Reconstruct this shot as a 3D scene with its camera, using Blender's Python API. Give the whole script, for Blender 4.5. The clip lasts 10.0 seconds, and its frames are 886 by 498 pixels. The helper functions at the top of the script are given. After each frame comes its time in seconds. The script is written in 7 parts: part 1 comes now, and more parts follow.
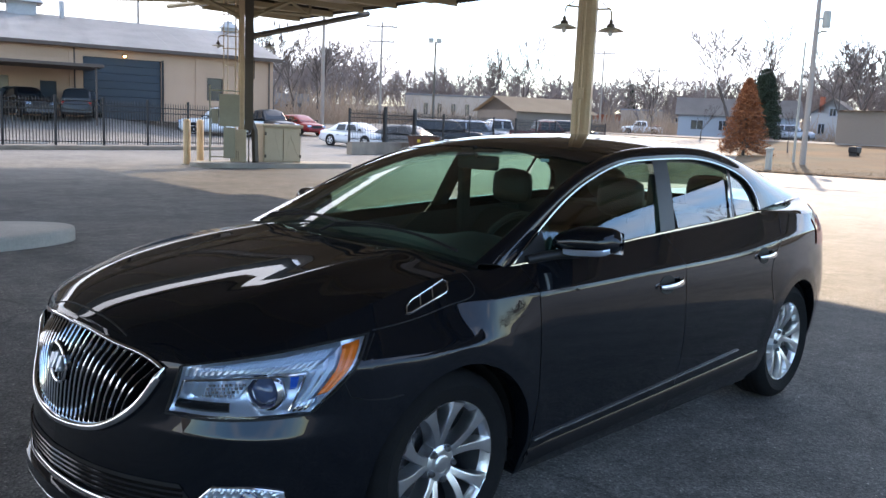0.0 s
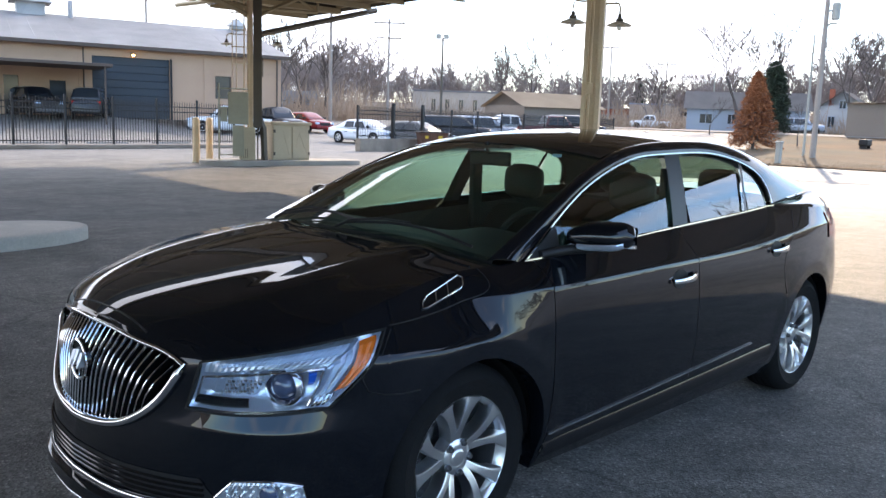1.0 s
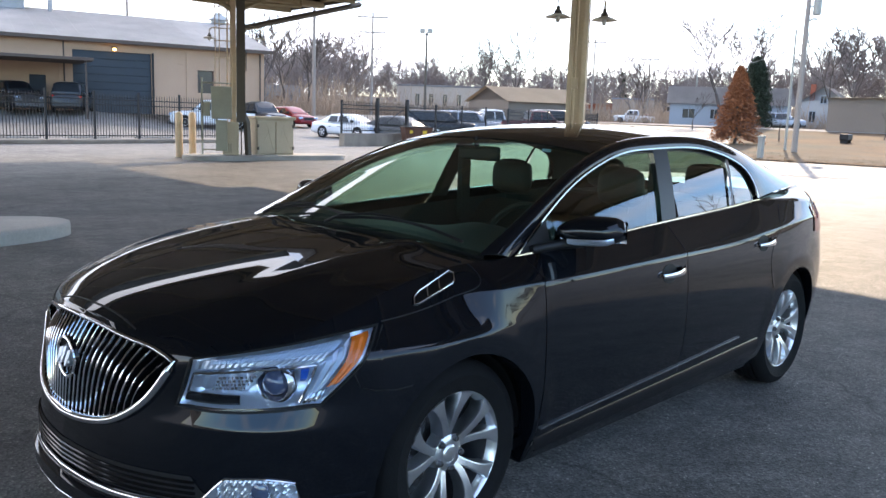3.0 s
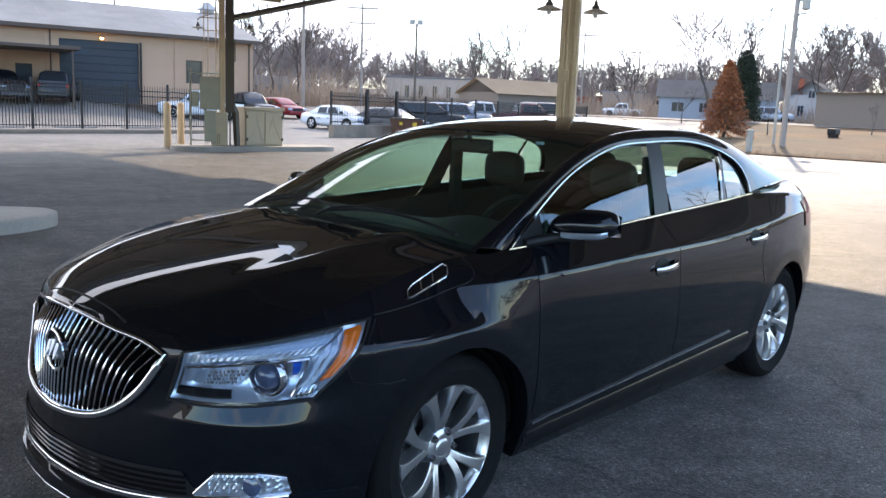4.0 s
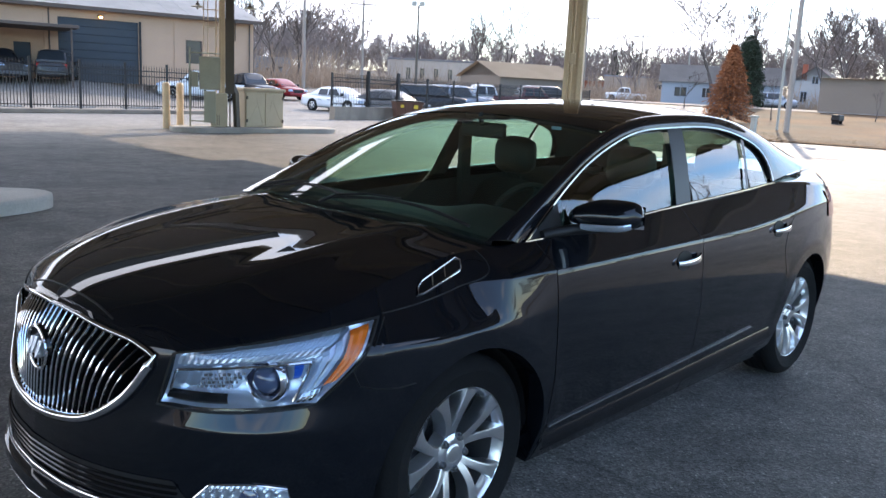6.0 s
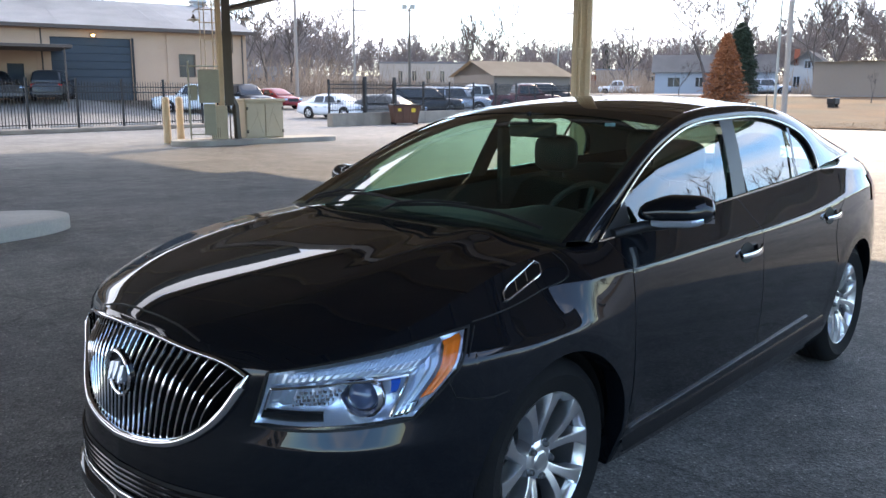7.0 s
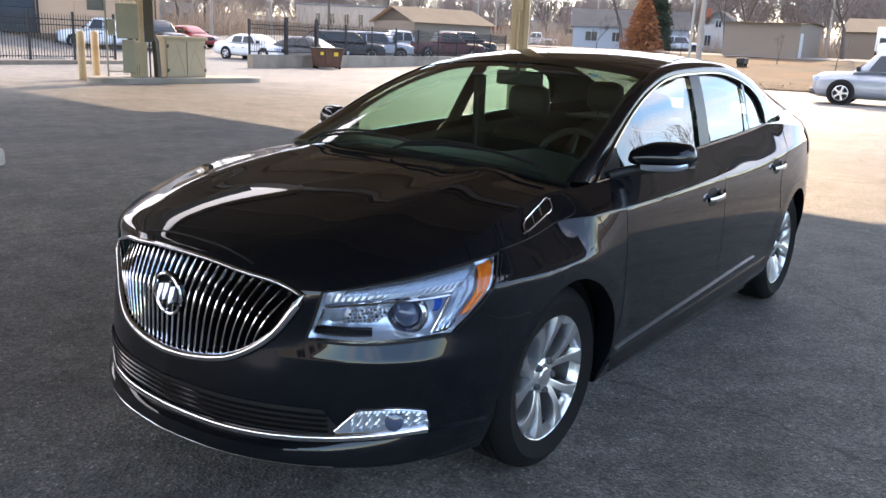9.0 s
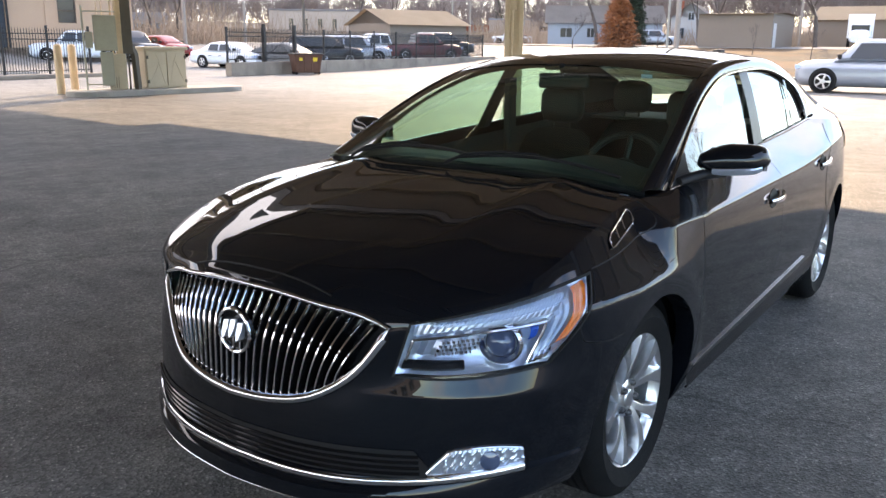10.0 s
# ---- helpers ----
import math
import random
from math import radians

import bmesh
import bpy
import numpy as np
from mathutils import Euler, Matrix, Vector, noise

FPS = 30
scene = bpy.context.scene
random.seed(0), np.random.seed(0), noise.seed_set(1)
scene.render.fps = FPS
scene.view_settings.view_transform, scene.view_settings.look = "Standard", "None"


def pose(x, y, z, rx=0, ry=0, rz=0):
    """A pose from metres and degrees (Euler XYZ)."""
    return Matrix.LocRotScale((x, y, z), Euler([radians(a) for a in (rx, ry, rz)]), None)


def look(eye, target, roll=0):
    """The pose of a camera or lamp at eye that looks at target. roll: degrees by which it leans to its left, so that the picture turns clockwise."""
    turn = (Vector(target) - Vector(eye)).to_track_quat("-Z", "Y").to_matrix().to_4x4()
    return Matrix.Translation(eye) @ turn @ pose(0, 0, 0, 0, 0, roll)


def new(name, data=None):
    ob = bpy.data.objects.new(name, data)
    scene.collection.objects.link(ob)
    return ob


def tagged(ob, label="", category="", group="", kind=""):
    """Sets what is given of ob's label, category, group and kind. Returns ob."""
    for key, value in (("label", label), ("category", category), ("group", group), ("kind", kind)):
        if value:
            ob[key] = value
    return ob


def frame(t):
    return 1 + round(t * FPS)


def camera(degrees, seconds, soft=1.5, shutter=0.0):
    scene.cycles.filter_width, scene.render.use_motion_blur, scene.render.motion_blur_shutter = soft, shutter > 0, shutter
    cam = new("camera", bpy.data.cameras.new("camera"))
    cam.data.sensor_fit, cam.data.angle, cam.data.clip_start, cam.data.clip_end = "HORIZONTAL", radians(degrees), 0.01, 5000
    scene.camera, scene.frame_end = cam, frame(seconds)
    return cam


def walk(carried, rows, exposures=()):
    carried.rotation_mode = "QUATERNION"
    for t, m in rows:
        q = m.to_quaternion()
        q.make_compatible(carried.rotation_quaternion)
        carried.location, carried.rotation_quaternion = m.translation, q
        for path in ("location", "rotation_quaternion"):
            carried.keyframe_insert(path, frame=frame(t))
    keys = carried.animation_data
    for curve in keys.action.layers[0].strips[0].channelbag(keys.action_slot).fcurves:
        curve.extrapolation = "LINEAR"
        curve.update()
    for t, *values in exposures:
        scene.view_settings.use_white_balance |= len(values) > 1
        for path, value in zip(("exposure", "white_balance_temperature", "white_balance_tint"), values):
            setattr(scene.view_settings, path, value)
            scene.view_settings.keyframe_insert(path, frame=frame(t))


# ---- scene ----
cam = camera(56.6, 10.0)
PATH = [
    (0, (-1.98, -2.744, 1.519), (-0.573, -1.353, 1.223), 2.4),
    (0.5, (-1.992, -2.748, 1.521), (-0.59, -1.355, 1.217), 2.3),
    (1, (-2.01, -2.743, 1.52), (-0.619, -1.339, 1.214), 1.9),
    (1.5, (-2.03, -2.734, 1.52), (-0.638, -1.331, 1.217), 1.7),
    (2, (-2.036, -2.737, 1.52), (-0.636, -1.341, 1.216), 1.7),
    (3.5, (-2.015, -2.704, 1.519), (-0.589, -1.34, 1.193), 2.1),
    (4, (-2.017, -2.693, 1.519), (-0.583, -1.34, 1.184), 2.3),
    (4.5, (-2.023, -2.687, 1.519), (-0.583, -1.343, 1.174), 2.3),
    (5, (-2.029, -2.668, 1.516), (-0.579, -1.338, 1.157), 2.2),
    (5.2, (-2.03, -2.648, 1.545), (-0.577, -1.331, 1.155), 2.7),
    (6.3, (-1.87, -2.488, 1.505), (-0.459, -1.119, 1.142), 2.2),
    (6.5, (-1.888, -2.467, 1.506), (-0.495, -1.078, 1.144), 1.3),
    (7, (-2.039, -2.305, 1.511), (-0.606, -0.96, 1.14), 0.1),
    (7.5, (-2.127, -2.285, 1.509), (-0.644, -0.998, 1.128), 0.8),
    (8, (-2.175, -2.349, 1.511), (-0.687, -1.073, 1.116), 1.8),
    (8.5, (-2.294, -2.304, 1.507), (-0.763, -1.091, 1.079), 2.7),
    (9, (-2.468, -2.197, 1.506), (-0.918, -1.031, 1.018), 2.4),
    (9.5, (-2.512, -2.026, 1.488), (-0.974, -0.851, 0.984), 1.5),
    (10, (-2.496, -1.826, 1.516), (-0.918, -0.697, 1.031), 0.5),
]
walk(cam, [(t, look(eye, target, roll)) for t, eye, target, roll in PATH],
     exposures=[(0.0, 1.1, 6250, 14), (1.0, 1.25, 6250, 14), (2.0, 1.6, 6250, 14), (3.4, 1.15, 6250, 14), (5.0, 1.2, 6150, 14), (7.5, 1.35, 6300, 14), (9.0, 1.53, 6900, 18), (10.0, 1.64, 7050, 18)])

# ---- world, sun, exposure ----
SUN_AZ, SUN_EL = 23.0, 27.0           # degrees from the x axis, degrees above the ground
world = bpy.data.worlds.new("sky")
scene.world = world
world.use_nodes = True
wn = world.node_tree.nodes
wl = world.node_tree.links
sky = wn.new("ShaderNodeTexSky")
sky.sky_type = "NISHITA"
sky.sun_disc = False
sky.sun_elevation = radians(SUN_EL)
sky.sun_rotation = radians(90 - SUN_AZ)
sky.air_density, sky.dust_density, sky.ozone_density = 1.0, 0.15, 2.0
# thin high cloud over the sky
wco = wn.new("ShaderNodeTexCoord")
wmap = wn.new("ShaderNodeMapping")
wmap.inputs["Scale"].default_value = (1.6, 1.6, 5.0)
wcl = wn.new("ShaderNodeTexNoise")
wcl.inputs["Scale"].default_value = 2.4
wcl.inputs["Detail"].default_value = 7
wcl.inputs["Roughness"].default_value = 0.55
wra = wn.new("ShaderNodeValToRGB")
wra.color_ramp.elements[0].position, wra.color_ramp.elements[1].position = 0.40, 0.66
wra.color_ramp.elements[0].color = (0.22, 0.22, 0.22, 1)
wra.color_ramp.elements[1].color = (0.97, 0.97, 0.97, 1)
wmx = wn.new("ShaderNodeMixRGB")
wmx.inputs["Color2"].default_value = (5.3, 5.35, 5.6, 1)
wl.new(wco.outputs["Generated"], wmap.inputs["Vector"])
wl.new(wmap.outputs["Vector"], wcl.inputs["Vector"])
wsp = wn.new("ShaderNodeSeparateXYZ")
wad = wn.new("ShaderNodeMath")
wad.operation = "MULTIPLY_ADD"
wad.inputs[1].default_value = 0.16
wl.new(wco.outputs["Generated"], wsp.inputs[0])
wl.new(wsp.outputs["Y"], wad.inputs[0])
wl.new(wcl.outputs["Fac"], wad.inputs[2])
wl.new(wad.outputs[0], wra.inputs["Fac"])
wl.new(wra.outputs["Color"], wmx.inputs["Fac"])
whs = wn.new("ShaderNodeHueSaturation")
whs.inputs["Saturation"].default_value = 1.45
whs.inputs["Value"].default_value = 0.85
wl.new(sky.outputs["Color"], whs.inputs["Color"])
wl.new(whs.outputs["Color"], wmx.inputs["Color1"])
wl.new(wmx.outputs["Color"], wn["Background"].inputs["Color"])
wn["Background"].inputs["Strength"].default_value = 0.24

sun = new("sun", bpy.data.lights.new("sun", "SUN"))
sun.data.energy, sun.data.angle, sun.data.color = 2.6, radians(0.55), (1.0, 0.78, 0.52)
sd = Vector((math.cos(radians(SUN_EL)) * math.cos(radians(SUN_AZ)), math.cos(radians(SUN_EL)) * math.sin(radians(SUN_AZ)), math.sin(radians(SUN_EL))))
sun.matrix_world = look(sd * 60, (0, 0, 0))


# ---- materials ----
def mat(name, color, rough=0.6, metal=0.0, vary=0.15, scale=6.0, fine=80.0, bump=0.0, bump_scale=60.0, coat=0.0, spec=0.5,
        second=None, patch=0.8, isle=0.0, trans=0.0, ior=1.45, alpha=1.0, emit=None, stretch=(1, 1, 1)):
    """A surface: base colour varied at two scales, an optional second colour in patches, fine relief, and gloss."""
    m = bpy.data.materials.new(name)
    m.use_nodes = True
    n, l = m.node_tree.nodes, m.node_tree.links
    b = n["Principled BSDF"]
    b.inputs["Roughness"].default_value, b.inputs["Metallic"].default_value = rough, metal
    b.inputs["Specular IOR Level"].default_value = spec
    b.inputs["Coat Weight"].default_value = coat
    b.inputs["Coat Roughness"].default_value = 0.02
    b.inputs["Coat IOR"].default_value = 1.5
    b.inputs["Transmission Weight"].default_value = trans
    b.inputs["IOR"].default_value = ior
    b.inputs["Alpha"].default_value = alpha
    if emit:
        b.inputs["Emission Color"].default_value = (*emit[:3], 1)
        b.inputs["Emission Strength"].default_value = emit[3]
    col = (*color, 1)
    if vary <= 0 and not second and not bump:
        b.inputs["Base Color"].default_value = col
        return m
    tc = n.new("ShaderNodeTexCoord")
    mp = n.new("ShaderNodeMapping")
    mp.inputs["Scale"].default_value = stretch
    l.new(tc.outputs["Object"], mp.inputs["Vector"])
    a = n.new("ShaderNodeTexNoise")
    a.inputs["Scale"].default_value, a.inputs["Detail"].default_value = scale, 6
    f = n.new("ShaderNodeTexNoise")
    f.inputs["Scale"].default_value, f.inputs["Detail"].default_value = fine, 4
    l.new(mp.outputs["Vector"], a.inputs["Vector"])
    l.new(mp.outputs["Vector"], f.inputs["Vector"])
    add = n.new("ShaderNodeMath")
    add.operation = "ADD"
    l.new(a.outputs["Fac"], add.inputs[0])
    l.new(f.outputs["Fac"], add.inputs[1])
    mr = n.new("ShaderNodeMapRange")
    mr.inputs["From Min"].default_value, mr.inputs["From Max"].default_value = 0.6, 1.4
    mr.inputs["To Min"].default_value, mr.inputs["To Max"].default_value = 1 - vary, 1 + vary
    l.new(add.outputs[0], mr.inputs["Value"])
    value = mr.outputs["Result"]
    if isle:
        oi = n.new("ShaderNodeObjectInfo")
        m2 = n.new("ShaderNodeMapRange")
        m2.inputs["To Min"].default_value, m2.inputs["To Max"].default_value = 1 - isle, 1 + isle
        l.new(oi.outputs["Random"], m2.inputs["Value"])
        mu = n.new("ShaderNodeMath")
        mu.operation = "MULTIPLY"
        l.new(value, mu.inputs[0])
        l.new(m2.outputs["Result"], mu.inputs[1])
        value = mu.outputs[0]
    hsv = n.new("ShaderNodeHueSaturation")
    l.new(value, hsv.inputs["Value"])
    if second:
        p = n.new("ShaderNodeTexNoise")
        p.inputs["Scale"].default_value, p.inputs["Detail"].default_value = patch, 8
        p.inputs["Roughness"].default_value = 0.6
        l.new(mp.outputs["Vector"], p.inputs["Vector"])
        r = n.new("ShaderNodeValToRGB")
        r.color_ramp.elements[0].position, r.color_ramp.elements[1].position = 0.4, 0.62
        r.color_ramp.elements[0].color, r.color_ramp.elements[1].color = col, (*second, 1)
        l.new(p.outputs["Fac"], r.inputs["Fac"])
        l.new(r.outputs["Color"], hsv.inputs["Color"])
    else:
        hsv.inputs["Color"].default_value = col
    l.new(hsv.outputs["Color"], b.inputs["Base Color"])
    if bump:
        bt = n.new("ShaderNodeTexNoise")
        bt.inputs["Scale"].default_value, bt.inputs["Detail"].default_value = bump_scale, 5
        l.new(mp.outputs["Vector"], bt.inputs["Vector"])
        bp = n.new("ShaderNodeBump")
        bp.inputs["Strength"].default_value, bp.inputs["Distance"].default_value = bump, 0.01
        l.new(bt.outputs["Fac"], bp.inputs["Height"])
        l.new(bp.outputs["Normal"], b.inputs["Normal"])
    return m


def glass(name, tint, rough=0.0, floor=0.06, power=3.4):
    """A thin pane: tinted see-through with a mirror gloss that grows at a flat angle."""
    m = bpy.data.materials.new(name)
    m.use_nodes = True
    n, l = m.node_tree.nodes, m.node_tree.links
    n.remove(n["Principled BSDF"])
    t = n.new("ShaderNodeBsdfTransparent")
    t.inputs["Color"].default_value = (*tint, 1)
    g = n.new("ShaderNodeBsdfGlossy")
    g.inputs["Roughness"].default_value = rough
    lw = n.new("ShaderNodeLayerWeight")
    lw.inputs["Blend"].default_value = 0.5
    pw = n.new("ShaderNodeMath")
    pw.operation = "POWER"
    pw.inputs[1].default_value = power
    l.new(lw.outputs["Facing"], pw.inputs[0])
    fr = n.new("ShaderNodeMapRange")
    fr.inputs["To Min"].default_value, fr.inputs["To Max"].default_value = floor, 0.95
    l.new(pw.outputs[0], fr.inputs["Value"])
    mx = n.new("ShaderNodeMixShader")
    l.new(fr.outputs["Result"], mx.inputs["Fac"])
    l.new(t.outputs[0], mx.inputs[1])
    l.new(g.outputs[0], mx.inputs[2])
    l.new(mx.outputs[0], n["Material Output"].inputs["Surface"])
    return m


def asphalt():
    """Worn asphalt: stone chips, dark binder, pale dusty areas, oil spots and hairline cracks."""
    m = bpy.data.materials.new("asphalt")
    m.use_nodes = True
    n, l = m.node_tree.nodes, m.node_tree.links
    b = n["Principled BSDF"]
    b.inputs["Roughness"].default_value = 0.72
    b.inputs["Specular IOR Level"].default_value = 0.4
    tc = n.new("ShaderNodeTexCoord")

    def noise_(scale, detail=6, rough=0.6):
        t = n.new("ShaderNodeTexNoise")
        t.inputs["Scale"].default_value, t.inputs["Detail"].default_value, t.inputs["Roughness"].default_value = scale, detail, rough
        l.new(tc.outputs["Object"], t.inputs["Vector"])
        return t.outputs["Fac"]

    def ramp(v, p0, p1, c0, c1):
        r = n.new("ShaderNodeValToRGB")
        r.color_ramp.elements[0].position, r.color_ramp.elements[1].position = p0, p1
        r.color_ramp.elements[0].color, r.color_ramp.elements[1].color = (*c0, 1), (*c1, 1)
        l.new(v, r.inputs["Fac"])
        return r.outputs["Color"]

    def mix(kind, a, c, fac=1.0):
        x = n.new("ShaderNodeMixRGB")
        x.blend_type = kind
        x.inputs["Fac"].default_value = fac
        l.new(a, x.inputs["Color1"])
        l.new(c, x.inputs["Color2"])
        return x.outputs["Color"]

    base = ramp(noise_(0.20, 8), 0.35, 0.68, (0.145, 0.143, 0.141), (0.232, 0.220, 0.200))
    v = n.new("ShaderNodeTexVoronoi")
    v.inputs["Scale"].default_value = 95.0
    l.new(tc.outputs["Object"], v.inputs["Vector"])
    chips = ramp(v.outputs["Color"], 0.15, 0.9, (0.62, 0.62, 0.62), (1.42, 1.42, 1.42))
    c = mix("MULTIPLY", base, chips)
    c = mix("MULTIPLY", c, ramp(noise_(24, 5, 0.7), 0.32, 0.68, (0.76, 0.76, 0.76), (1.18, 1.18, 1.18)))
    c = mix("MULTIPLY", c, ramp(noise_(1.3, 8, 0.7), 0.30, 0.55, (0.62, 0.62, 0.63), (1.06, 1.06, 1.05)))
    c = mix("MULTIPLY", c, ramp(noise_(5.0, 7, 0.72), 0.34, 0.62, (0.72, 0.72, 0.73), (1.14, 1.14, 1.13)))
    g = n.new("ShaderNodeTexVoronoi")
    g.inputs["Scale"].default_value = 26.0
    l.new(tc.outputs["Object"], g.inputs["Vector"])
    c = mix("MULTIPLY", c, ramp(g.outputs["Distance"], 0.10, 0.17, (2.3, 2.25, 2.15), (1.0, 1.0, 1.0)))
    pebble = n.new("ShaderNodeTexVoronoi")
    pebble.inputs["Scale"].default_value = 58.0
    l.new(tc.outputs["Object"], pebble.inputs["Vector"])
    c = mix("MULTIPLY", c, ramp(pebble.outputs["Distance"], 0.14, 0.24, (1.75, 1.72, 1.66), (0.94, 0.94, 0.94)))
    s = n.new("ShaderNodeTexVoronoi")
    s.inputs["Scale"].default_value = 0.55
    l.new(tc.outputs["Object"], s.inputs["Vector"])
    c = mix("MULTIPLY", c, ramp(s.outputs["Distance"], 0.03, 0.06, (0.55, 0.55, 0.55), (1.0, 1.0, 1.0)))
    k = n.new("ShaderNodeTexVoronoi")
    k.feature = "DISTANCE_TO_EDGE"
    k.inputs["Scale"].default_value = 0.16
    wv = n.new("ShaderNodeTexNoise")
    wv.inputs["Scale"].default_value, wv.inputs["Detail"].default_value = 1.2, 5
    l.new(tc.outputs["Object"], wv.inputs["Vector"])
    wa = n.new("ShaderNodeVectorMath")
    wa.operation = "ADD"
    l.new(tc.outputs["Object"], wa.inputs[0])
    l.new(wv.outputs["Color"], wa.inputs[1])
    l.new(wa.outputs[0], k.inputs["Vector"])
    c = mix("MULTIPLY", c, ramp(k.outputs["Distance"], 0.0008, 0.003, (0.62, 0.62, 0.62), (1.0, 1.0, 1.0)))
    l.new(c, b.inputs["Base Color"])
    bp = n.new("ShaderNodeBump")
    bp.inputs["Strength"].default_value, bp.inputs["Distance"].default_value = 0.5, 0.006
    l.new(v.outputs["Distance"], bp.inputs["Height"])
    b2 = n.new("ShaderNodeBump")
    b2.inputs["Strength"].default_value, b2.inputs["Distance"].default_value = 0.25, 0.02
    l.new(noise_(9.0, 5), b2.inputs["Height"])
    l.new(bp.outputs["Normal"], b2.inputs["Normal"])
    l.new(b2.outputs["Normal"], b.inputs["Normal"])
    return m


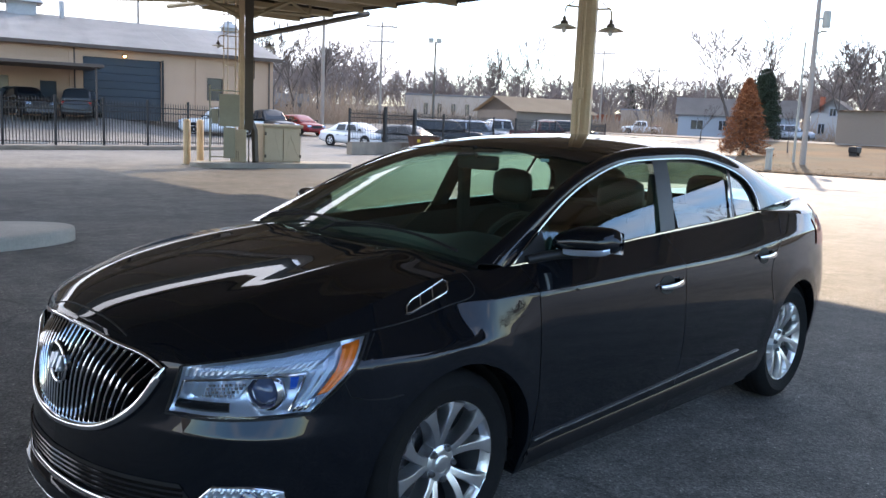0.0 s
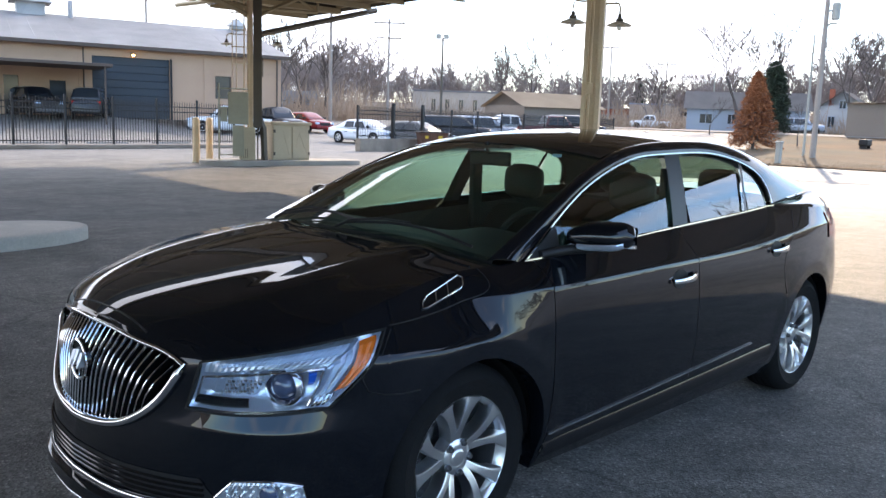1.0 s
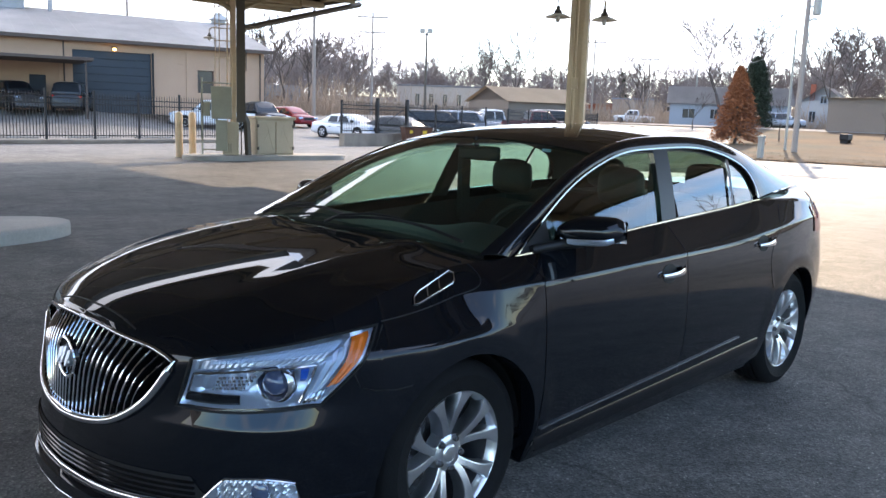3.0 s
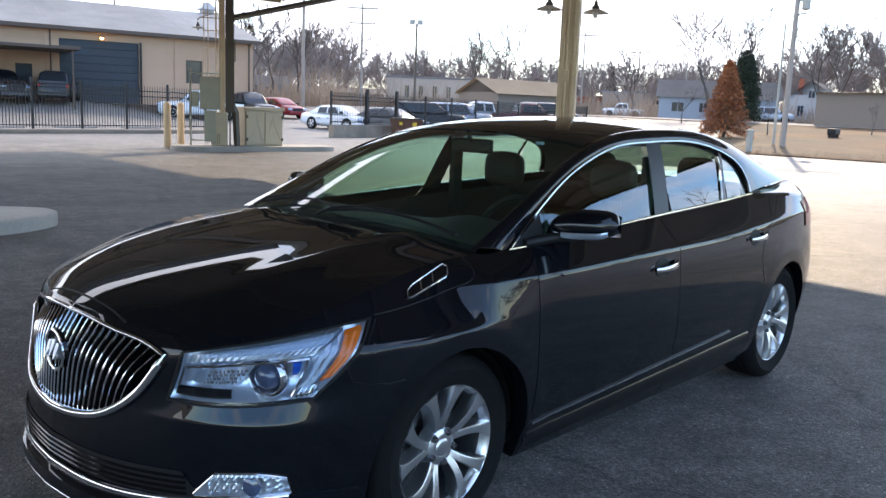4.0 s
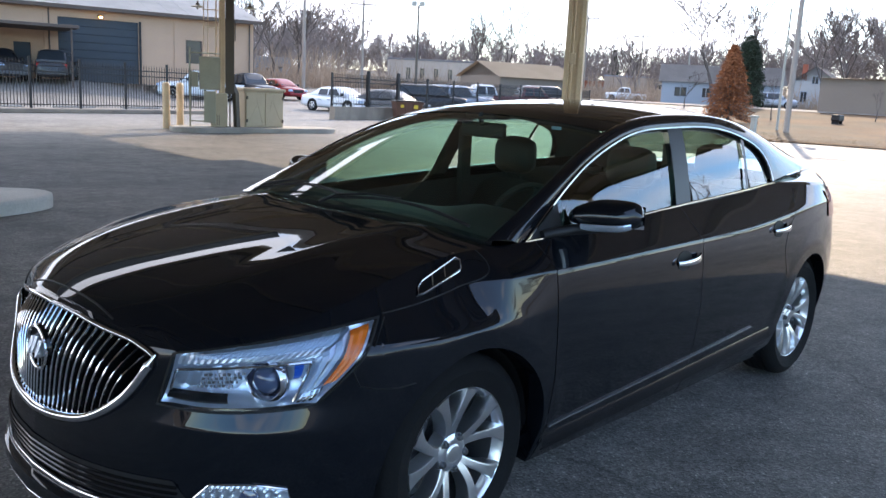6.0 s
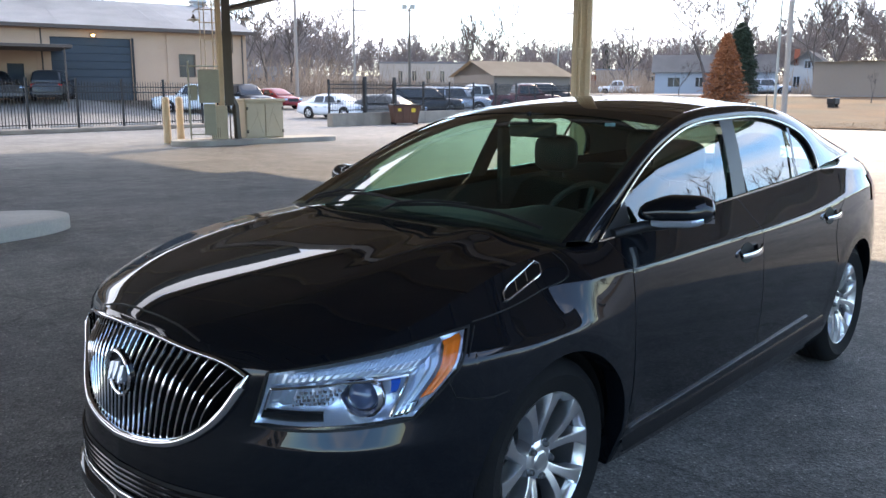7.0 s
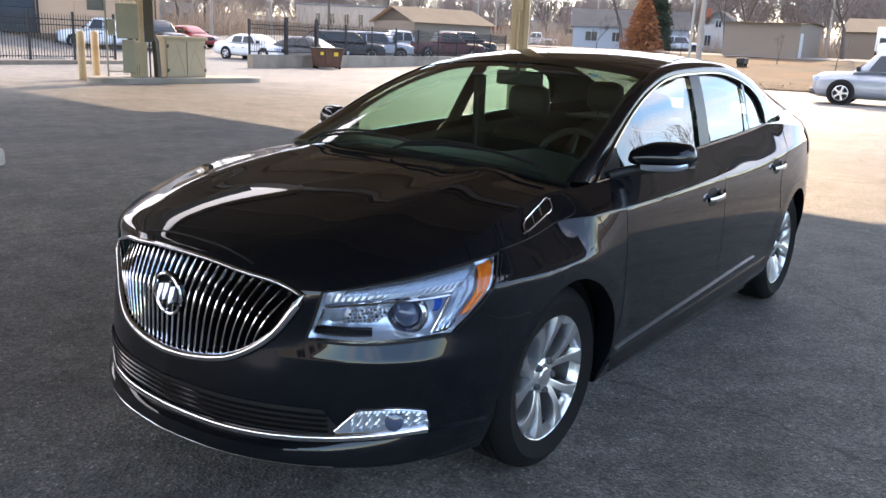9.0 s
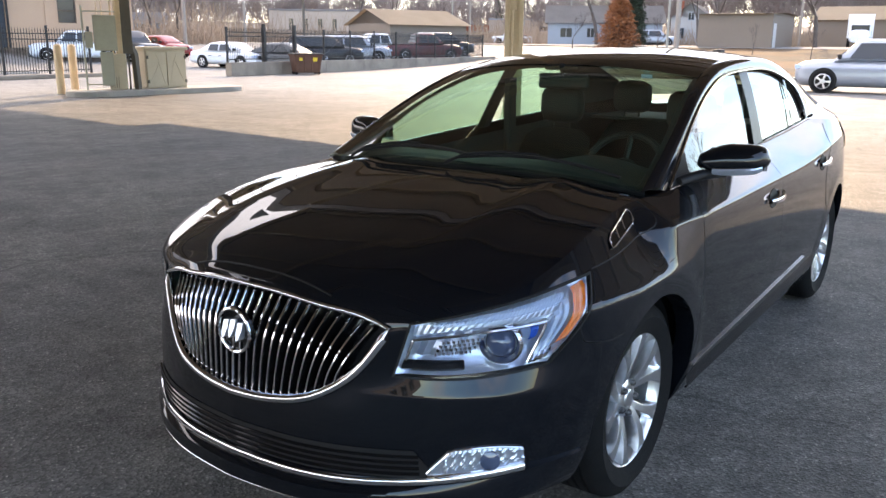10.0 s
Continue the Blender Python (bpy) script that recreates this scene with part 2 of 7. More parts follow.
M = {
    "asphalt": asphalt(),
    "grass": mat("dry_grass", (0.105, 0.056, 0.019), 0.95, vary=0.5, scale=0.35, fine=5, bump=0.9, bump_scale=14, second=(0.070, 0.052, 0.025), patch=0.13),
    "concrete": mat("concrete", (0.42, 0.39, 0.34), 0.85, vary=0.18, scale=1.5, fine=40, bump=0.4, bump_scale=60, second=(0.33, 0.31, 0.28), patch=0.9),
    "pale_concrete": mat("pale_concrete", (0.60, 0.57, 0.52), 0.85, vary=0.15, scale=1.5, fine=40, bump=0.4, bump_scale=60, second=(0.50, 0.48, 0.44), patch=0.9),
    "old_concrete": mat("old_concrete", (0.30, 0.255, 0.20), 0.9, vary=0.22, scale=1.2, fine=30, bump=0.5, bump_scale=40, second=(0.21, 0.175, 0.14), patch=0.8),
    "road": mat("road", (0.20, 0.19, 0.18), 0.85, vary=0.15, scale=0.4, fine=20),
    "beige_wall": mat("beige_wall", (0.50, 0.33, 0.215), 0.8, vary=0.08, scale=0.6, fine=14, bump=0.15, bump_scale=30),
    "brown_trim": mat("brown_trim", (0.09, 0.065, 0.05), 0.6, vary=0.1),
    "metal_roof": mat("metal_roof", (0.42, 0.415, 0.41), 0.55, 0.0, vary=0.12, scale=0.8, fine=9, second=(0.36, 0.36, 0.36), patch=0.35),
    "dark_door": mat("dark_door", (0.035, 0.045, 0.055), 0.55, vary=0.1, scale=1.0, fine=12),
    "dark_glass": mat("dark_glass", (0.03, 0.035, 0.04), 0.08, vary=0.05, spec=0.6),
    "black_iron": mat("black_iron", (0.012, 0.012, 0.013), 0.45, vary=0.1),
    "cream_steel": mat("cream_steel", (0.70, 0.53, 0.33), 0.5, vary=0.1, scale=1.5, fine=30, second=(0.62, 0.46, 0.29), patch=1.2),
    "brown_steel": mat("brown_steel", (0.10, 0.085, 0.065), 0.6, vary=0.15, scale=2, fine=30),
    "cream_box": mat("cream_box", (0.52, 0.44, 0.31), 0.55, vary=0.08, scale=2, fine=30),
    "ceiling": mat("ceiling_boards", (0.30, 0.25, 0.185), 0.7, vary=0.15, scale=1.2, fine=20, stretch=(1, 8, 1)),
    "paint": mat("black_paint", (0.003, 0.0042, 0.0068), 0.5, 0.0, vary=0.0, coat=1.0, spec=0.03),
    "gloss_black": mat("gloss_black", (0.006, 0.006, 0.007), 0.12, vary=0.0),
    "trim_black": mat("black_plastic", (0.012, 0.012, 0.013), 0.5, vary=0.1, scale=30, fine=200),
    "rubber": mat("tyre_rubber", (0.0085, 0.0085, 0.009), 0.8, vary=0.25, scale=20, fine=120, bump=0.2, bump_scale=150, spec=0.2),
    "chrome": mat("chrome", (0.86, 0.86, 0.88), 0.06, 1.0, vary=0.0),
    "alloy": mat("alloy", (0.86, 0.87, 0.89), 0.28, 1.0, vary=0.04, scale=8, fine=60),
    "barrel": mat("shaded_barrel", (0.20, 0.205, 0.215), 0.35, 0.9, vary=0.1),
    "dark_alloy": mat("dark_alloy", (0.12, 0.12, 0.125), 0.45, 0.8, vary=0.1),
    "leather": mat("dark_leather", (0.014, 0.0135, 0.0135), 0.55, vary=0.15, scale=20, fine=160, bump=0.15, bump_scale=200),
    "bar_chrome": mat("bar_chrome", (0.80, 0.80, 0.82), 0.07, 1.0, vary=0.0),
    "trim_chrome": mat("trim_chrome", (0.46, 0.46, 0.48), 0.10, 1.0, vary=0.0),
    "chrome_soft": mat("chrome_soft", (0.62, 0.63, 0.66), 0.18, 1.0, vary=0.0),
    "lamp_chrome": mat("lamp_chrome", (0.74, 0.82, 0.93), 0.30, 0.85, vary=0.06, scale=30, fine=120, bump=0.10, bump_scale=45),
    "lamp_white": mat("lamp_white", (0.50, 0.61, 0.78), 0.18, 0.0, vary=0.05, scale=40, fine=150),
    "ball_lens": mat("ball_lens", (0.07, 0.095, 0.17), 0.02, 0.0, vary=0.0, coat=1.0, spec=0.8),
    "amber": mat("amber", (0.90, 0.20, 0.02), 0.18, 0.0, vary=0.08, scale=60, fine=200, spec=0.6),
    "blue_film": mat("blue_film", (0.03, 0.13, 0.62), 0.15, 0.2, vary=0.0),
    "tail_red": mat("tail_red", (0.35, 0.012, 0.012), 0.1, vary=0.05, spec=0.6),
    "gap": mat("shut_line", (0.003, 0.003, 0.003), 0.6, vary=0.0),
    "satin": mat("satin_black", (0.028, 0.030, 0.034), 0.38, vary=0.05, scale=20, fine=150),
    "lining": mat("grey_lining", (0.055, 0.055, 0.054), 0.85, vary=0.06, scale=20, fine=150),
    "dash": mat("dash_plastic", (0.040, 0.043, 0.041), 0.6, vary=0.1, scale=30, fine=150, bump=0.1, bump_scale=250),
    "grey_steel": mat("grey_steel", (0.33, 0.33, 0.29), 0.5, vary=0.1, scale=3, fine=30),
    "wood_pole": mat("wood_pole", (0.30, 0.265, 0.23), 0.9, vary=0.2, scale=1, fine=12, stretch=(8, 8, 1), bump=0.3, bump_scale=20),
    "bark": mat("bark", (0.105, 0.088, 0.078), 0.95, vary=0.25, scale=2, fine=15),
    "rust_needles": mat("rust_needles", (0.30, 0.115, 0.045), 0.9, vary=0.35, scale=1.2, fine=8),
    "evergreen": mat("evergreen", (0.03, 0.045, 0.025), 0.9, vary=0.35, scale=1.0, fine=8),
    "white_siding": mat("white_siding", (0.30, 0.33, 0.37), 0.7, vary=0.05, scale=0.5, fine=6),
    "grey_shingle": mat("grey_shingle", (0.22, 0.21, 0.205), 0.9, vary=0.15, scale=0.6, fine=8),
    "tan_shingle": mat("tan_shingle", (0.33, 0.27, 0.20), 0.9, vary=0.12, scale=0.6, fine=8),
    "tan_brick": mat("tan_brick", (0.47, 0.39, 0.32), 0.9, vary=0.1, scale=0.5, fine=6),
    "red_brick": mat("red_brick", (0.30, 0.10, 0.06), 0.9, vary=0.15, scale=0.6, fine=8),
    "brown_panel": mat("brown_panel", (0.185, 0.15, 0.118), 0.6, vary=0.06, scale=0.4, fine=6),
    "rust_bin": mat("bin_brown", (0.115, 0.055, 0.035), 0.7, vary=0.2, scale=2, fine=14),
    "car_white": mat("white_car_paint", (0.72, 0.74, 0.76), 0.3, vary=0.0, coat=1.0),
    "car_silver": mat("silver_car_paint", (0.33, 0.36, 0.41), 0.3, 0.4, vary=0.0, coat=1.0),
    "car_dark": mat("dark_car_paint", (0.012, 0.015, 0.021), 0.3, vary=0.0, coat=0.3),
    "car_grey": mat("grey_car_paint", (0.07, 0.075, 0.08), 0.3, 0.1, vary=0.0, coat=0.3),
    "car_red": mat("red_car_paint", (0.22, 0.012, 0.018), 0.3, vary=0.0, coat=0.3),
    "car_maroon": mat("maroon_car_paint", (0.10, 0.018, 0.02), 0.3, vary=0.0, coat=0.3),
    "bulb": mat("warm_bulb", (0.9, 0.8, 0.6), 0.3, vary=0.0, emit=(1.0, 0.55, 0.15, 6.0)),
    "bulb_off": mat("clear_bulb", (0.75, 0.75, 0.72), 0.15, vary=0.0),
    "yellow": mat("yellow_sticker", (0.65, 0.45, 0.03), 0.5, vary=0.0),
    "white_mark": mat("white_mark", (0.7, 0.7, 0.68), 0.7, vary=0.15, scale=3, fine=20),
    "cream_dark": mat("cream_beam", (0.38, 0.31, 0.19), 0.6, vary=0.12, scale=1.5, fine=25),
    "enamel": mat("white_enamel", (0.62, 0.58, 0.48), 0.35, vary=0.08, scale=8, fine=60),
    "grey_panel": mat("grey_panel", (0.36, 0.35, 0.27), 0.5, vary=0.1, scale=3, fine=30),
    "blue_trim": mat("blue_trim", (0.05, 0.12, 0.35), 0.6, vary=0.05),
    "grey_siding": mat("grey_siding", (0.38, 0.38, 0.38), 0.7, vary=0.06, scale=0.5, fine=6),
    # paler than bark: distance haze is put into this colour
    "hazy_bark": mat("hazy_bark", (0.235, 0.20, 0.185), 0.95, vary=0.2, scale=0.08, fine=0.6),
    "brush": mat("dry_brush", (0.34, 0.26, 0.19), 0.95, vary=0.25, scale=0.1, fine=1.0),
    "glass": glass("car_glass", (0.72, 0.95, 0.84)),
    "side_glass": glass("side_glass", (0.62, 0.88, 0.76), 0.0, 0.10, 2.9),
    "rear_glass": glass("rear_glass", (0.22, 0.28, 0.25)),
    "clear": glass("clear_lens", (0.90, 0.93, 0.97), 0.0, 0.05, 4.0),
}


# ---- helpers for building ----
def part(name, bm, material, parent=None, label="", smooth=False):
    """Links a bmesh as one mesh object under a thing or a part."""
    me = bpy.data.meshes.new(name)
    bm.to_mesh(me)
    bm.free()
    me.materials.append(material)
    if smooth:
        for p in me.polygons:
            p.use_smooth = True
        me.set_sharp_from_angle(angle=radians(44))
    ob = new(name, me)
    if parent:
        ob.parent = parent
    if label:
        ob["label"] = label
    return ob


def thing(name, m, label, category, group="", kind=""):
    """An empty at the base of a thing, which carries its parts."""
    ob = new(name)
    ob.empty_display_size = 0.2
    ob.matrix_world = m
    return tagged(ob, label, category, group, kind)


def box(bm, x0, x1, y0, y1, z0, z1, bevel=0.0, m=None):
    """Adds a box, with bevelled edges where asked."""
    made = bmesh.ops.create_cube(bm, size=1.0)["verts"]
    for v in made:
        v.co = Vector((x0 + (v.co.x + 0.5) * (x1 - x0), y0 + (v.co.y + 0.5) * (y1 - y0), z0 + (v.co.z + 0.5) * (z1 - z0)))
    if bevel:
        edges = list({e for v in made for e in v.link_edges})
        r = bmesh.ops.bevel(bm, geom=edges, offset=bevel, segments=2, profile=0.5, affect="EDGES")
        made = list({v for f in r["faces"] for v in f.verts} | {v for v in made if v.is_valid})
    if m is not None:
        for v in made:
            v.co = m @ v.co
    return bm


def bx(x0, x1, y0, y1, z0, z1, bevel=0.0, m=None):
    return box(bmesh.new(), x0, x1, y0, y1, z0, z1, bevel, m)


def tube(bm, points, radii, sides=8, closed=False, cap=True):
    """A round bar along points; radii: one number or one for each point."""
    pts = [Vector(p) for p in points]
    rr = radii if isinstance(radii, (list, tuple)) else [radii] * len(pts)
    rings = []
    up = Vector((0, 0, 1))
    for i, p in enumerate(pts):
        a = pts[i - 1] if (i > 0 or closed) else p
        b = pts[(i + 1) % len(pts)] if (i < len(pts) - 1 or closed) else p
        d = (b - a).normalized()
        s = d.cross(up)
        if s.length < 0.05:
            s = d.cross(Vector((1, 0, 0)))
        s.normalize()
        w = s.cross(d)
        rings.append([bm.verts.new(p + (s * math.cos(k * math.tau / sides) + w * math.sin(k * math.tau / sides)) * rr[i]) for k in range(sides)])
    n = len(rings)
    for i in range(n if closed else n - 1):
        r0, r1 = rings[i], rings[(i + 1) % n]
        for k in range(sides):
            bm.faces.new((r0[k], r0[(k + 1) % sides], r1[(k + 1) % sides], r1[k]))
    if cap and not closed:
        bm.faces.new(rings[0][::-1])
        bm.faces.new(rings[-1])
    return bm


def grid(bm, rows, flip=False):
    """Faces over rows of points."""
    vs = [[bm.verts.new(p) for p in r] for r in rows]
    for i in range(len(vs) - 1):
        for j in range(len(vs[i]) - 1):
            q = (vs[i][j], vs[i][j + 1], vs[i + 1][j + 1], vs[i + 1][j])
            if len({tuple(v.co) for v in q}) < 3:
                continue
            bm.faces.new(q[::-1] if flip else q)
    return vs


def lathe(bm, profile, steps=32, m=None):
    """A body of revolution round z from (radius, height) pairs."""
    rows = [[(r * math.cos(k * math.tau / steps), r * math.sin(k * math.tau / steps), z) for k in range(steps + 1)] for r, z in profile]
    vs = grid(bm, rows)
    bmesh.ops.remove_doubles(bm, verts=[v for r in vs for v in r if v.is_valid], dist=1e-5)
    if m is not None:
        for v in bm.verts:
            v.co = m @ v.co
    return bm


def table(f, lo, hi, n=3000):
    """The curve f as a fine table, quick to read."""
    t = [f(lo + (hi - lo) * k / n) for k in range(n + 2)]
    k_ = n / (hi - lo)

    def at(x):
        q = (min(max(x, lo), hi) - lo) * k_
        i = int(q)
        return t[i] + (t[i + 1] - t[i]) * (q - i)
    return at


def natural(xs, ys):
    """A natural cubic through points, smooth in its curvature."""
    xs, ys = np.array(xs, float), np.array(ys, float)
    n, h = len(xs), np.diff(xs)
    a, r = np.zeros((n, n)), np.zeros(n)
    a[0, 0] = a[-1, -1] = 1
    for i in range(1, n - 1):
        a[i, i - 1], a[i, i], a[i, i + 1] = h[i - 1], 2 * (h[i - 1] + h[i]), h[i]
        r[i] = 6 * ((ys[i + 1] - ys[i]) / h[i] - (ys[i] - ys[i - 1]) / h[i - 1])
    k = np.linalg.solve(a, r)

    def at(x):
        x = min(max(x, xs[0]), xs[-1])
        i = int(min(max(np.searchsorted(xs, x) - 1, 0), n - 2))
        p, q = xs[i + 1] - x, x - xs[i]
        return float(k[i] * p ** 3 / (6 * h[i]) + k[i + 1] * q ** 3 / (6 * h[i]) + (ys[i] / h[i] - k[i] * h[i] / 6) * p + (ys[i + 1] / h[i] - k[i + 1] * h[i] / 6) * q)
    return table(at, float(xs[0]), float(xs[-1]))


def outward(bm, centre):
    """Turns every face away from a point within."""
    c = Vector(centre)
    bm.normal_update()
    for f in bm.faces:
        if f.normal.dot(f.calc_center_median() - c) < 0:
            f.normal_flip()
    return bm


def smooth01(x):
    x = min(max(x, 0.0), 1.0)
    return x * x * (3 - 2 * x)


EYE = (-1.98, -2.74)


def bearing(a, d):
    """A place on the plan d metres out at a degrees from the x axis."""
    a += 0.45
    return EYE[0] + d * math.cos(radians(a)), EYE[1] + d * math.sin(radians(a))


def ground_z(x, y):
    """The ground's height: level round the canopy, rising gently beyond it."""
    d = math.hypot(x - EYE[0], y - EYE[1])
    a = math.degrees(math.atan2(y - EYE[1], x - EYE[0]))
    z = 1.45 * smooth01((d - 44) / 52) + 10 * smooth01((d - 190) / 300)
    side = smooth01((a - 60) / 8) * smooth01((125 - a) / 20)
    return z + 1.0 * smooth01((d - 43) / 17) * side * (1 - smooth01((d - 75) / 40))


# ---- ground ----
def axis_steps():
    s = [0.0]
    while s[-1] < 1500:
        s.append(s[-1] + max(2.0, (s[-1] - 110) * 0.12))
    return [-v for v in s[:0:-1]] + s


steps = axis_steps()
bm = bmesh.new()
grid(bm, [[(x + 20, y + 20, ground_z(x + 20, y + 20)) for x in steps] for y in steps])
tagged(part("ground", bm, M["asphalt"], smooth=True), "worn grey asphalt ground of a covered parking lot", "ground", kind="structure")

# ---- grass, road, kerbs ----
def sheet(name, ring, lift, material, label, category, cell=3.0):
    """A patch that follows the ground a little above it, inside a four-cornered outline."""
    a, b, c, d = [Vector((*p, 0)) for p in ring]
    n = max(2, int(max((b - a).length, (c - d).length) / cell))
    m = max(2, int(max((d - a).length, (c - b).length) / cell))
    bm = bmesh.new()
    rows = []
    for i in range(n + 1):
        r = []
        for k in range(m + 1):
            p = a.lerp(b, i / n).lerp(d.lerp(c, i / n), k / m)
            r.append((p.x, p.y, ground_z(p.x, p.y) + lift))
        rows.append(r)
    grid(bm, rows)
    ob = part(name, bm, material, smooth=True)
    for f in ob.data.polygons:
        if f.normal.z < 0:
            f.flip()
    return tagged(ob, label, category, kind="structure")


sheet("grass", ((35.4, 15.5), (43.0, -45.0), (112.0, -60.0), (95.0, 42.0)), 0.05, M["grass"], "dry yellow-brown winter grass beyond the lot", "grass")
sheet("road", ((70.0, 56.0), (92.0, -50.0), (99.0, -50.0), (77.0, 58.0)), 0.09, M["road"], "pale road across the dry grass", "road")
for k, (x, y) in enumerate(((33.5, 0.5), (34.2, -4.0), (30.0, 8.0))):
    sheet("parking_line", ((x, y), (x + 3.6, y - 0.9), (x + 3.63, y - 0.78), (x + 0.03, y + 0.12)), 0.006, M["white_mark"], "worn white parking line on asphalt", "marking", 1.0)


def slab(name, outline, z0, z1, material, bevel=0.03):
    """A low solid over a plan outline, with a rounded upper edge."""
    bm = bmesh.new()
    n = len(outline)
    cx, cy = sum(p[0] for p in outline) / n, sum(p[1] for p in outline) / n
    rows = []
    for z, g in ((z0, 0.0), (z1 - bevel, 0.0), (z1 - bevel * 0.3, bevel * 0.3), (z1, bevel)):
        r = []
        for x, y in outline + outline[:1]:
            k = math.hypot(x - cx, y - cy)
            r.append((x + (cx - x) / k * g, y + (cy - y) / k * g, z))
        rows.append(r)
    vs = grid(bm, rows, flip=True)
    bm.faces.new(vs[-1][:-1])
    bmesh.ops.remove_doubles(bm, verts=bm.verts, dist=1e-5)
    bmesh.ops.recalc_face_normals(bm, faces=bm.faces)
    return part(name, bm, material)


isl = slab("round_island", [(0.35 + 1.53 * math.cos(a), 7.38 + 0.78 * math.sin(a)) for a in np.linspace(0, math.tau, 49)[:-1]], 0.0, 0.16, M["pale_concrete"], 0.04)
tagged(isl, "low rounded concrete island on the asphalt", "island", kind="structure")
out = [(10.9 + 0.75 * math.cos(a), 19.85 + 0.75 * math.sin(a)) for a in np.linspace(math.pi * 0.5, math.pi * 1.5, 13)] + [(14.9 + 0.75 * math.cos(a), 19.45 + 0.75 * math.sin(a)) for a in np.linspace(-math.pi * 0.5, math.pi * 0.5, 13)]
tagged(slab("column_island", out, 0.0, 0.15, M["concrete"], 0.03), "long concrete island round the canopy column", "island", kind="structure")

# ---- canopy ----
CAN = Matrix.Rotation(radians(-5), 4, "Z")
H = 5.5
canopy = thing("canopy", pose(0, 0, 0), "cream-painted steel canopy roof on trusses", "canopy", kind="structure")


def canopy_half(u0, u1, along, cross, V0, V1):
    part("roof_deck", bx(u0, u1, V0, V1, H, H + 0.10, m=CAN), M["ceiling"], canopy, "tan metal roof deck")
    for u in np.linspace(u0 + 0.1, u1 - 0.1, along):
        part("purlin", bx(u - 0.05, u + 0.05, V0, V1, H - 0.16, H, m=CAN), M["cream_dark"], canopy)
    for v in np.linspace(V0 + 0.1, V1 - 0.1, cross):
        part("rafter", bx(u0, u1, v - 0.06, v + 0.06, H - 0.34, H - 0.16, m=CAN), M["cream_dark"], canopy)
    for u in (u0, u1):
        part("fascia", bx(u - 0.04, u + 0.04, V0 - 0.04, V1 + 0.04, H - 0.26, H + 0.16, m=CAN), M["brown_steel"], canopy, "dark fascia beam")
    for v in (V0, V1):
        part("fascia", bx(u0 - 0.04, u1 + 0.04, v - 0.04, v + 0.04, H - 0.26, H + 0.16, m=CAN), M["brown_steel"], canopy, "dark fascia beam")


canopy_half(5.35, 15.2, 6, 7, -8.2, 17.0)
canopy_half(3.6, 14.45, 6, 4, 17.0, 22.8)
canopy_half(10.6, 14.45, 3, 2, 22.8, 25.1)
# unseen decks, added and sized to shade the ground and shape hood reflections
canopy_half(-21.0, -4.04, 9, 4, -9.0, 8.15)
canopy_half(-3.96, 4.95, 5, 4, -4.8, 8.15)
canopy_half(-21.0, 4.95, 12, 2, 10.1, 16.6)
canopy_half(-17.0, 3.4, 10, 4, 17.0, 22.8)


def gooseneck_lamp(x, y, z, du, dz=0.42):
    """A wide enamel shade with a bulb on a bracket arm from a column."""
    lamp = thing("gooseneck_lamp", pose(x, y, 0), "white enamel dish lamp on a bracket from the column", "lamp", group="column lamps")
    d = Vector((math.cos(radians(-50)), math.sin(radians(-50)), 0)) * du
    part("arm", tube(bmesh.new(), [(0, 0, z + dz), d * 0.92 + Vector((0, 0, z + dz + 0.02)), d + Vector((0, 0, z + dz - 0.04)), d + Vector((0, 0, z + 0.10))], 0.016, 6), M["cream_dark"], lamp)
    part("brace", tube(bmesh.new(), [(0, 0, z + dz + 0.26), d * 0.85 + Vector((0, 0, z + dz + 0.03))], 0.008, 5), M["cream_dark"], lamp)
    c = Matrix.Translation(d + Vector((0, 0, z)))
    part("cap", lathe(bmesh.new(), [(0.0, 0.15), (0.025, 0.15), (0.030, 0.10), (0.055, 0.085), (0.060, 0.03)], 16, c), M["brown_steel"], lamp, "dark cap", smooth=True)
    part("shade", lathe(bmesh.new(), [(0.05, 0.045), (0.09, 0.035), (0.15, 0.012), (0.195, -0.012), (0.197, -0.016), (0.15, 0.004), (0.05, 0.03)], 24, c), M["enamel"], lamp, "white enamel shade", smooth=True)
    part("bulb", lathe(bmesh.new(), [(0.025, 0.03), (0.032, -0.01), (0.036, -0.05), (0.026, -0.08), (0.0, -0.09)], 12, c), M["bulb_off"], lamp, "unlit glass bulb", smooth=True)
    return lamp


# column beside the sedan: a cream steel section with flanges
col = thing("canopy_column", pose(8.45, 4.735, 0, 0, 0, 30), "cream-painted steel canopy column", "column", group="canopy columns")
part("web", bx(-0.10, 0.10, -0.07, 0.07, 0.02, H - 0.2, 0.008), M["cream_steel"], col)
for s in (-1, 1):
    part("flange", bx(-0.155, 0.155, s * 0.10 - 0.035, s * 0.10 + 0.035, 0.02, H - 0.2, 0.006), M["cream_steel"], col)
part("base_plate", bx(-0.25, 0.25, -0.25, 0.25, 0, 0.03, 0.005), M["cream_steel"], col)
part("conduit", tube(bmesh.new(), [(-0.19, 0.02, 0.3), (-0.19, 0.02, 3.4)], 0.014, 6), M["cream_steel"], col)
part("junction_box", bx(-0.215, -0.165, -0.03, 0.06, 2.0, 2.16, 0.006), M["cream_steel"], col)
gooseneck_lamp(8.45, 4.735, 3.03, 0.35, 0.29)
gooseneck_lamp(8.45, 4.735, 3.06, -0.34, 0.29)

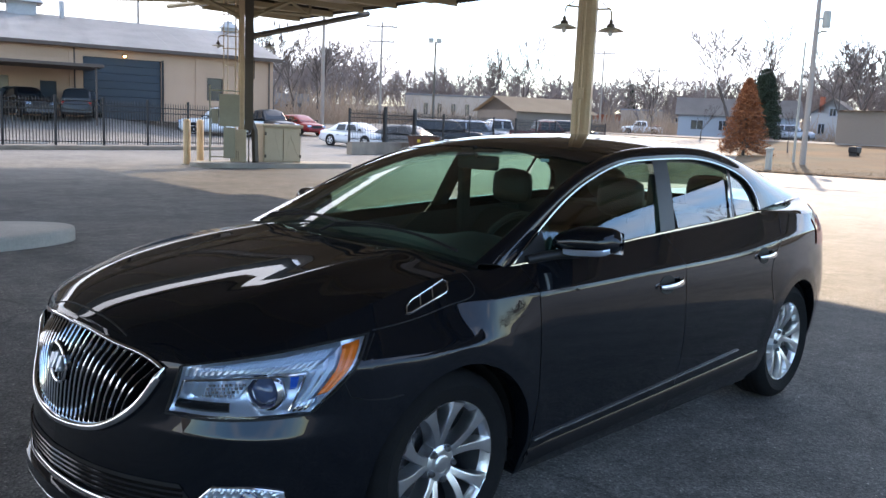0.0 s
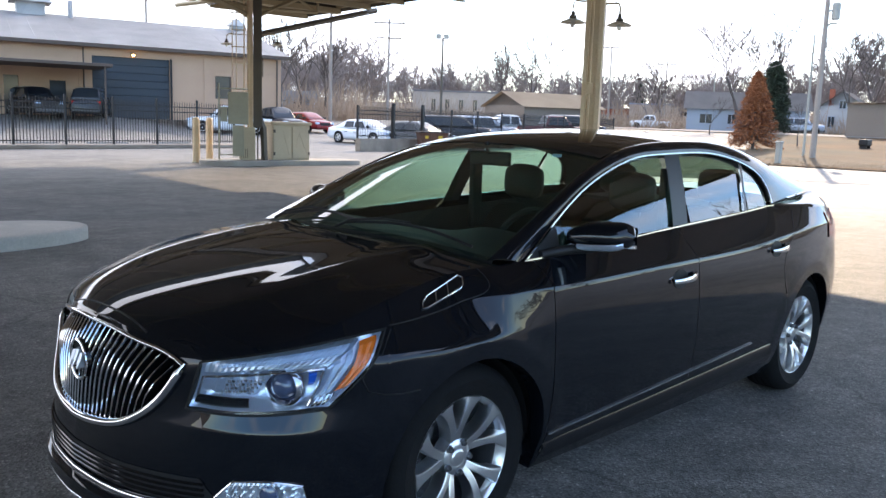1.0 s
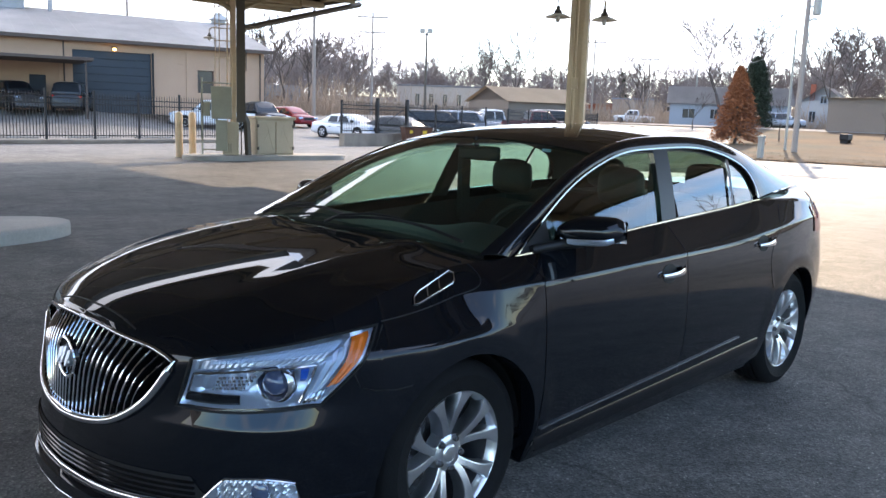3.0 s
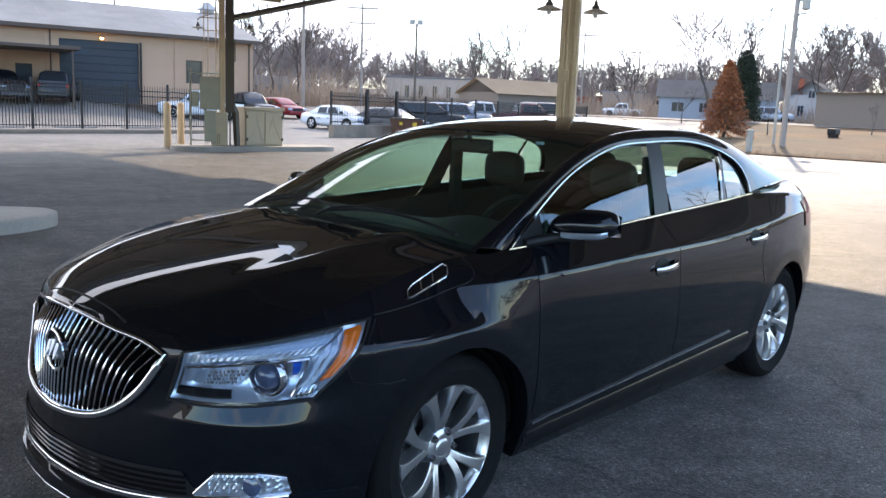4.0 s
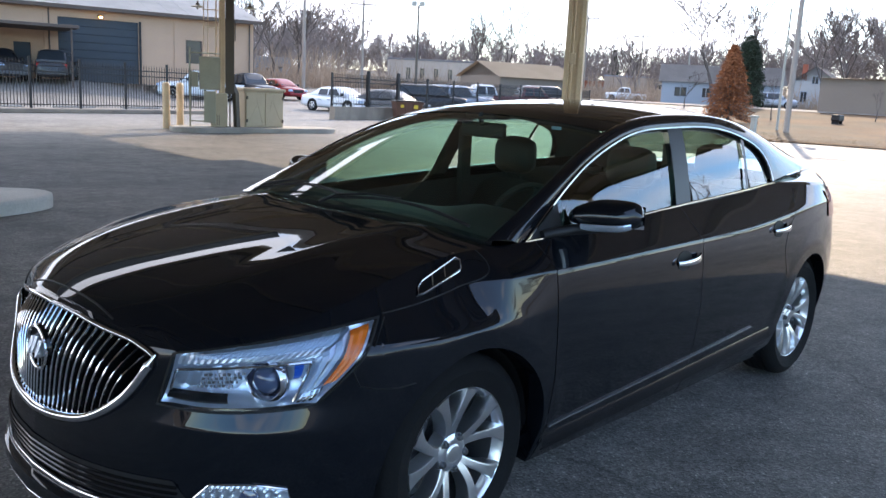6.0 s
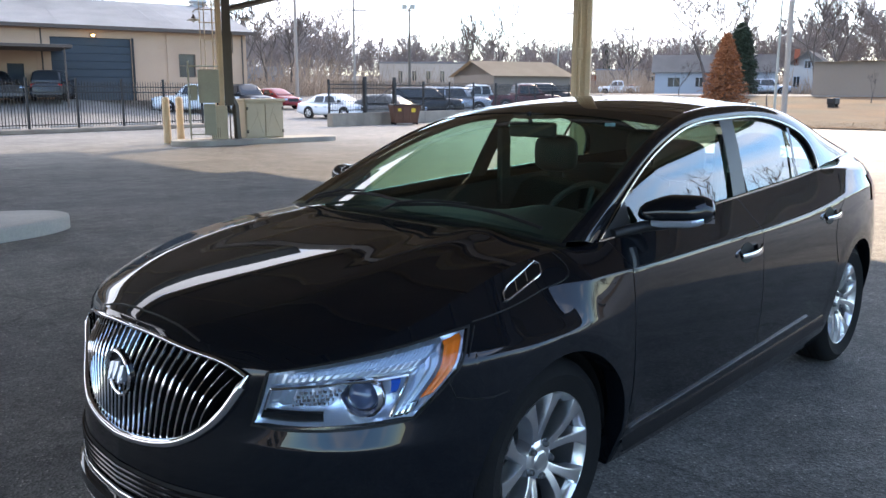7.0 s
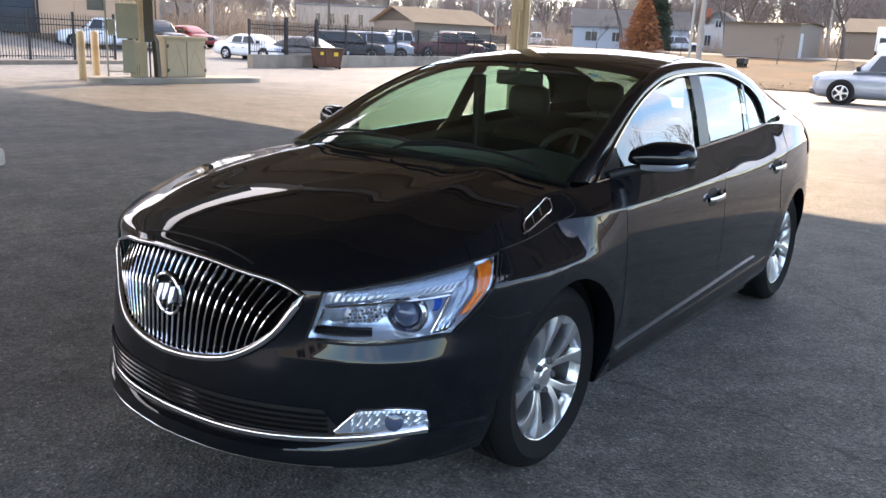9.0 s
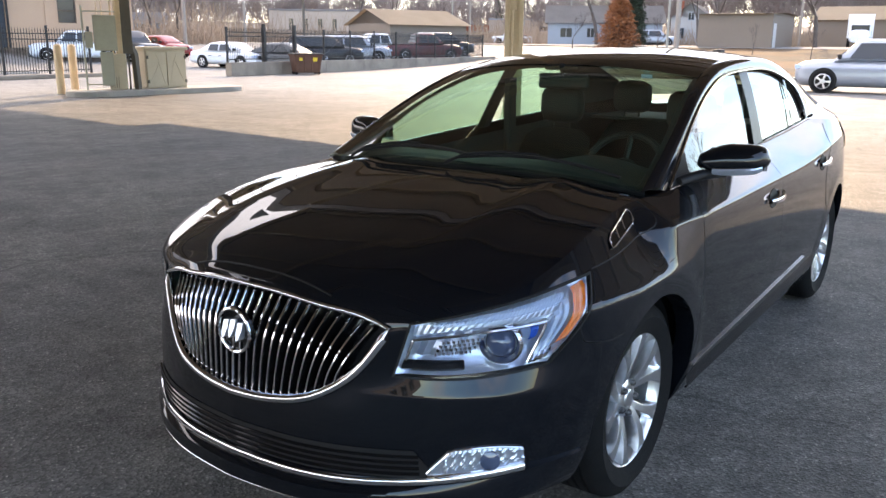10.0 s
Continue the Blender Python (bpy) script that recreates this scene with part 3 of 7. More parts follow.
# column on the island: pedestal, brown post, conduits, panels
col2 = thing("canopy_column", pose(11.87, 19.80, 0.15, 0, 0, -32), "brown steel canopy column on a concrete pedestal", "column", group="canopy columns")
part("flange", bx(-0.15, -0.01, -0.14, -0.10, 1.0, H - 0.3, 0.004), M["cream_steel"], col2, "cream steel channel")
part("pedestal", bx(-0.42, 0.06, -0.25, 0.25, 0, 1.0, 0.02), M["cream_box"], col2, "cream concrete pedestal")
for s in (-1, 1):
    part("flange", bx(0.0, 0.26, s * 0.13 - 0.02, s * 0.13 + 0.02, 1.0, H - 0.3), M["brown_steel"], col2)
part("web", bx(0.11, 0.15, -0.11, 0.11, 0.0, H - 0.3), M["brown_steel"], col2)
part("kicker", tube(bmesh.new(), [(0.34, -0.05, 0.0), (0.30, -0.05, 1.0), (0.12, -0.05, 1.4)], 0.10, 4), M["brown_steel"], col2)
for k, (x, r) in enumerate(((-0.14, 0.050), (-0.27, 0.022), (-0.50, 0.014), (-0.62, 0.014))):
    part("conduit", tube(bmesh.new(), [(x, -0.1, 0.95 if k < 2 else 1.8), (x, -0.1, H - 0.35)], r, 8), M["cream_steel"], col2, smooth=True)
part("panel_box", bx(-0.75, -0.15, -0.35, -0.15, 1.08, 2.05, 0.015), M["grey_panel"], col2, "grey-green electrical panel")
part("panel_box", bx(-0.62, -0.28, -0.33, -0.15, 0.12, 1.05, 0.015), M["grey_panel"], col2, "grey-green electrical panel")
part("panel_box", bx(-0.98, -0.78, -0.30, -0.15, 1.15, 1.60, 0.01), M["grey_panel"], col2)
for z in (0.15, 2.15):
    part("rail", tube(bmesh.new(), [(-1.02, -0.2, z), (-0.15, -0.2, z)], 0.02, 6), M["grey_panel"], col2)
part("rail_post", tube(bmesh.new(), [(-1.02, -0.2, 0.0), (-1.02, -0.2, 2.3)], 0.03, 6), M["grey_panel"], col2)
for k in range(8):
    part("rung", tube(bmesh.new(), [(-0.60 + 0.06 * k, -0.25, 0.05), (-0.60 + 0.06 * k, -0.25, 0.35)], 0.008, 5), M["brown_steel"], col2)
for z in (2.9, 3.4, 3.9, 4.4):
    part("bracket", bx(-0.66, 0.05, -0.11, -0.06, z, z + 0.025), M["cream_steel"], col2)
part("sign_plate", bx(0.27, 0.30, -0.12, 0.12, 2.55, 3.15, 0.005), M["brown_steel"], col2, "dark plate on the post")
gooseneck_lamp(11.87, 19.80, 3.66, 0.76, 0.28)
gooseneck_lamp(11.87, 19.80, 3.66, -0.84, 0.28)

# bracing under the canopy at that column
truss = thing("canopy_truss", pose(11.87, 19.80, 0, 0, 0, -5), "cream and brown steel truss under the canopy", "truss", kind="structure")
part("brace", tube(bmesh.new(), [(0.1, 0, 3.95), (4.75, 0.3, 5.2)], 0.09, 4), M["brown_steel"], truss, "dark brown sloping brace")
for a, b, r in (((0.1, 0, 4.5), (2.0, 0.1, 5.4), 0.07), ((-0.1, 0, 4.5), (-2.6, 0, 5.35), 0.07), ((0.0, 0.1, 4.4), (0.4, 3.2, 5.4), 0.06), ((0.0, 0, 4.75), (-3.6, 0.2, 4.95), 0.06),
                ((-3.6, 0.2, 4.95), (-4.5, 0.2, 5.35), 0.06), ((-1.8, 0.1, 4.85), (-1.9, 0.1, 5.4), 0.05), ((-1.8, 0.1, 4.85), (-3.2, 0.1, 5.4), 0.05), ((0.0, 0, 4.75), (2.3, 0.1, 4.85), 0.06),
                ((2.3, 0.1, 4.85), (2.35, 0.1, 5.4), 0.05), ((2.3, 0.1, 4.85), (1.2, 0.1, 5.4), 0.05), ((-1.2, 1.5, 5.0), (-3.0, 4.5, 5.1), 0.06), ((0.0, 0.0, 5.1), (-0.4, 5.0, 5.2), 0.08)):
    part("strut", tube(bmesh.new(), [a, b], r, 4), M["cream_dark"], truss)
part("hook", tube(bmesh.new(), [(2.1 + 0.07 * math.cos(a), 0.14, 4.63 + 0.07 * math.sin(a)) for a in np.linspace(0, math.tau, 13)[:-1]], 0.012, 5, closed=True), M["brown_steel"], truss)

# utility cabinet, bollards
cab = thing("utility_cabinet", pose(13.12, 19.90, 0.15, 0, 0, -6), "cream plastic storage cabinet with two doors on the island", "cabinet")
part("body", bx(-0.66, 0.66, -0.38, 0.42, 0, 1.10, 0.015), M["cream_box"], cab)
part("lid", bx(-0.72, 0.72, -0.45, 0.46, 1.10, 1.20, 0.03), M["cream_box"], cab)
for s in (-1, 1):
    d_ = part("door", bx(-0.31, 0.31, -0.02, 0.02, 0.05, 1.05, 0.01), M["cream_box"], cab)
    d_.location = (s * 0.325, -0.40, 0)
    part("rib", tube(bmesh.new(), [(-0.24, -0.022, 0.15), (-s * 0.10, -0.022, 0.75), (s * 0.02, -0.022, 1.0)], 0.006, 5), M["cream_box"], d_)
    part("rib", tube(bmesh.new(), [(0.24, -0.022, 0.15), (-s * 0.05, -0.022, 0.8)], 0.006, 5), M["cream_box"], d_)
    for z in (0.2, 0.9):
        part("hinge", bx(s * 0.29 - 0.03, s * 0.29 + 0.03, -0.04, -0.015, z - 0.05, z + 0.05), M["brown_steel"], d_)


def bollard(x, y, h):
    b = thing("bollard", pose(x, y, 0), "cream-painted steel bollard with a domed top", "bollard", group="bollards by the column island")
    part("post", lathe(bmesh.new(), [(0.112, 0), (0.112, h - 0.05), (0.10, h - 0.015), (0.06, h + 0.02), (0, h + 0.03)], 20), M["cream_steel"], b, smooth=True)
    part("collar", lathe(bmesh.new(), [(0.15, 0.0), (0.15, 0.02), (0.112, 0.03)], 20), M["concrete"], b)


bollard(10.55, 20.95, 1.38)
bollard(11.30, 21.50, 1.38)

# ---- fences ----
PICK = bmesh.new()
tube(PICK, [(0, 0, 0.0), (0, 0, 1.72), (0, 0, 1.80)], [0.017, 0.017, 0.003], 4)
picket_mesh = bpy.data.meshes.new("picket")
PICK.to_mesh(picket_mesh)
PICK.free()
picket_mesh.materials.append(M["black_iron"])


def fence(x, y, turn, length, z, gap, label, bay=1.85, tall=1.95, k=1.0):
    f = thing("iron_fence", pose(x, y, z, 0, 0, turn), label, "fence", group="iron fences")
    for h in (0.16, 1.40, 1.62):
        part("rail", bx(0, length, -0.02, 0.02, h * k - 0.02, h * k + 0.02), M["black_iron"], f)
    n = int(length / bay)
    for i in range(n + 1):
        p = part("post", bx(-0.04, 0.04, -0.04, 0.04, 0, tall * k, 0.006), M["black_iron"], f)
        p.location = (min(i * length / n, length), 0, 0)
    xx = gap
    while xx < length:
        ob = new("picket", picket_mesh)
        ob.parent = f
        ob.location = (xx, 0, 0.06)
        ob.scale = (1, 1, k)
        xx += gap
    return f


kerb = thing("kerb", pose(0, 0, 0), "pale concrete kerb below the iron fence", "kerb", kind="structure")
FA = 7.0
part("kerb_stone", bx(-14, 8.3, -0.55, 0.45, 0, 0.16, 0.03, m=pose(10.2, 30.7, 0, 0, 0, FA)), M["old_concrete"], kerb)
fence(10.2 - 14 * math.cos(radians(FA)), 30.7 - 14 * math.sin(radians(FA)), FA, 22.0, 0.14, 0.125, "black iron picket fence on a concrete kerb")
for k in range(5):
    w = thing("wheel_stop", pose(3.6 + 3.3 * k, 33.2 + 0.5 * k, ground_z(3.6 + 3.3 * k, 33.2 + 0.5 * k), 0, 0, FA), "grey concrete wheel stop behind the fence", "wheel stop", group="wheel stops")
    part("block", bx(-1.0, 1.0, -0.08, 0.08, 0, 0.13, 0.03), M["concrete"], w)
WALL2 = pose(22.5, 27.85, 0, 0, 0, 8)
wall2 = thing("retaining_wall", WALL2, "weathered concrete retaining wall under the fence", "wall", kind="structure")
for k in range(8):
    part("wall_block", bx(k * 3.6, k * 3.6 + 3.585, -0.10, 0.25, 0, 0.60, 0.02), M["old_concrete"], wall2)
fence(22.6, 28.1, 8, 27.0, 0.60, 0.115, "black iron picket fence on the retaining wall", 2.3, 1.9, 0.82)
gate = thing("iron_gate", pose(25.0, 28.3, 0.6, 0, 0, 8), "black iron gate with diagonal braces", "gate")
for a, b in (((0, 0.05, 0.2), (2.3, 0.05, 1.3)), ((4.6, 0.05, 0.2), (2.3, 0.05, 1.3)), ((4.6, 0.05, 0.2), (6.9, 0.05, 1.3))):
    part("brace", tube(bmesh.new(), [a, b], 0.025, 4), M["black_iron"], gate)
for x in (0.0, 2.3):
    part("gate_post", bx(x - 0.07, x + 0.07, -0.07, 0.07, -0.2, 1.72, 0.01), M["black_iron"], gate)

# dumpster by the retaining wall
bin_ = thing("dumpster", pose(26.75, 27.35, 0, 0, 0, -30), "rust-brown steel dumpster with black lid by the wall", "dumpster")
bm = bmesh.new()
rows = [[(sx * a, sy * b, z) for sx, sy in ((-1, -1), (1, -1), (1, 1), (-1, 1), (-1, -1))] for a, b, z in ((0.55, 0.42, 0.10), (0.57, 0.44, 0.13), (0.68, 0.54, 0.88), (0.71, 0.58, 0.90), (0.71, 0.58, 0.94))]
grid(bm, rows)
part("body", bm, M["rust_bin"], bin_)
part("lid", bx(-0.72, 0.72, -0.59, 0.59, 0.94, 1.0, 0.02), M["trim_black"], bin_, "black lid")
for s in (-0.6, -0.2, 0.2, 0.6):
    part("rib", tube(bmesh.new(), [(s * 0.8, -0.45, 0.15), (s * 0.9, -0.55, 0.88)], 0.03, 4), M["rust_bin"], bin_)
part("sticker", bx(-0.45, -0.30, -0.555, -0.53, 0.66, 0.80), M["yellow"], bin_, "yellow sticker")
part("sticker", bx(0.22, 0.42, -0.555, -0.53, 0.62, 0.80), M["yellow"], bin_, "pale yellow sticker")
for s in (-1, 1):
    for q in (-0.3, 0.3):
        part("caster", lathe(bmesh.new(), [(0.0, -0.03), (0.07, -0.03), (0.07, 0.03), (0.0, 0.03)], 12, Matrix.Translation((s * 0.55, q, 0.07)) @ Matrix.Rotation(radians(90), 4, "X")), M["rubber"], bin_)

# ---- service garage ----
GZ = 1.05
gar = thing("service_garage", pose(24.0, 49.1, GZ, 0, 0, -14), "tan stucco service garage with dark roll-up door and pale metal roof", "building")
EV = 4.5
for x0, x1, z0, z1 in ((-30, -10.0, 0, EV), (-9.2, -7.5, 0, EV), (-6.58, -5.05, 0, EV), (-5.05, -0.32, 3.85, EV), (-0.32, 2.65, 0, EV), (3.75, 7.26, 0, EV), (2.65, 3.75, 0, 1.5), (2.65, 3.75, 3.0, EV), (-7.5, -6.58, 2.2, EV), (-10.0, -9.2, 2.4, EV)):
    part("wall", bx(x0, x1, 0, 0.3, z0, z1), M["beige_wall"], gar)
part("wall", bx(6.96, 7.26, 0.3, 20, 0, EV), M["beige_wall"], gar)
for x in (-5.6, -11.5, 0.25 + 1.9):
    part("pilaster", bx(x - 0.25, x + 0.25, -0.08, -0.003, 0, EV - 0.35), M["beige_wall"], gar)
for x0, x1 in ((1.4, 6.6), (-11.2, -6.0)):
    part("panel_moulding", bx(x0, x1, -0.05, -0.003, 3.3 if x0 > 0 else 3.7, 3.36 if x0 > 0 else 3.76), M["beige_wall"], gar)
door = part("rollup_door", bx(-5.05, -0.32, 0.16, 0.22, 0, 3.85), M["dark_door"], gar, "dark blue-grey roll-up door")
for k in range(8):
    part("slat", bx(-5.02, -0.35, 0.12, 0.165, 0.02 + k * 0.48, 0.02 + k * 0.48 + 0.44, 0.015), M["dark_door"], door)
part("door_stop", bx(-0.30, -0.18, -0.10, -0.003, 0, 3.9), M["trim_black"], gar)
part("doorway", bx(-10.0, -9.2, 0.2, 0.28, 0, 2.4), M["dark_glass"], gar, "dark glazed doorway")
part("side_door", bx(-7.5, -6.58, 0.1, 0.18, 0, 2.2), M["dark_door"], gar, "dark side door")
wd = part("window", bx(2.65, 3.75, 0.15, 0.17, 1.5, 3.0), M["dark_glass"], gar, "dark sash window")
for a in ((2.62, 2.72, 1.5, 3.0), (3.68, 3.78, 1.5, 3.0), (2.62, 3.78, 1.45, 1.53), (2.62, 3.78, 2.95, 3.05), (2.62, 3.78, 2.22, 2.28)):
    part("window_frame", bx(a[0], a[1], 0.08, 0.14, a[2], a[3]), M["brown_trim"], wd)
bm = bmesh.new()
RD, RH = 9.5, 2.6
grid(bm, [[(x, -0.55, EV + 0.02), (x, RD, EV + RH), (x, 2 * RD, EV + 0.02)] for x in np.linspace(-30.5, 7.8, 24)])
bmesh.ops.solidify(bm, geom=bm.faces[:], thickness=0.08)
rf = part("roof", bm, M["metal_roof"], gar, "pale grey metal roof")
for x in np.linspace(-30, 7.6, 32):
    part("seam", tube(bmesh.new(), [(x, -0.5, EV + 0.10), (x, RD, EV + RH + 0.09)], 0.006, 4), M["metal_roof"], rf)
bm = bmesh.new()
v_ = [bm.verts.new(p) for p in ((7.1, 0.3, EV), (7.1, RD, EV + RH - 0.1), (7.1, 2 * RD - 0.6, EV))]
bm.faces.new(v_)
part("gable", bm, M["beige_wall"], gar)
part("gutter", bx(-30.5, 7.85, -0.68, -0.50, EV - 0.18, EV + 0.06, 0.02), M["brown_trim"], gar, "dark brown gutter")
part("fascia", bx(-30.4, 7.7, -0.50, -0.02, EV - 0.12, EV), M["brown_trim"], gar)
for x in (-5.55, 6.95):
    part("downpipe", tube(bmesh.new(), [(x, -0.10, EV - 0.2), (x, -0.10, 0.1)], 0.05, 6), M["brown_trim"], gar)
lam = part("wall_lamp", bx(-2.75, -2.45, -0.16, -0.003, 3.92, 4.12, 0.02), M["brown_trim"], gar, "lit amber wall lamp")
part("bulb", lathe(bmesh.new(), [(0.0, 0.08), (0.10, 0.05), (0.12, 0.0), (0.08, -0.06), (0, -0.08)], 12, Matrix.Translation((-2.6, -0.22, 3.98))), M["bulb"], lam, "glowing amber bulb")
awn = part("awning", bx(-30, -4.6, -5.0, -0.1, 2.95, 3.13, 0.02), M["brown_trim"], gar, "dark flat awning")
for x in (-5.0, -11.0, -17.0):
    part("awning_post", tube(bmesh.new(), [(x, -4.8, -0.35), (x, -4.8, 2.95)], 0.06, 6), M["brown_trim"], awn)
for x, hgt, q in ((-7.7, 1.5, 1.0), (6.9, 0.6, 0.5)):
    cu = part("roof_vent", bx(x - 0.9 * q, x + 0.9 * q, RD - 0.9 * q, RD + 0.9 * q, EV + RH - 0.3, EV + RH + hgt * 0.45, 0.02), M["metal_roof"], gar, "sheet-metal roof ventilator")
    bm = bmesh.new()
    z = EV + RH + hgt * 0.45
    grid(bm, [[(x + a * r * q, RD + b * r * q, z + h * q) for a, b in ((-1, -1), (1, -1), (1, 1), (-1, 1), (-1, -1))] for r, h in ((1.35, -0.05), (1.30, 0.0), (0.75, 0.65), (0.55, 0.7), (0.5, 1.0), (0.0, 1.1))])
    part("hood", bm, M["metal_roof"], cu)
part("flue", tube(bmesh.new(), [(-5.2, RD - 1, EV + RH - 0.5), (-5.2, RD - 1, EV + RH + 0.9)], 0.18, 10), M["metal_roof"], gar)

# ---- the sedan: front axle at x = 0, nose towards -x, its left side towards -y ----
WHEELBASE, TRACK, AXLE_Z, TYRE_R = 2.837, 0.75, 0.342, 0.342
car = thing("sedan", pose(0, 0, 0), "glossy black four-door sedan with chrome waterfall grille, parked on asphalt", "car")

# plan outline at the widest height, nose centre to tail centre, by a running parameter
PU = [0.0, 0.22, 0.46, 0.64, 0.80, 0.98, 1.15, 1.50, 2.10, 2.90, 3.80, 4.35, 4.80, 5.20, 5.50, 5.80, 6.10]
PX = [-1.015, -0.990, -0.910, -0.815, -0.685, -0.52, -0.35, 0.02, 0.62, 1.42, 2.32, 2.86, 3.28, 3.62, 3.83, 3.94, 3.96]
PY = [0.0, 0.24, 0.470, 0.630, 0.755, 0.845, 0.892, 0.918, 0.925, 0.928, 0.928, 0.915, 0.858, 0.735, 0.55, 0.30, 0.0]
plan_x, plan_y = natural(PU, PX), natural(PU, PY)
# inset from that outline by height, for the nose, the flank and the tail
nose_in = natural([0.16, 0.24, 0.31, 0.38, 0.50, 0.60, 0.70, 0.78, 0.83, 0.90, 1.0], [0.10, 0.03, 0.008, 0.0, 0.010, 0.030, 0.042, 0.060, 0.085, 0.14, 0.26])
flank_base = natural([0.16, 0.22, 0.30, 0.40, 0.52, 0.62, 0.72, 0.83, 0.905, 1.0, 1.15], [0.115, 0.075, 0.042, 0.022, 0.0058, 0.0008, 0.0018, 0.0085, 0.0167, 0.029, 0.050])
fender_low = natural([0.16, 0.22, 0.30, 0.40, 0.55, 0.68, 0.80, 1.1], [0.115, 0.075, 0.042, 0.022, 0.007, 0.003, 0.003, 0.006])


def fender(z):
    """Front fender: upright above the wheel, then rolling inwards towards the hood."""
    o = (z - 0.784) / 0.006
    return fender_low(z) + 0.79 * 0.006 * (math.log1p(math.exp(o)) if o < 40 else o)


tail_in = natural([0.16, 0.25, 0.40, 0.60, 0.80, 0.95, 1.05, 1.16], [0.14, 0.06, 0.02, 0.0, 0.02, 0.05, 0.10, 0.20])
# top edge of the flank: hood edge, belt line, deck edge
TU = [0.0, 0.22, 0.46, 0.64, 0.80, 0.98, 1.15, 1.50, 1.85, 2.10, 2.90, 3.80, 4.05, 4.35, 4.80, 5.20, 5.50, 6.10]
TZ = [0.838, 0.832, 0.818, 0.822, 0.848, 0.895, 0.938, 0.995, 1.008, 1.018, 1.062, 1.104, 1.114, 1.098, 1.085, 1.105, 1.118, 1.118]
top_z = natural(TU, TZ)
U_F = 1.48       # parameter abreast of the front axle


def low_z(u):
    """Lower edge of the body: the sill, with the wheel arches cut in."""
    x = plan_x(u)
    base = 0.195 if u > 0.9 else 0.215
    for ax in (0.0, WHEELBASE):
        r = ARCH_R
        if abs(x - ax) < r:
            base = max(base, AXLE_Z + math.sqrt(r * r - (x - ax) ** 2))
    return base


ARCH_R, FLARE_R = 0.380, 0.437      # wheel opening, outer edge of the flat lip round it


def panel_inset(u, z):
    """Inset of the plain panels, before the wheel arches are formed."""
    wf = 1 - smooth01((u - 0.35) / 0.57)
    wt = smooth01((u - 4.6) / 0.9)
    x = plan_x(u)
    over = z - crease_z(x)
    over = 0.0014 * math.log1p(math.exp(min(over / 0.0014, 60))) if over < 0.05 else over
    flank = flank_base(z) + 0.84 * over * (1 - 0.6 * smooth01((x - 2.5) / 0.8)) + (0.10 * over + 6.0 * over * over) * smooth01((0.75 - x) / 0.7)
    flank += 0.12 * max(z - 0.79, 0.0) * (1 - smooth01((x - 0.16) / 0.34))
    wb = 1 - smooth01((x + 0.02) / 0.20)
    flank = flank * (1 - wb) + fender(z) * wb
    d = flank * (1 - wf) * (1 - wt) + nose_in(z) * wf + tail_in(z) * wt
    # ledge under the head lamp
    d += (0.26 + 0.16 * smooth01((u - 0.45) / 0.4)) * min(max(z - 0.572, 0.0), 0.072) * (1 - smooth01((z - 0.66) / 0.14)) * smooth01((u - 0.30) / 0.55) * smooth01((1.14 - u) / 0.42)
    return d


def inset(u, z):
    x = plan_x(u)
    if u > 0.9:
        # flat lip round the wheel arches, with a soft swelling outside it
        for ax in (0.0, WHEELBASE):
            r = math.hypot(x - ax, z - AXLE_Z)
            if r < FLARE_R + 0.2 and z > 0.2:
                keep = smooth01((z - 0.24) / 0.12)
                if r < FLARE_R:
                    k = FLARE_R / max(r, 0.2)
                    return panel_inset(side_near(u, (x - ax) * (k - 1)), AXLE_Z + (z - AXLE_Z) * k) * keep + panel_inset(u, z) * (1 - keep) - 0.005 * keep
                return panel_inset(u, z) - 0.005 * keep * math.exp(-((r - FLARE_R) / 0.05) ** 2)
    return panel_inset(u, z)


def side_near(u, dx):
    """Parameter a short way further along the flank."""
    e = 0.01
    return u + dx / max((plan_x(u + e) - plan_x(u - e)) / (2 * e), 0.3)


# shoulder line along the flank
crease_z = natural([-1.1, -0.45, -0.2, 0.0, 0.45, 1.0, 1.5, 2.0, 2.45, 2.9, 3.4, 4.1], [0.80, 0.840, 0.880, 0.912, 0.926, 0.930, 0.934, 0.943, 0.972, 0.995, 0.985, 0.96])


def skin(u, z, off=0.0):
    """Point of the left-hand outer skin (y negative) at a parameter and height."""
    e = 1e-3
    tx, ty = plan_x(u + e) - plan_x(max(u - e, 0)), plan_y(u + e) - plan_y(max(u - e, 0))
    if u < e:
        tx, ty = 0.0, 1.0
    k = math.hypot(tx, ty) or 1
    nx, ny = -ty / k, tx / k
    d = inset(u, z) - off
    return plan_x(u) - nx * d, max(plan_y(u) - ny * d, 0.0), z


def side_u(x, z):
    """Parameter at which the flank has a given x."""
    a, b = 0.0, 6.1
    for _ in range(26):
        c = (a + b) / 2
        if skin(c, z)[0] < x:
            a = c
        else:
            b = c
    return (a + b) / 2


def front_u(y, z):
    """Parameter at which the nose has a given distance from the centre line."""
    a, b = 0.0, 1.5
    for _ in range(26):
        c = (a + b) / 2
        if skin(c, z)[1] < y:
            a = c
        else:
            b = c
    return (a + b) / 2


def on_side(x, z, off=0.0, left=True):
    p = skin(side_u(x, z), z, off)
    return Vector((p[0], -p[1] if left else p[1], z))


def on_front(y, z, off=0.0):
    p = skin(front_u(abs(y), z), z, off)
    return Vector((p[0], math.copysign(p[1], y), z))


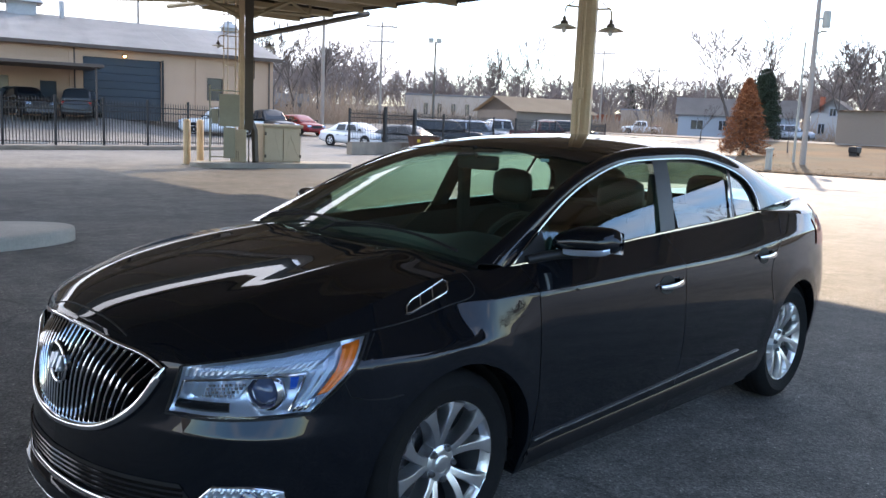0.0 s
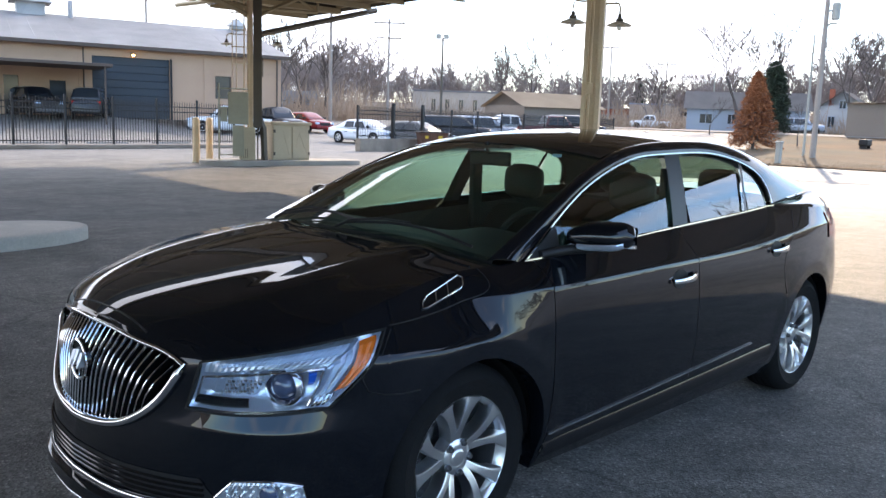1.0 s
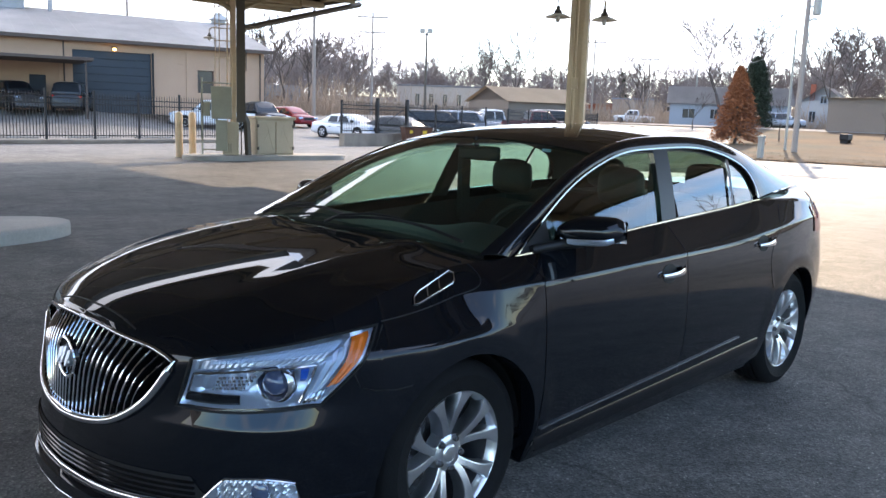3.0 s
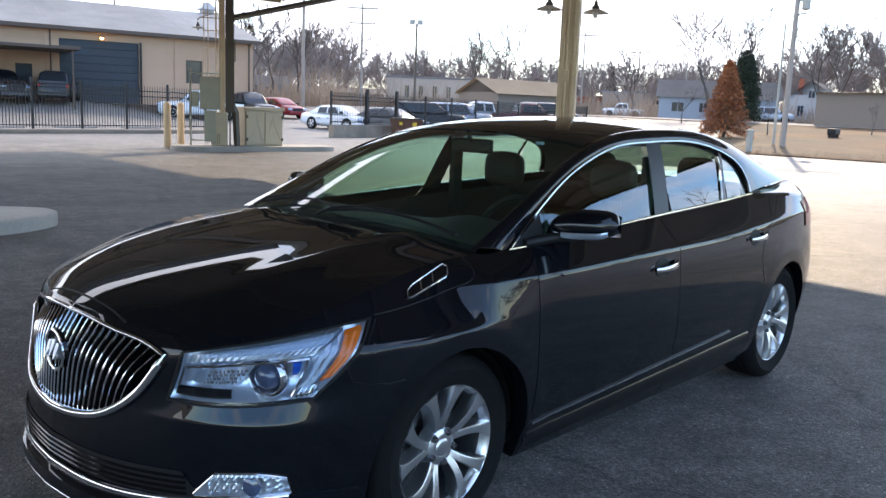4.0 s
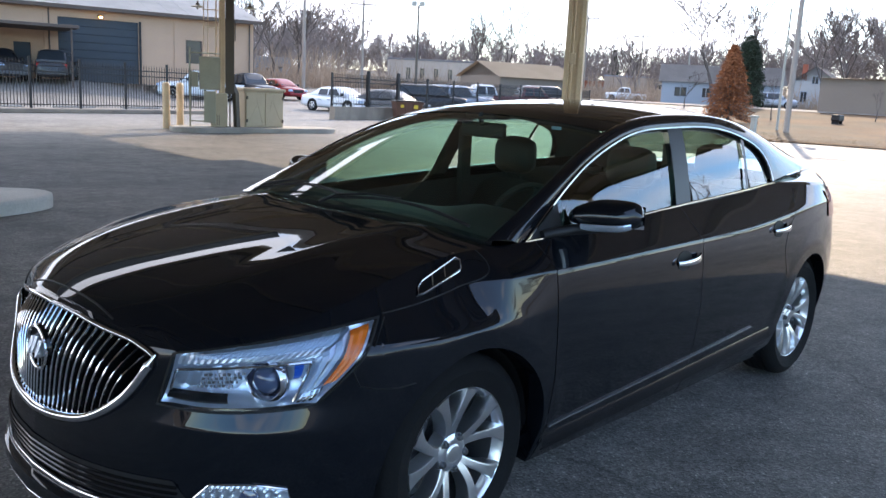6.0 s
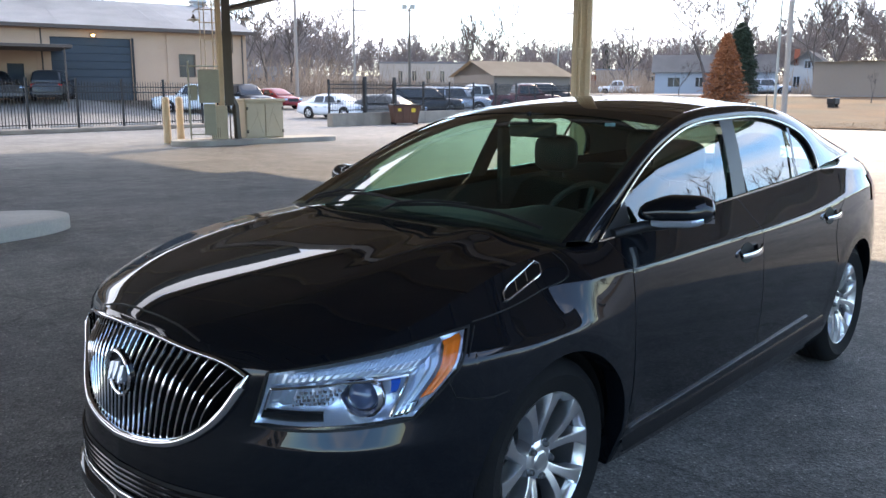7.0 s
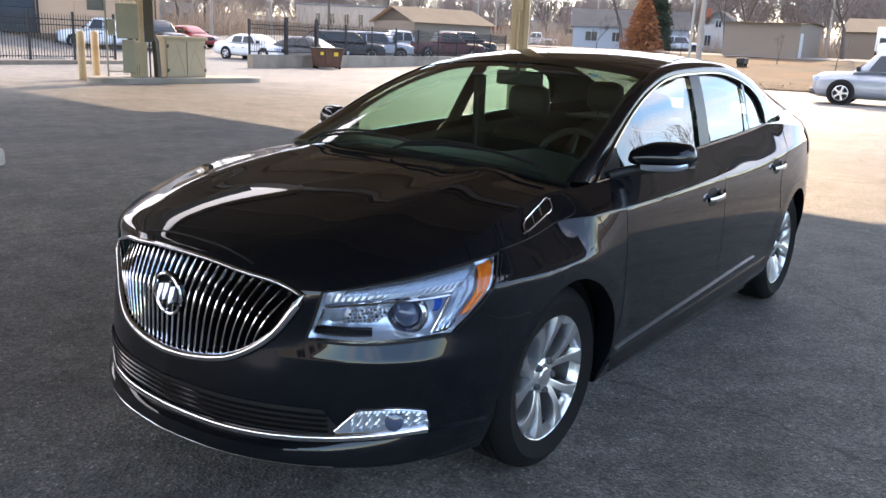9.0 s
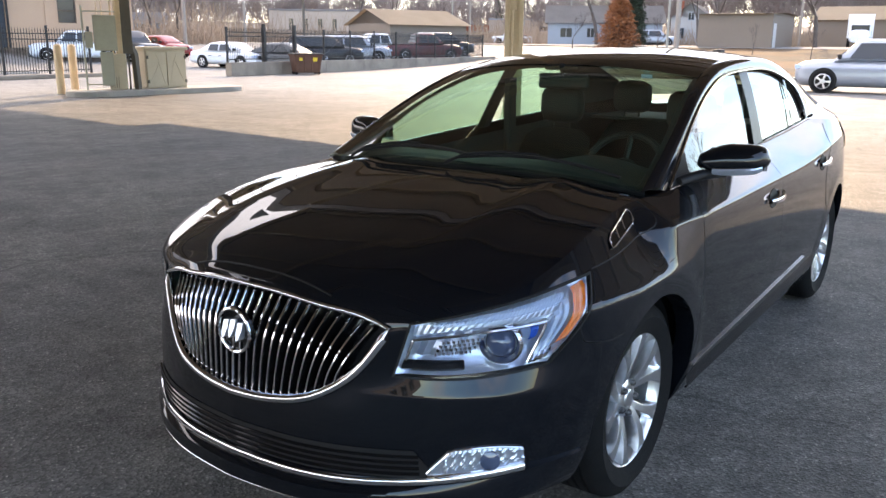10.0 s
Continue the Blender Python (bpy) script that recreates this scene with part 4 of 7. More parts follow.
def stations():
    us = list(np.linspace(0, 1.3, 190)) + list(np.linspace(1.3, 6.1, 120)) + list(np.linspace(0.95, 2.05, 90)) + list(np.linspace(3.8, 4.9, 60))
    for ax in (0.0, WHEELBASE):
        for k in range(-16, 17):
            us.append(side_u(ax + (ARCH_R - 0.0001) * math.sin(k * math.pi / 32), 0.5))
        us += [side_u(ax - ARCH_R - 0.001, 0.5), side_u(ax + ARCH_R + 0.001, 0.5)]
    us = sorted(us)
    keep = [us[0]]
    for u in us[1:]:
        if u - keep[-1] > 0.0025:
            keep.append(u)
    return keep


ST = stations()
NV = 44          # rows of faces up the flank
NF = 84          # finer at the front, round the lamps


GRILLE_TOP = natural([0.0, 0.16, 0.30, 0.41, 0.472], [0.828, 0.822, 0.806, 0.788, 0.766])
GRILLE_LOW = natural([0.0, 0.10, 0.20, 0.28, 0.34, 0.41, 0.472], [0.512, 0.516, 0.530, 0.552, 0.586, 0.652, 0.750])
GRILLE_Y = 0.472
# head lamp corners, as parameter and height: inner low, outer low, inner top, outer tip
LAMP = ((front_u(0.492, 0.630), 0.630), (side_u(-0.560, 0.646), 0.646), (front_u(0.528, 0.778), 0.778), (side_u(-0.352, 0.868), 0.868))


def lamp_uz(s, t):
    """Point of the head lamp's face: s from the inner to the outer end, t from the lower to the upper edge."""
    a, b, c, d = LAMP
    u = (a[0] * (1 - s) + b[0] * s) * (1 - t) + (c[0] * (1 - s) + d[0] * s) * t
    z = (a[1] * (1 - s) + b[1] * s) * (1 - t) + (c[1] * (1 - s) + d[1] * s) * t
    u += 0.010 * math.sin(math.pi * t) * s ** 3
    z += 0.012 * math.sin(math.pi * s) * (t - 0.5) * 2
    return u, z


def lamp_at(s, t, off, sign=-1):
    u, z = lamp_uz(s, t)
    p = skin(u, z, off)
    return Vector((p[0], sign * p[1], p[2]))


LAMP_RING = [lamp_uz(k / 12, 0.0) for k in range(13)] + [lamp_uz(1.0, k / 8) for k in range(1, 9)]
LAMP_RING += [lamp_uz(1 - k / 12, 1.0) for k in range(1, 13)] + [lamp_uz(0.0, 1 - k / 8) for k in range(1, 8)]


def inside(ring, u, z):
    """Whether a point lies in a closed outline."""
    odd, n = False, len(ring)
    for i in range(n):
        (a, b), (c, d) = ring[i], ring[(i + 1) % n]
        if (b > z) != (d > z) and u < a + (z - b) * (c - a) / (d - b):
            odd = not odd
    return odd


def opening(u, z):
    """Whether the skin is open here: behind the grille and the head lamps."""
    if u < 0.75:
        y = skin(u, z)[1]
        if y < GRILLE_Y - 0.012 and GRILLE_LOW(y) + 0.010 < z < GRILLE_TOP(y) - 0.008:
            return True
    if 0.4 < u < 1.25 and 0.62 < z < 0.88:
        return inside(LAMP_RING, u, z)
    return False


DOOR_U = (side_u(0.405, 0.7), side_u(1.475, 0.7))
for sign in (-1, 1):
    for name, lo, hi in (("front_body", 0.0, DOOR_U[0]), ("front_door", DOOR_U[0], DOOR_U[1]), ("rear_body", DOOR_U[1], 6.1)):
        us = [u for u in ST if lo + 0.004 < u < hi - 0.004]
        us = ([lo + 0.0025] if lo > 0 else [0.0]) + [u for u in us if u > 0] + ([hi - 0.0025] if hi < 6 else [])
        us = sorted(set(us + ([6.1] if hi > 6 else [])))
        rows, keep = [], []
        for u in us:
            z0, z1 = low_z(u), top_z(u)
            nv = NF if name == "front_body" else NV
            zc = min(max(crease_z(plan_x(u)), z0 + 0.05), z1 - 0.03)
            n_up = nv // 5
            zs = list(np.linspace(z0, zc - 0.0014, nv - n_up)) + list(np.linspace(zc + 0.0014, z1, n_up + 1))
            r = [skin(u, z) for z in zs]
            edge = (r[0][0], max(r[0][1] - 0.07, 0.0), r[0][2] + 0.004)
            rows.append([(q[0], sign * q[1], q[2]) for q in [edge] + r])
            keep.append((u, zs))
        bm = bmesh.new()
        vs = [[bm.verts.new(p) for p in r] for r in rows]
        for i in range(len(vs) - 1):
            for k in range(nv + 1):
                if name == "front_body" and k > 0:
                    uc = (keep[i][0] + keep[i + 1][0]) / 2
                    zc = (keep[i][1][k - 1] + keep[i + 1][1][k - 1] + keep[i][1][k] + keep[i + 1][1][k]) / 4
                    if opening(uc, zc):
                        continue
                q = (vs[i][k], vs[i][k + 1], vs[i + 1][k + 1], vs[i + 1][k])
                bm.faces.new(q if sign > 0 else q[::-1])
        bmesh.ops.remove_doubles(bm, verts=bm.verts, dist=1e-5)
        part(name, bm, M["paint"], car, smooth=True)

# hood: crowned panel between the two upper edges
COWL = 0.22
hood_mid = natural([-0.93, -0.86, -0.75, -0.55, -0.2, 0.1, 0.25], [0.838, 0.874, 0.915, 0.963, 1.017, 1.047, 1.052])


def hood_point(u, s, off=0.0):
    """s runs from -1 to 1 across the hood."""
    x, y, z = skin(u, top_z(u))
    zc = hood_mid(x)
    f = 1 - abs(s) ** 2.6
    yy = s * y
    rise = (zc - z) * f
    crease = 0.010 * math.exp(-((abs(s) - 0.60) / 0.10) ** 2) * smooth01((x + 0.95) / 0.5)
    bow = 0.10 * (1 - s * s) * smooth01((x - 0.0) / 0.22)
    return x - bow, yy, z + rise + crease + off


bm = bmesh.new()
hu = [u for u in ST if plan_x(u) <= COWL + 0.02]
grid(bm, [[hood_point(u, math.sin(math.pi / 2 * k / 22)) for k in range(-22, 23)] for u in hu])
bmesh.ops.remove_doubles(bm, verts=bm.verts, dist=2e-4)
bmesh.ops.recalc_face_normals(bm, faces=bm.faces)
part("hood", bm, M["paint"], car, smooth=True)

# deck lid and rear shelf
bm = bmesh.new()
du = [u for u in ST if plan_x(u) >= 3.35]
rows = []
for u in du:
    x, y, z = skin(u, top_z(u))
    rows.append([(x, y * k / 12, z + 0.03 * (1 - abs(k / 12) ** 2.5) * smooth01((4.0 - x) / 0.3)) for k in range(-12, 13)])
grid(bm, rows)
bmesh.ops.remove_doubles(bm, verts=bm.verts, dist=2e-4)
part("trunk_lid", bm, M["paint"], car, smooth=True)

# ---- greenhouse ----
# roof rail: edge of the windscreen, of the roof and of the rear window, by a running parameter
RT = [0.0, 0.5, 1.0, 1.25, 1.6, 2.0, 2.5, 2.9, 3.3, 3.7]
RX = [0.20, 0.62, 1.05, 1.28, 1.60, 2.00, 2.40, 2.73, 3.06, 3.40]
RY = [0.742, 0.690, 0.615, 0.588, 0.574, 0.570, 0.574, 0.588, 0.608, 0.630]
RZ = [1.020, 1.208, 1.374, 1.425, 1.456, 1.460, 1.424, 1.350, 1.254, 1.160]
rail_x, rail_y, rail_z = natural(RT, RX), natural(RT, RY), natural(RT, RZ)
# upper edge of the side windows, abreast of the roof rail
DX = [0.367, 0.70, 1.03, 1.25, 1.567, 1.95, 2.30, 2.47, 2.545, 2.562]
DZ = [0.994, 1.195, 1.323, 1.374, 1.396, 1.400, 1.350, 1.288, 1.205, 1.122]


def pane_y(x, z):
    """Half-width of the side glass at a height."""
    return 0.790 - 0.03 * smooth01((0.9 - x) / 0.9) - 0.02 * smooth01((x - 2.2) / 1.0) - 0.34 * (z - 1.0) - 0.10 * max(z - 1.15, 0) ** 2 * 3


dlo_x, dlo_h = natural(RT, DX), natural(RT, DZ)
DLO_T = np.linspace(0, 3.7, 400)
DLO_X, DLO_Z = np.array([dlo_x(t) for t in DLO_T]), np.array([dlo_h(t) for t in DLO_T])


def dlo_z(x):
    """Height of the upper edge of the side windows at a given x."""
    return float(np.interp(x, DLO_X, DLO_Z))


def dlo(t):
    x, z = dlo_x(t), dlo_h(t)
    return Vector((x, pane_y(x, z), z))


def rail(t):
    return Vector((rail_x(t), rail_y(t), rail_z(t)))


def belt(x):
    u = side_u(x, 1.05)
    return top_z(u)


bm = bmesh.new()
for sign in (-1, 1):
    rows = []
    for i in range(75):
        t = 3.7 * i / 74
        a, b = dlo(t), rail(t)
        r = []
        for k in range(9):
            s = k / 8
            p = a.lerp(b, s)
            o = 0.022 * math.sin(math.pi * s) ** 0.8
            p = p + Vector((0, o * 0.7, o * 0.7))
            r.append((p.x, sign * p.y, p.z))
        rows.append(r)
    grid(bm, rows, flip=sign > 0)
    # lower quarter between the last window and the deck
    rows = []
    for i in range(9):
        s = i / 8
        a = dlo(3.7).lerp(rail(3.7), s)
        u = side_u(2.575 + 0.875 * s, 1.1)
        q = skin(u, top_z(u))
        q = Vector(q)
        h = (q - a).length
        t0 = Vector((0.0, 0.34, -0.94)) * h * 0.5
        t1 = (Vector(skin(u, top_z(u) - 0.04)) - q).normalized() * h
        r = []
        for k in range(9):
            f = k / 8
            p = a * (2 * f ** 3 - 3 * f * f + 1) + t0 * (f ** 3 - 2 * f * f + f) + q * (3 * f * f - 2 * f ** 3) + t1 * (f ** 3 - f * f)
            r.append((p.x, sign * p.y, p.z))
        rows.append(r)
    grid(bm, rows, flip=sign < 0)
bmesh.ops.recalc_face_normals(bm, faces=bm.faces)
part("roof_side", outward(bm, (1.7, 0, 0.9)), M["paint"], car, smooth=True)

bm = bmesh.new()
rows = []
for i in range(41):
    t = 1.12 + (2.62 - 1.12) * i / 40
    p = rail(t)
    rows.append([(p.x - 0.07 * (1 - (k / 12) ** 2) * smooth01((1.5 - t) / 0.4) + 0.05 * (1 - (k / 12) ** 2) * smooth01((t - 2.3) / 0.3), p.y * k / 12,
                  p.z + 0.045 * (1 - abs(k / 12) ** 2.2)) for k in range(-12, 13)])
grid(bm, rows)
part("roof", outward(bm, (1.7, 0, 0.6)), M["paint"], car, smooth=True)


def screen_row(t, n=14, inset_y=0.0):
    p = rail(t)
    f0 = smooth01((1.3 - t) / 1.3)
    fr = t < 2
    bow = (0.07 + 0.03 * f0) if fr else -(0.05 + 0.05 * smooth01((t - 2.6) / 1.1))
    crown = 0.045 if fr else 0.045 - 0.030 * smooth01((t - 2.6) / 0.6)
    return [(p.x - bow * (1 - (k / n) ** 2), p.y * k / n, p.z + crown * (1 - abs(k / n) ** 2.2)) for k in range(-n, n + 1)]


for name, t0, t1 in (("windscreen", 0.0, 1.12), ("rear_window", 2.62, 3.7)):
    bm = bmesh.new()
    grid(bm, [screen_row(t0 + (t1 - t0) * i / 20) for i in range(21)])
    part(name, outward(bm, (1.7, 0, 0.6)), M["glass" if name == "windscreen" else "rear_glass"], car, "green-tinted glass", smooth=True)

# side windows
DIV = (1.52, 1.655, 2.262, 2.292)      # pillar between the doors, then the bar before the fixed quarter pane
for sign in (-1, 1):
    for x0, x1 in ((0.42, DIV[0]), (DIV[1], DIV[2]), (DIV[3], 2.548)):
        bm = bmesh.new()
        rows = []
        for i in range(17):
            x = x0 + (x1 - x0) * i / 16
            zt, zb = dlo_z(x) - 0.004, belt(x) - 0.02
            zt = max(zt, zb + 0.002)
            rows.append([(x, sign * (pane_y(x, zb + (zt - zb) * k / 8) - 0.012), zb + (zt - zb) * k / 8) for k in range(9)])
        grid(bm, rows)
        part("side_window", outward(bm, (1.6, 0, 1.0)), M["side_glass"], car, "tinted side glass", smooth=True)
    for x0, x1, name in ((DIV[0], DIV[1], "door_pillar"), (DIV[2], DIV[3], "window_bar")):
        bm = bmesh.new()
        rows = []
        for k in range(9):
            zb, zt = belt(x0) - 0.02, dlo_z((x0 + x1) / 2)
            z = zb + (zt - zb) * k / 8
            lean = -0.06 * (1 - k / 8) + (0.035 if name == "door_pillar" else 0.03) * k / 8
            rows.append([(x + lean, sign * (pane_y(x, z) + 0.002), z) for x in np.linspace(x0, x1, 5)])
        grid(bm, rows)
        part(name, bm, M["satin"] if name == "door_pillar" else M["gloss_black"], car, "satin black pillar trim" if name == "door_pillar" else "")



# ---- wheels ----
def tyre(bm, w=0.24, ro=TYRE_R, ri=0.232):
    """Round y; outer face towards -y, with ribbed tread and shoulder blocks."""
    h = w / 2
    prof = [(ri - 0.004, -h + 0.03), (ri + 0.010, -h + 0.008), (ri + 0.020, -h + 0.010), (ri + 0.028, -h + 0.001), (ri + 0.055, -h - 0.002), (ro - 0.040, -h + 0.004), (ro - 0.034, -h + 0.010),
            (ro - 0.014, -h + 0.022), (ro - 0.003, -h + 0.042)]
    for g in (-0.055, -0.018, 0.018, 0.055):
        prof += [(ro, g - 0.006), (ro - 0.009, g - 0.004), (ro - 0.009, g + 0.004), (ro, g + 0.006)]
    prof += [(ro - 0.003, h - 0.042), (ro - 0.014, h - 0.022), (ro - 0.05, h), (ri, h - 0.02)]
    lathe(bm, prof, 96, Matrix.Rotation(radians(90), 4, "X"))
    return bm


def spoke(bm, a, spread, r0, r1):
    """One curved, ridged spoke of a pair, swept slightly round the hub."""
    rows = []
    for i in range(13):
        f = i / 12
        r = r0 + (r1 - r0) * f
        ang = a + spread * (0.35 + 0.65 * f) + 0.10 * f * f * (1 if spread > 0 else 0.4)
        w = 0.0125 + 0.0060 * f + 0.016 * f ** 6 + 0.003 * (1 - f) ** 3
        dep = 0.026 * (1 - f) + 0.018 * f - 0.030 * math.sin(math.pi * f * 0.9) * 0.35 - 0.028 * f
        c = Vector((r * math.sin(ang), 0, r * math.cos(ang)))
        t = Vector((math.cos(ang), 0, -math.sin(ang)))
        row = []
        for s, o in ((-1.0, 0.060), (-1.0, 0.010), (-0.90, 0.001), (-0.5, -0.001), (0.0, 0.0015), (0.5, -0.001), (0.90, 0.001), (1.0, 0.010), (1.0, 0.060)):
            p = c + t * (w * s)
            row.append((p.x, -0.088 + dep + o, p.z))
        rows.append(row)
    grid(bm, rows)
    return bm


def wheel_parts(hub):
    part("tyre", tyre(bmesh.new()), M["rubber"], hub, "black rubber tyre", smooth=True)
    for k in range(5):
        for sp in (-0.300, 0.300):
            part("spoke", spoke(bmesh.new(), k * math.tau / 5 + math.tau / 10, sp, 0.050, 0.226), M["alloy"], hub, smooth=True)
    bm = lathe(bmesh.new(), [(0.0, 0.081), (0.024, 0.0805), (0.029, 0.079), (0.033, 0.075), (0.036, 0.076), (0.052, 0.074), (0.066, 0.066), (0.078, 0.02)], 40, Matrix.Rotation(radians(90), 4, "X"))
    part("hub_cap", bm, M["alloy"], hub, "silver hub cap", smooth=True)
    for k in range(5):
        a = k * math.tau / 5
        bm = lathe(bmesh.new(), [(0.0, 0.014), (0.008, 0.013), (0.0115, 0.008), (0.012, 0.0), (0.016, -0.003)], 12, Matrix.Translation((0.056 * math.sin(a), -0.074, 0.056 * math.cos(a))) @ Matrix.Rotation(radians(90), 4, "X"))
        part("lug_nut", bm, M["dark_alloy"], hub, "dark chrome lug nut", smooth=True)
    bm = lathe(bmesh.new(), [(0.155, 0.0), (0.155, 0.012), (0.07, 0.014), (0.07, -0.03)], 40, Matrix.Translation((0, 0.03, 0)) @ Matrix.Rotation(radians(90), 4, "X"))
    part("brake_disc", bm, M["dark_alloy"], hub, "dark steel brake disc", smooth=True)
    part("brake_caliper", bx(-0.17, -0.09, -0.01, 0.06, -0.06, 0.08, 0.012), M["dark_alloy"], hub)


def rim(x, side, turn):
    prof = [(0.222, -0.050), (0.230, -0.084), (0.238, -0.094), (0.236, -0.101), (0.229, -0.098), (0.219, -0.080), (0.213, -0.062)]
    hub = part("wheel", lathe(bmesh.new(), [(r, -z) for r, z in prof], 72, Matrix.Rotation(radians(90), 4, "X")), M["alloy"], car, "bright ten-spoke alloy wheel", smooth=True)
    # barrel darker than the alloy lip: shade of the recess is in its colour
    part("barrel", lathe(bmesh.new(), [(r, -z) for r, z in ((0.213, -0.062), (0.207, -0.02), (0.205, 0.05), (0.205, 0.09), (0.0, 0.09))], 60, Matrix.Rotation(radians(90), 4, "X")), M["barrel"], hub, "inner barrel with shade put into its grey", smooth=True)
    hub.matrix_basis = pose(x, side * TRACK, AXLE_Z, 0, 0, 0 if side < 0 else 180) @ Matrix.Rotation(radians(turn), 4, "Y")
    wheel_parts(hub)


rim(0.0, -1, 27)
rim(WHEELBASE, -1, -20)
rim(0.0, 1, 30)
rim(WHEELBASE, 1, 50)

# dark wheel housings
for ax in (0.0, WHEELBASE):
    for sd_ in (-1, 1):
        bm = bmesh.new()
        rows = []
        for k in range(0, 25):
            a = math.pi * k / 24
            r = ARCH_R - 0.004
            rows.append([(ax + r * math.cos(a), sd_ * y, AXLE_Z + r * math.sin(a)) for y in (0.83, 0.75, 0.60, 0.50)] + [(ax, sd_ * 0.50, AXLE_Z)])
        grid(bm, rows)
        part("wheel_liner", bm, M["trim_black"], car, "black plastic wheel housing", smooth=True)


# ---- strips laid along the skin ----
def strip(name, points, width, material, label="", proud=0.003, parent=None, along=Vector((0, 0, 1))):
    """A bevelled moulding along points of the skin."""
    pts = [Vector(p) for p in points]
    rows = []
    for i, p in enumerate(pts):
        d = (pts[min(i + 1, len(pts) - 1)] - pts[max(i - 1, 0)]).normalized()
        out = Vector((p.x - 1.4 if p.x < 0.3 else 0, p.y, 0)).normalized() if p.x < 0.3 else Vector((0, 1 if p.y > 0 else -1, 0.15)).normalized()
        w = d.cross(out).normalized()
        out = w.cross(d).normalized()
        rows.append([p - w * width / 2 - out * 0.006, p - w * width / 2 + out * proud * 0.6, p - w * width * 0.3 + out * proud, p + w * width * 0.3 + out * proud, p + w * width / 2 + out * proud * 0.6, p + w * width / 2 - out * 0.006])
    bm = bmesh.new()
    grid(bm, rows)
    bmesh.ops.recalc_face_normals(bm, faces=bm.faces)
    return part(name, bm, material, parent or car, label, smooth=True)


# ---- grille ----
grille = part("grille", bmesh.new(), M["gloss_black"], car, "chrome waterfall grille with upright bars")


def grille_rows(off, y0, y1, n, nz=10):
    rows = []
    for i in range(n + 1):
        y = y0 + (y1 - y0) * i / n
        zl, zt = GRILLE_LOW(abs(y)), GRILLE_TOP(abs(y))
        rows.append([on_front(y, zl + (zt - zl) * k / nz, off) for k in range(nz + 1)])
    return rows


bm = bmesh.new()
grid(bm, grille_rows(-0.055, -GRILLE_Y, GRILLE_Y, 40))
bm.to_mesh(grille.data)
bm.free()
ring = []
for i in range(41):
    y = -GRILLE_Y + 2 * GRILLE_Y * i / 40
    ring.append(on_front(y, GRILLE_TOP(abs(y)) - 0.002, 0.008))
for i in range(1, 40):
    y = GRILLE_Y - 2 * GRILLE_Y * i / 40
    y = math.copysign(GRILLE_Y * (1 - (1 - abs(y) / GRILLE_Y) ** 1.35), y) if y else 0.0
    ring.append(on_front(y, GRILLE_LOW(abs(y)), 0.008))
part("surround", tube(bmesh.new(), ring, [0.0075 if i <= 40 else 0.0145 for i in range(len(ring))], 10, closed=True), M["chrome"], grille, "bright chrome surround", smooth=True)
NB = 26
for i in range(NB):
    f = (i + 0.5) / NB * 2 - 1
    yt, yb = f * 0.462, f * 0.350
    zt, zl = GRILLE_TOP(abs(yt)) - 0.004, GRILLE_LOW(abs(yb)) + 0.002
    rows = []
    for k in range(15):
        s = k / 14
        y = yb + (yt - yb) * s ** 1.5
        z = zl + (zt - zl) * s
        z = min(max(z, GRILLE_LOW(abs(y))), GRILLE_TOP(abs(y)))
        bulge = 0.012 * math.sin(math.pi * min(s * 1.15, 1.0)) - 0.030 * max(s - 0.55, 0) ** 1.3 * 2
        c = on_front(y, z, -0.002 + bulge)
        b = on_front(y, z, -0.052)
        back = (b - c)
        sd_ = Vector((0, 1, 0))
        rows.append([b - sd_ * 0.0075, c - sd_ * 0.0065 + back * 0.12, c - sd_ * 0.0025, c + sd_ * 0.0025, c + sd_ * 0.0065 + back * 0.12, b + sd_ * 0.0075])
    bm = bmesh.new()
    grid(bm, rows)
    bar = part("bar", bm, M["gloss_black"], grille, smooth=True)
    bm = bmesh.new()
    grid(bm, [[r[1].lerp(r[2], 0.8) + Vector((-0.0010, 0, 0)), r[2] + Vector((-0.002, 0, 0)), r[3] + Vector((-0.002, 0, 0)), r[4].lerp(r[3], 0.8) + Vector((-0.0010, 0, 0))] for r in rows])
    part("edge", bm, M["bar_chrome"], bar, "bright chrome edge", smooth=True)

# round emblem: ring and three slanted plain shields
ec = on_front(0.0, 0.694, 0.010)
emb = part("emblem", lathe(bmesh.new(), [(0.0, 0.004), (0.058, 0.004), (0.064, 0.008), (0.070, 0.006), (0.072, -0.006)], 40, Matrix.Translation(ec) @ Matrix.Rotation(radians(-94), 4, "Y")), M["gloss_black"], grille, "round chrome-ringed emblem", smooth=True)
part("ring", tube(bmesh.new(), [ec + Vector((-0.010, 0.066 * math.cos(a), 0.066 * math.sin(a))) for a in np.linspace(0, math.tau, 37)[:-1]], 0.0058, 8, closed=True), M["chrome"], emb, smooth=True)
for k in range(3):
    y0 = 0.030 - 0.030 * k
    z0 = 0.012 - 0.006 * abs(k - 1)
    bm = bmesh.new()
    pts = [(0.010, 0.020), (-0.011, 0.024), (-0.012, 0.0), (-0.005, -0.024), (0.002, -0.030), (0.010, -0.010)]
    fr_ = [bm.verts.new(ec + Vector((-0.020 + 0.35 * b, y0 + a, z0 + b))) for a, b in pts]
    bk_ = [bm.verts.new(ec + Vector((0.0, y0 + a, z0 + b))) for a, b in pts]
    bm.faces.new(fr_)
    for i in range(6):
        bm.faces.new((fr_[i], fr_[(i + 1) % 6], bk_[(i + 1) % 6], bk_[i]))
    bmesh.ops.recalc_face_normals(bm, faces=bm.faces)
    part("shield", bm, M["lamp_chrome"], emb)

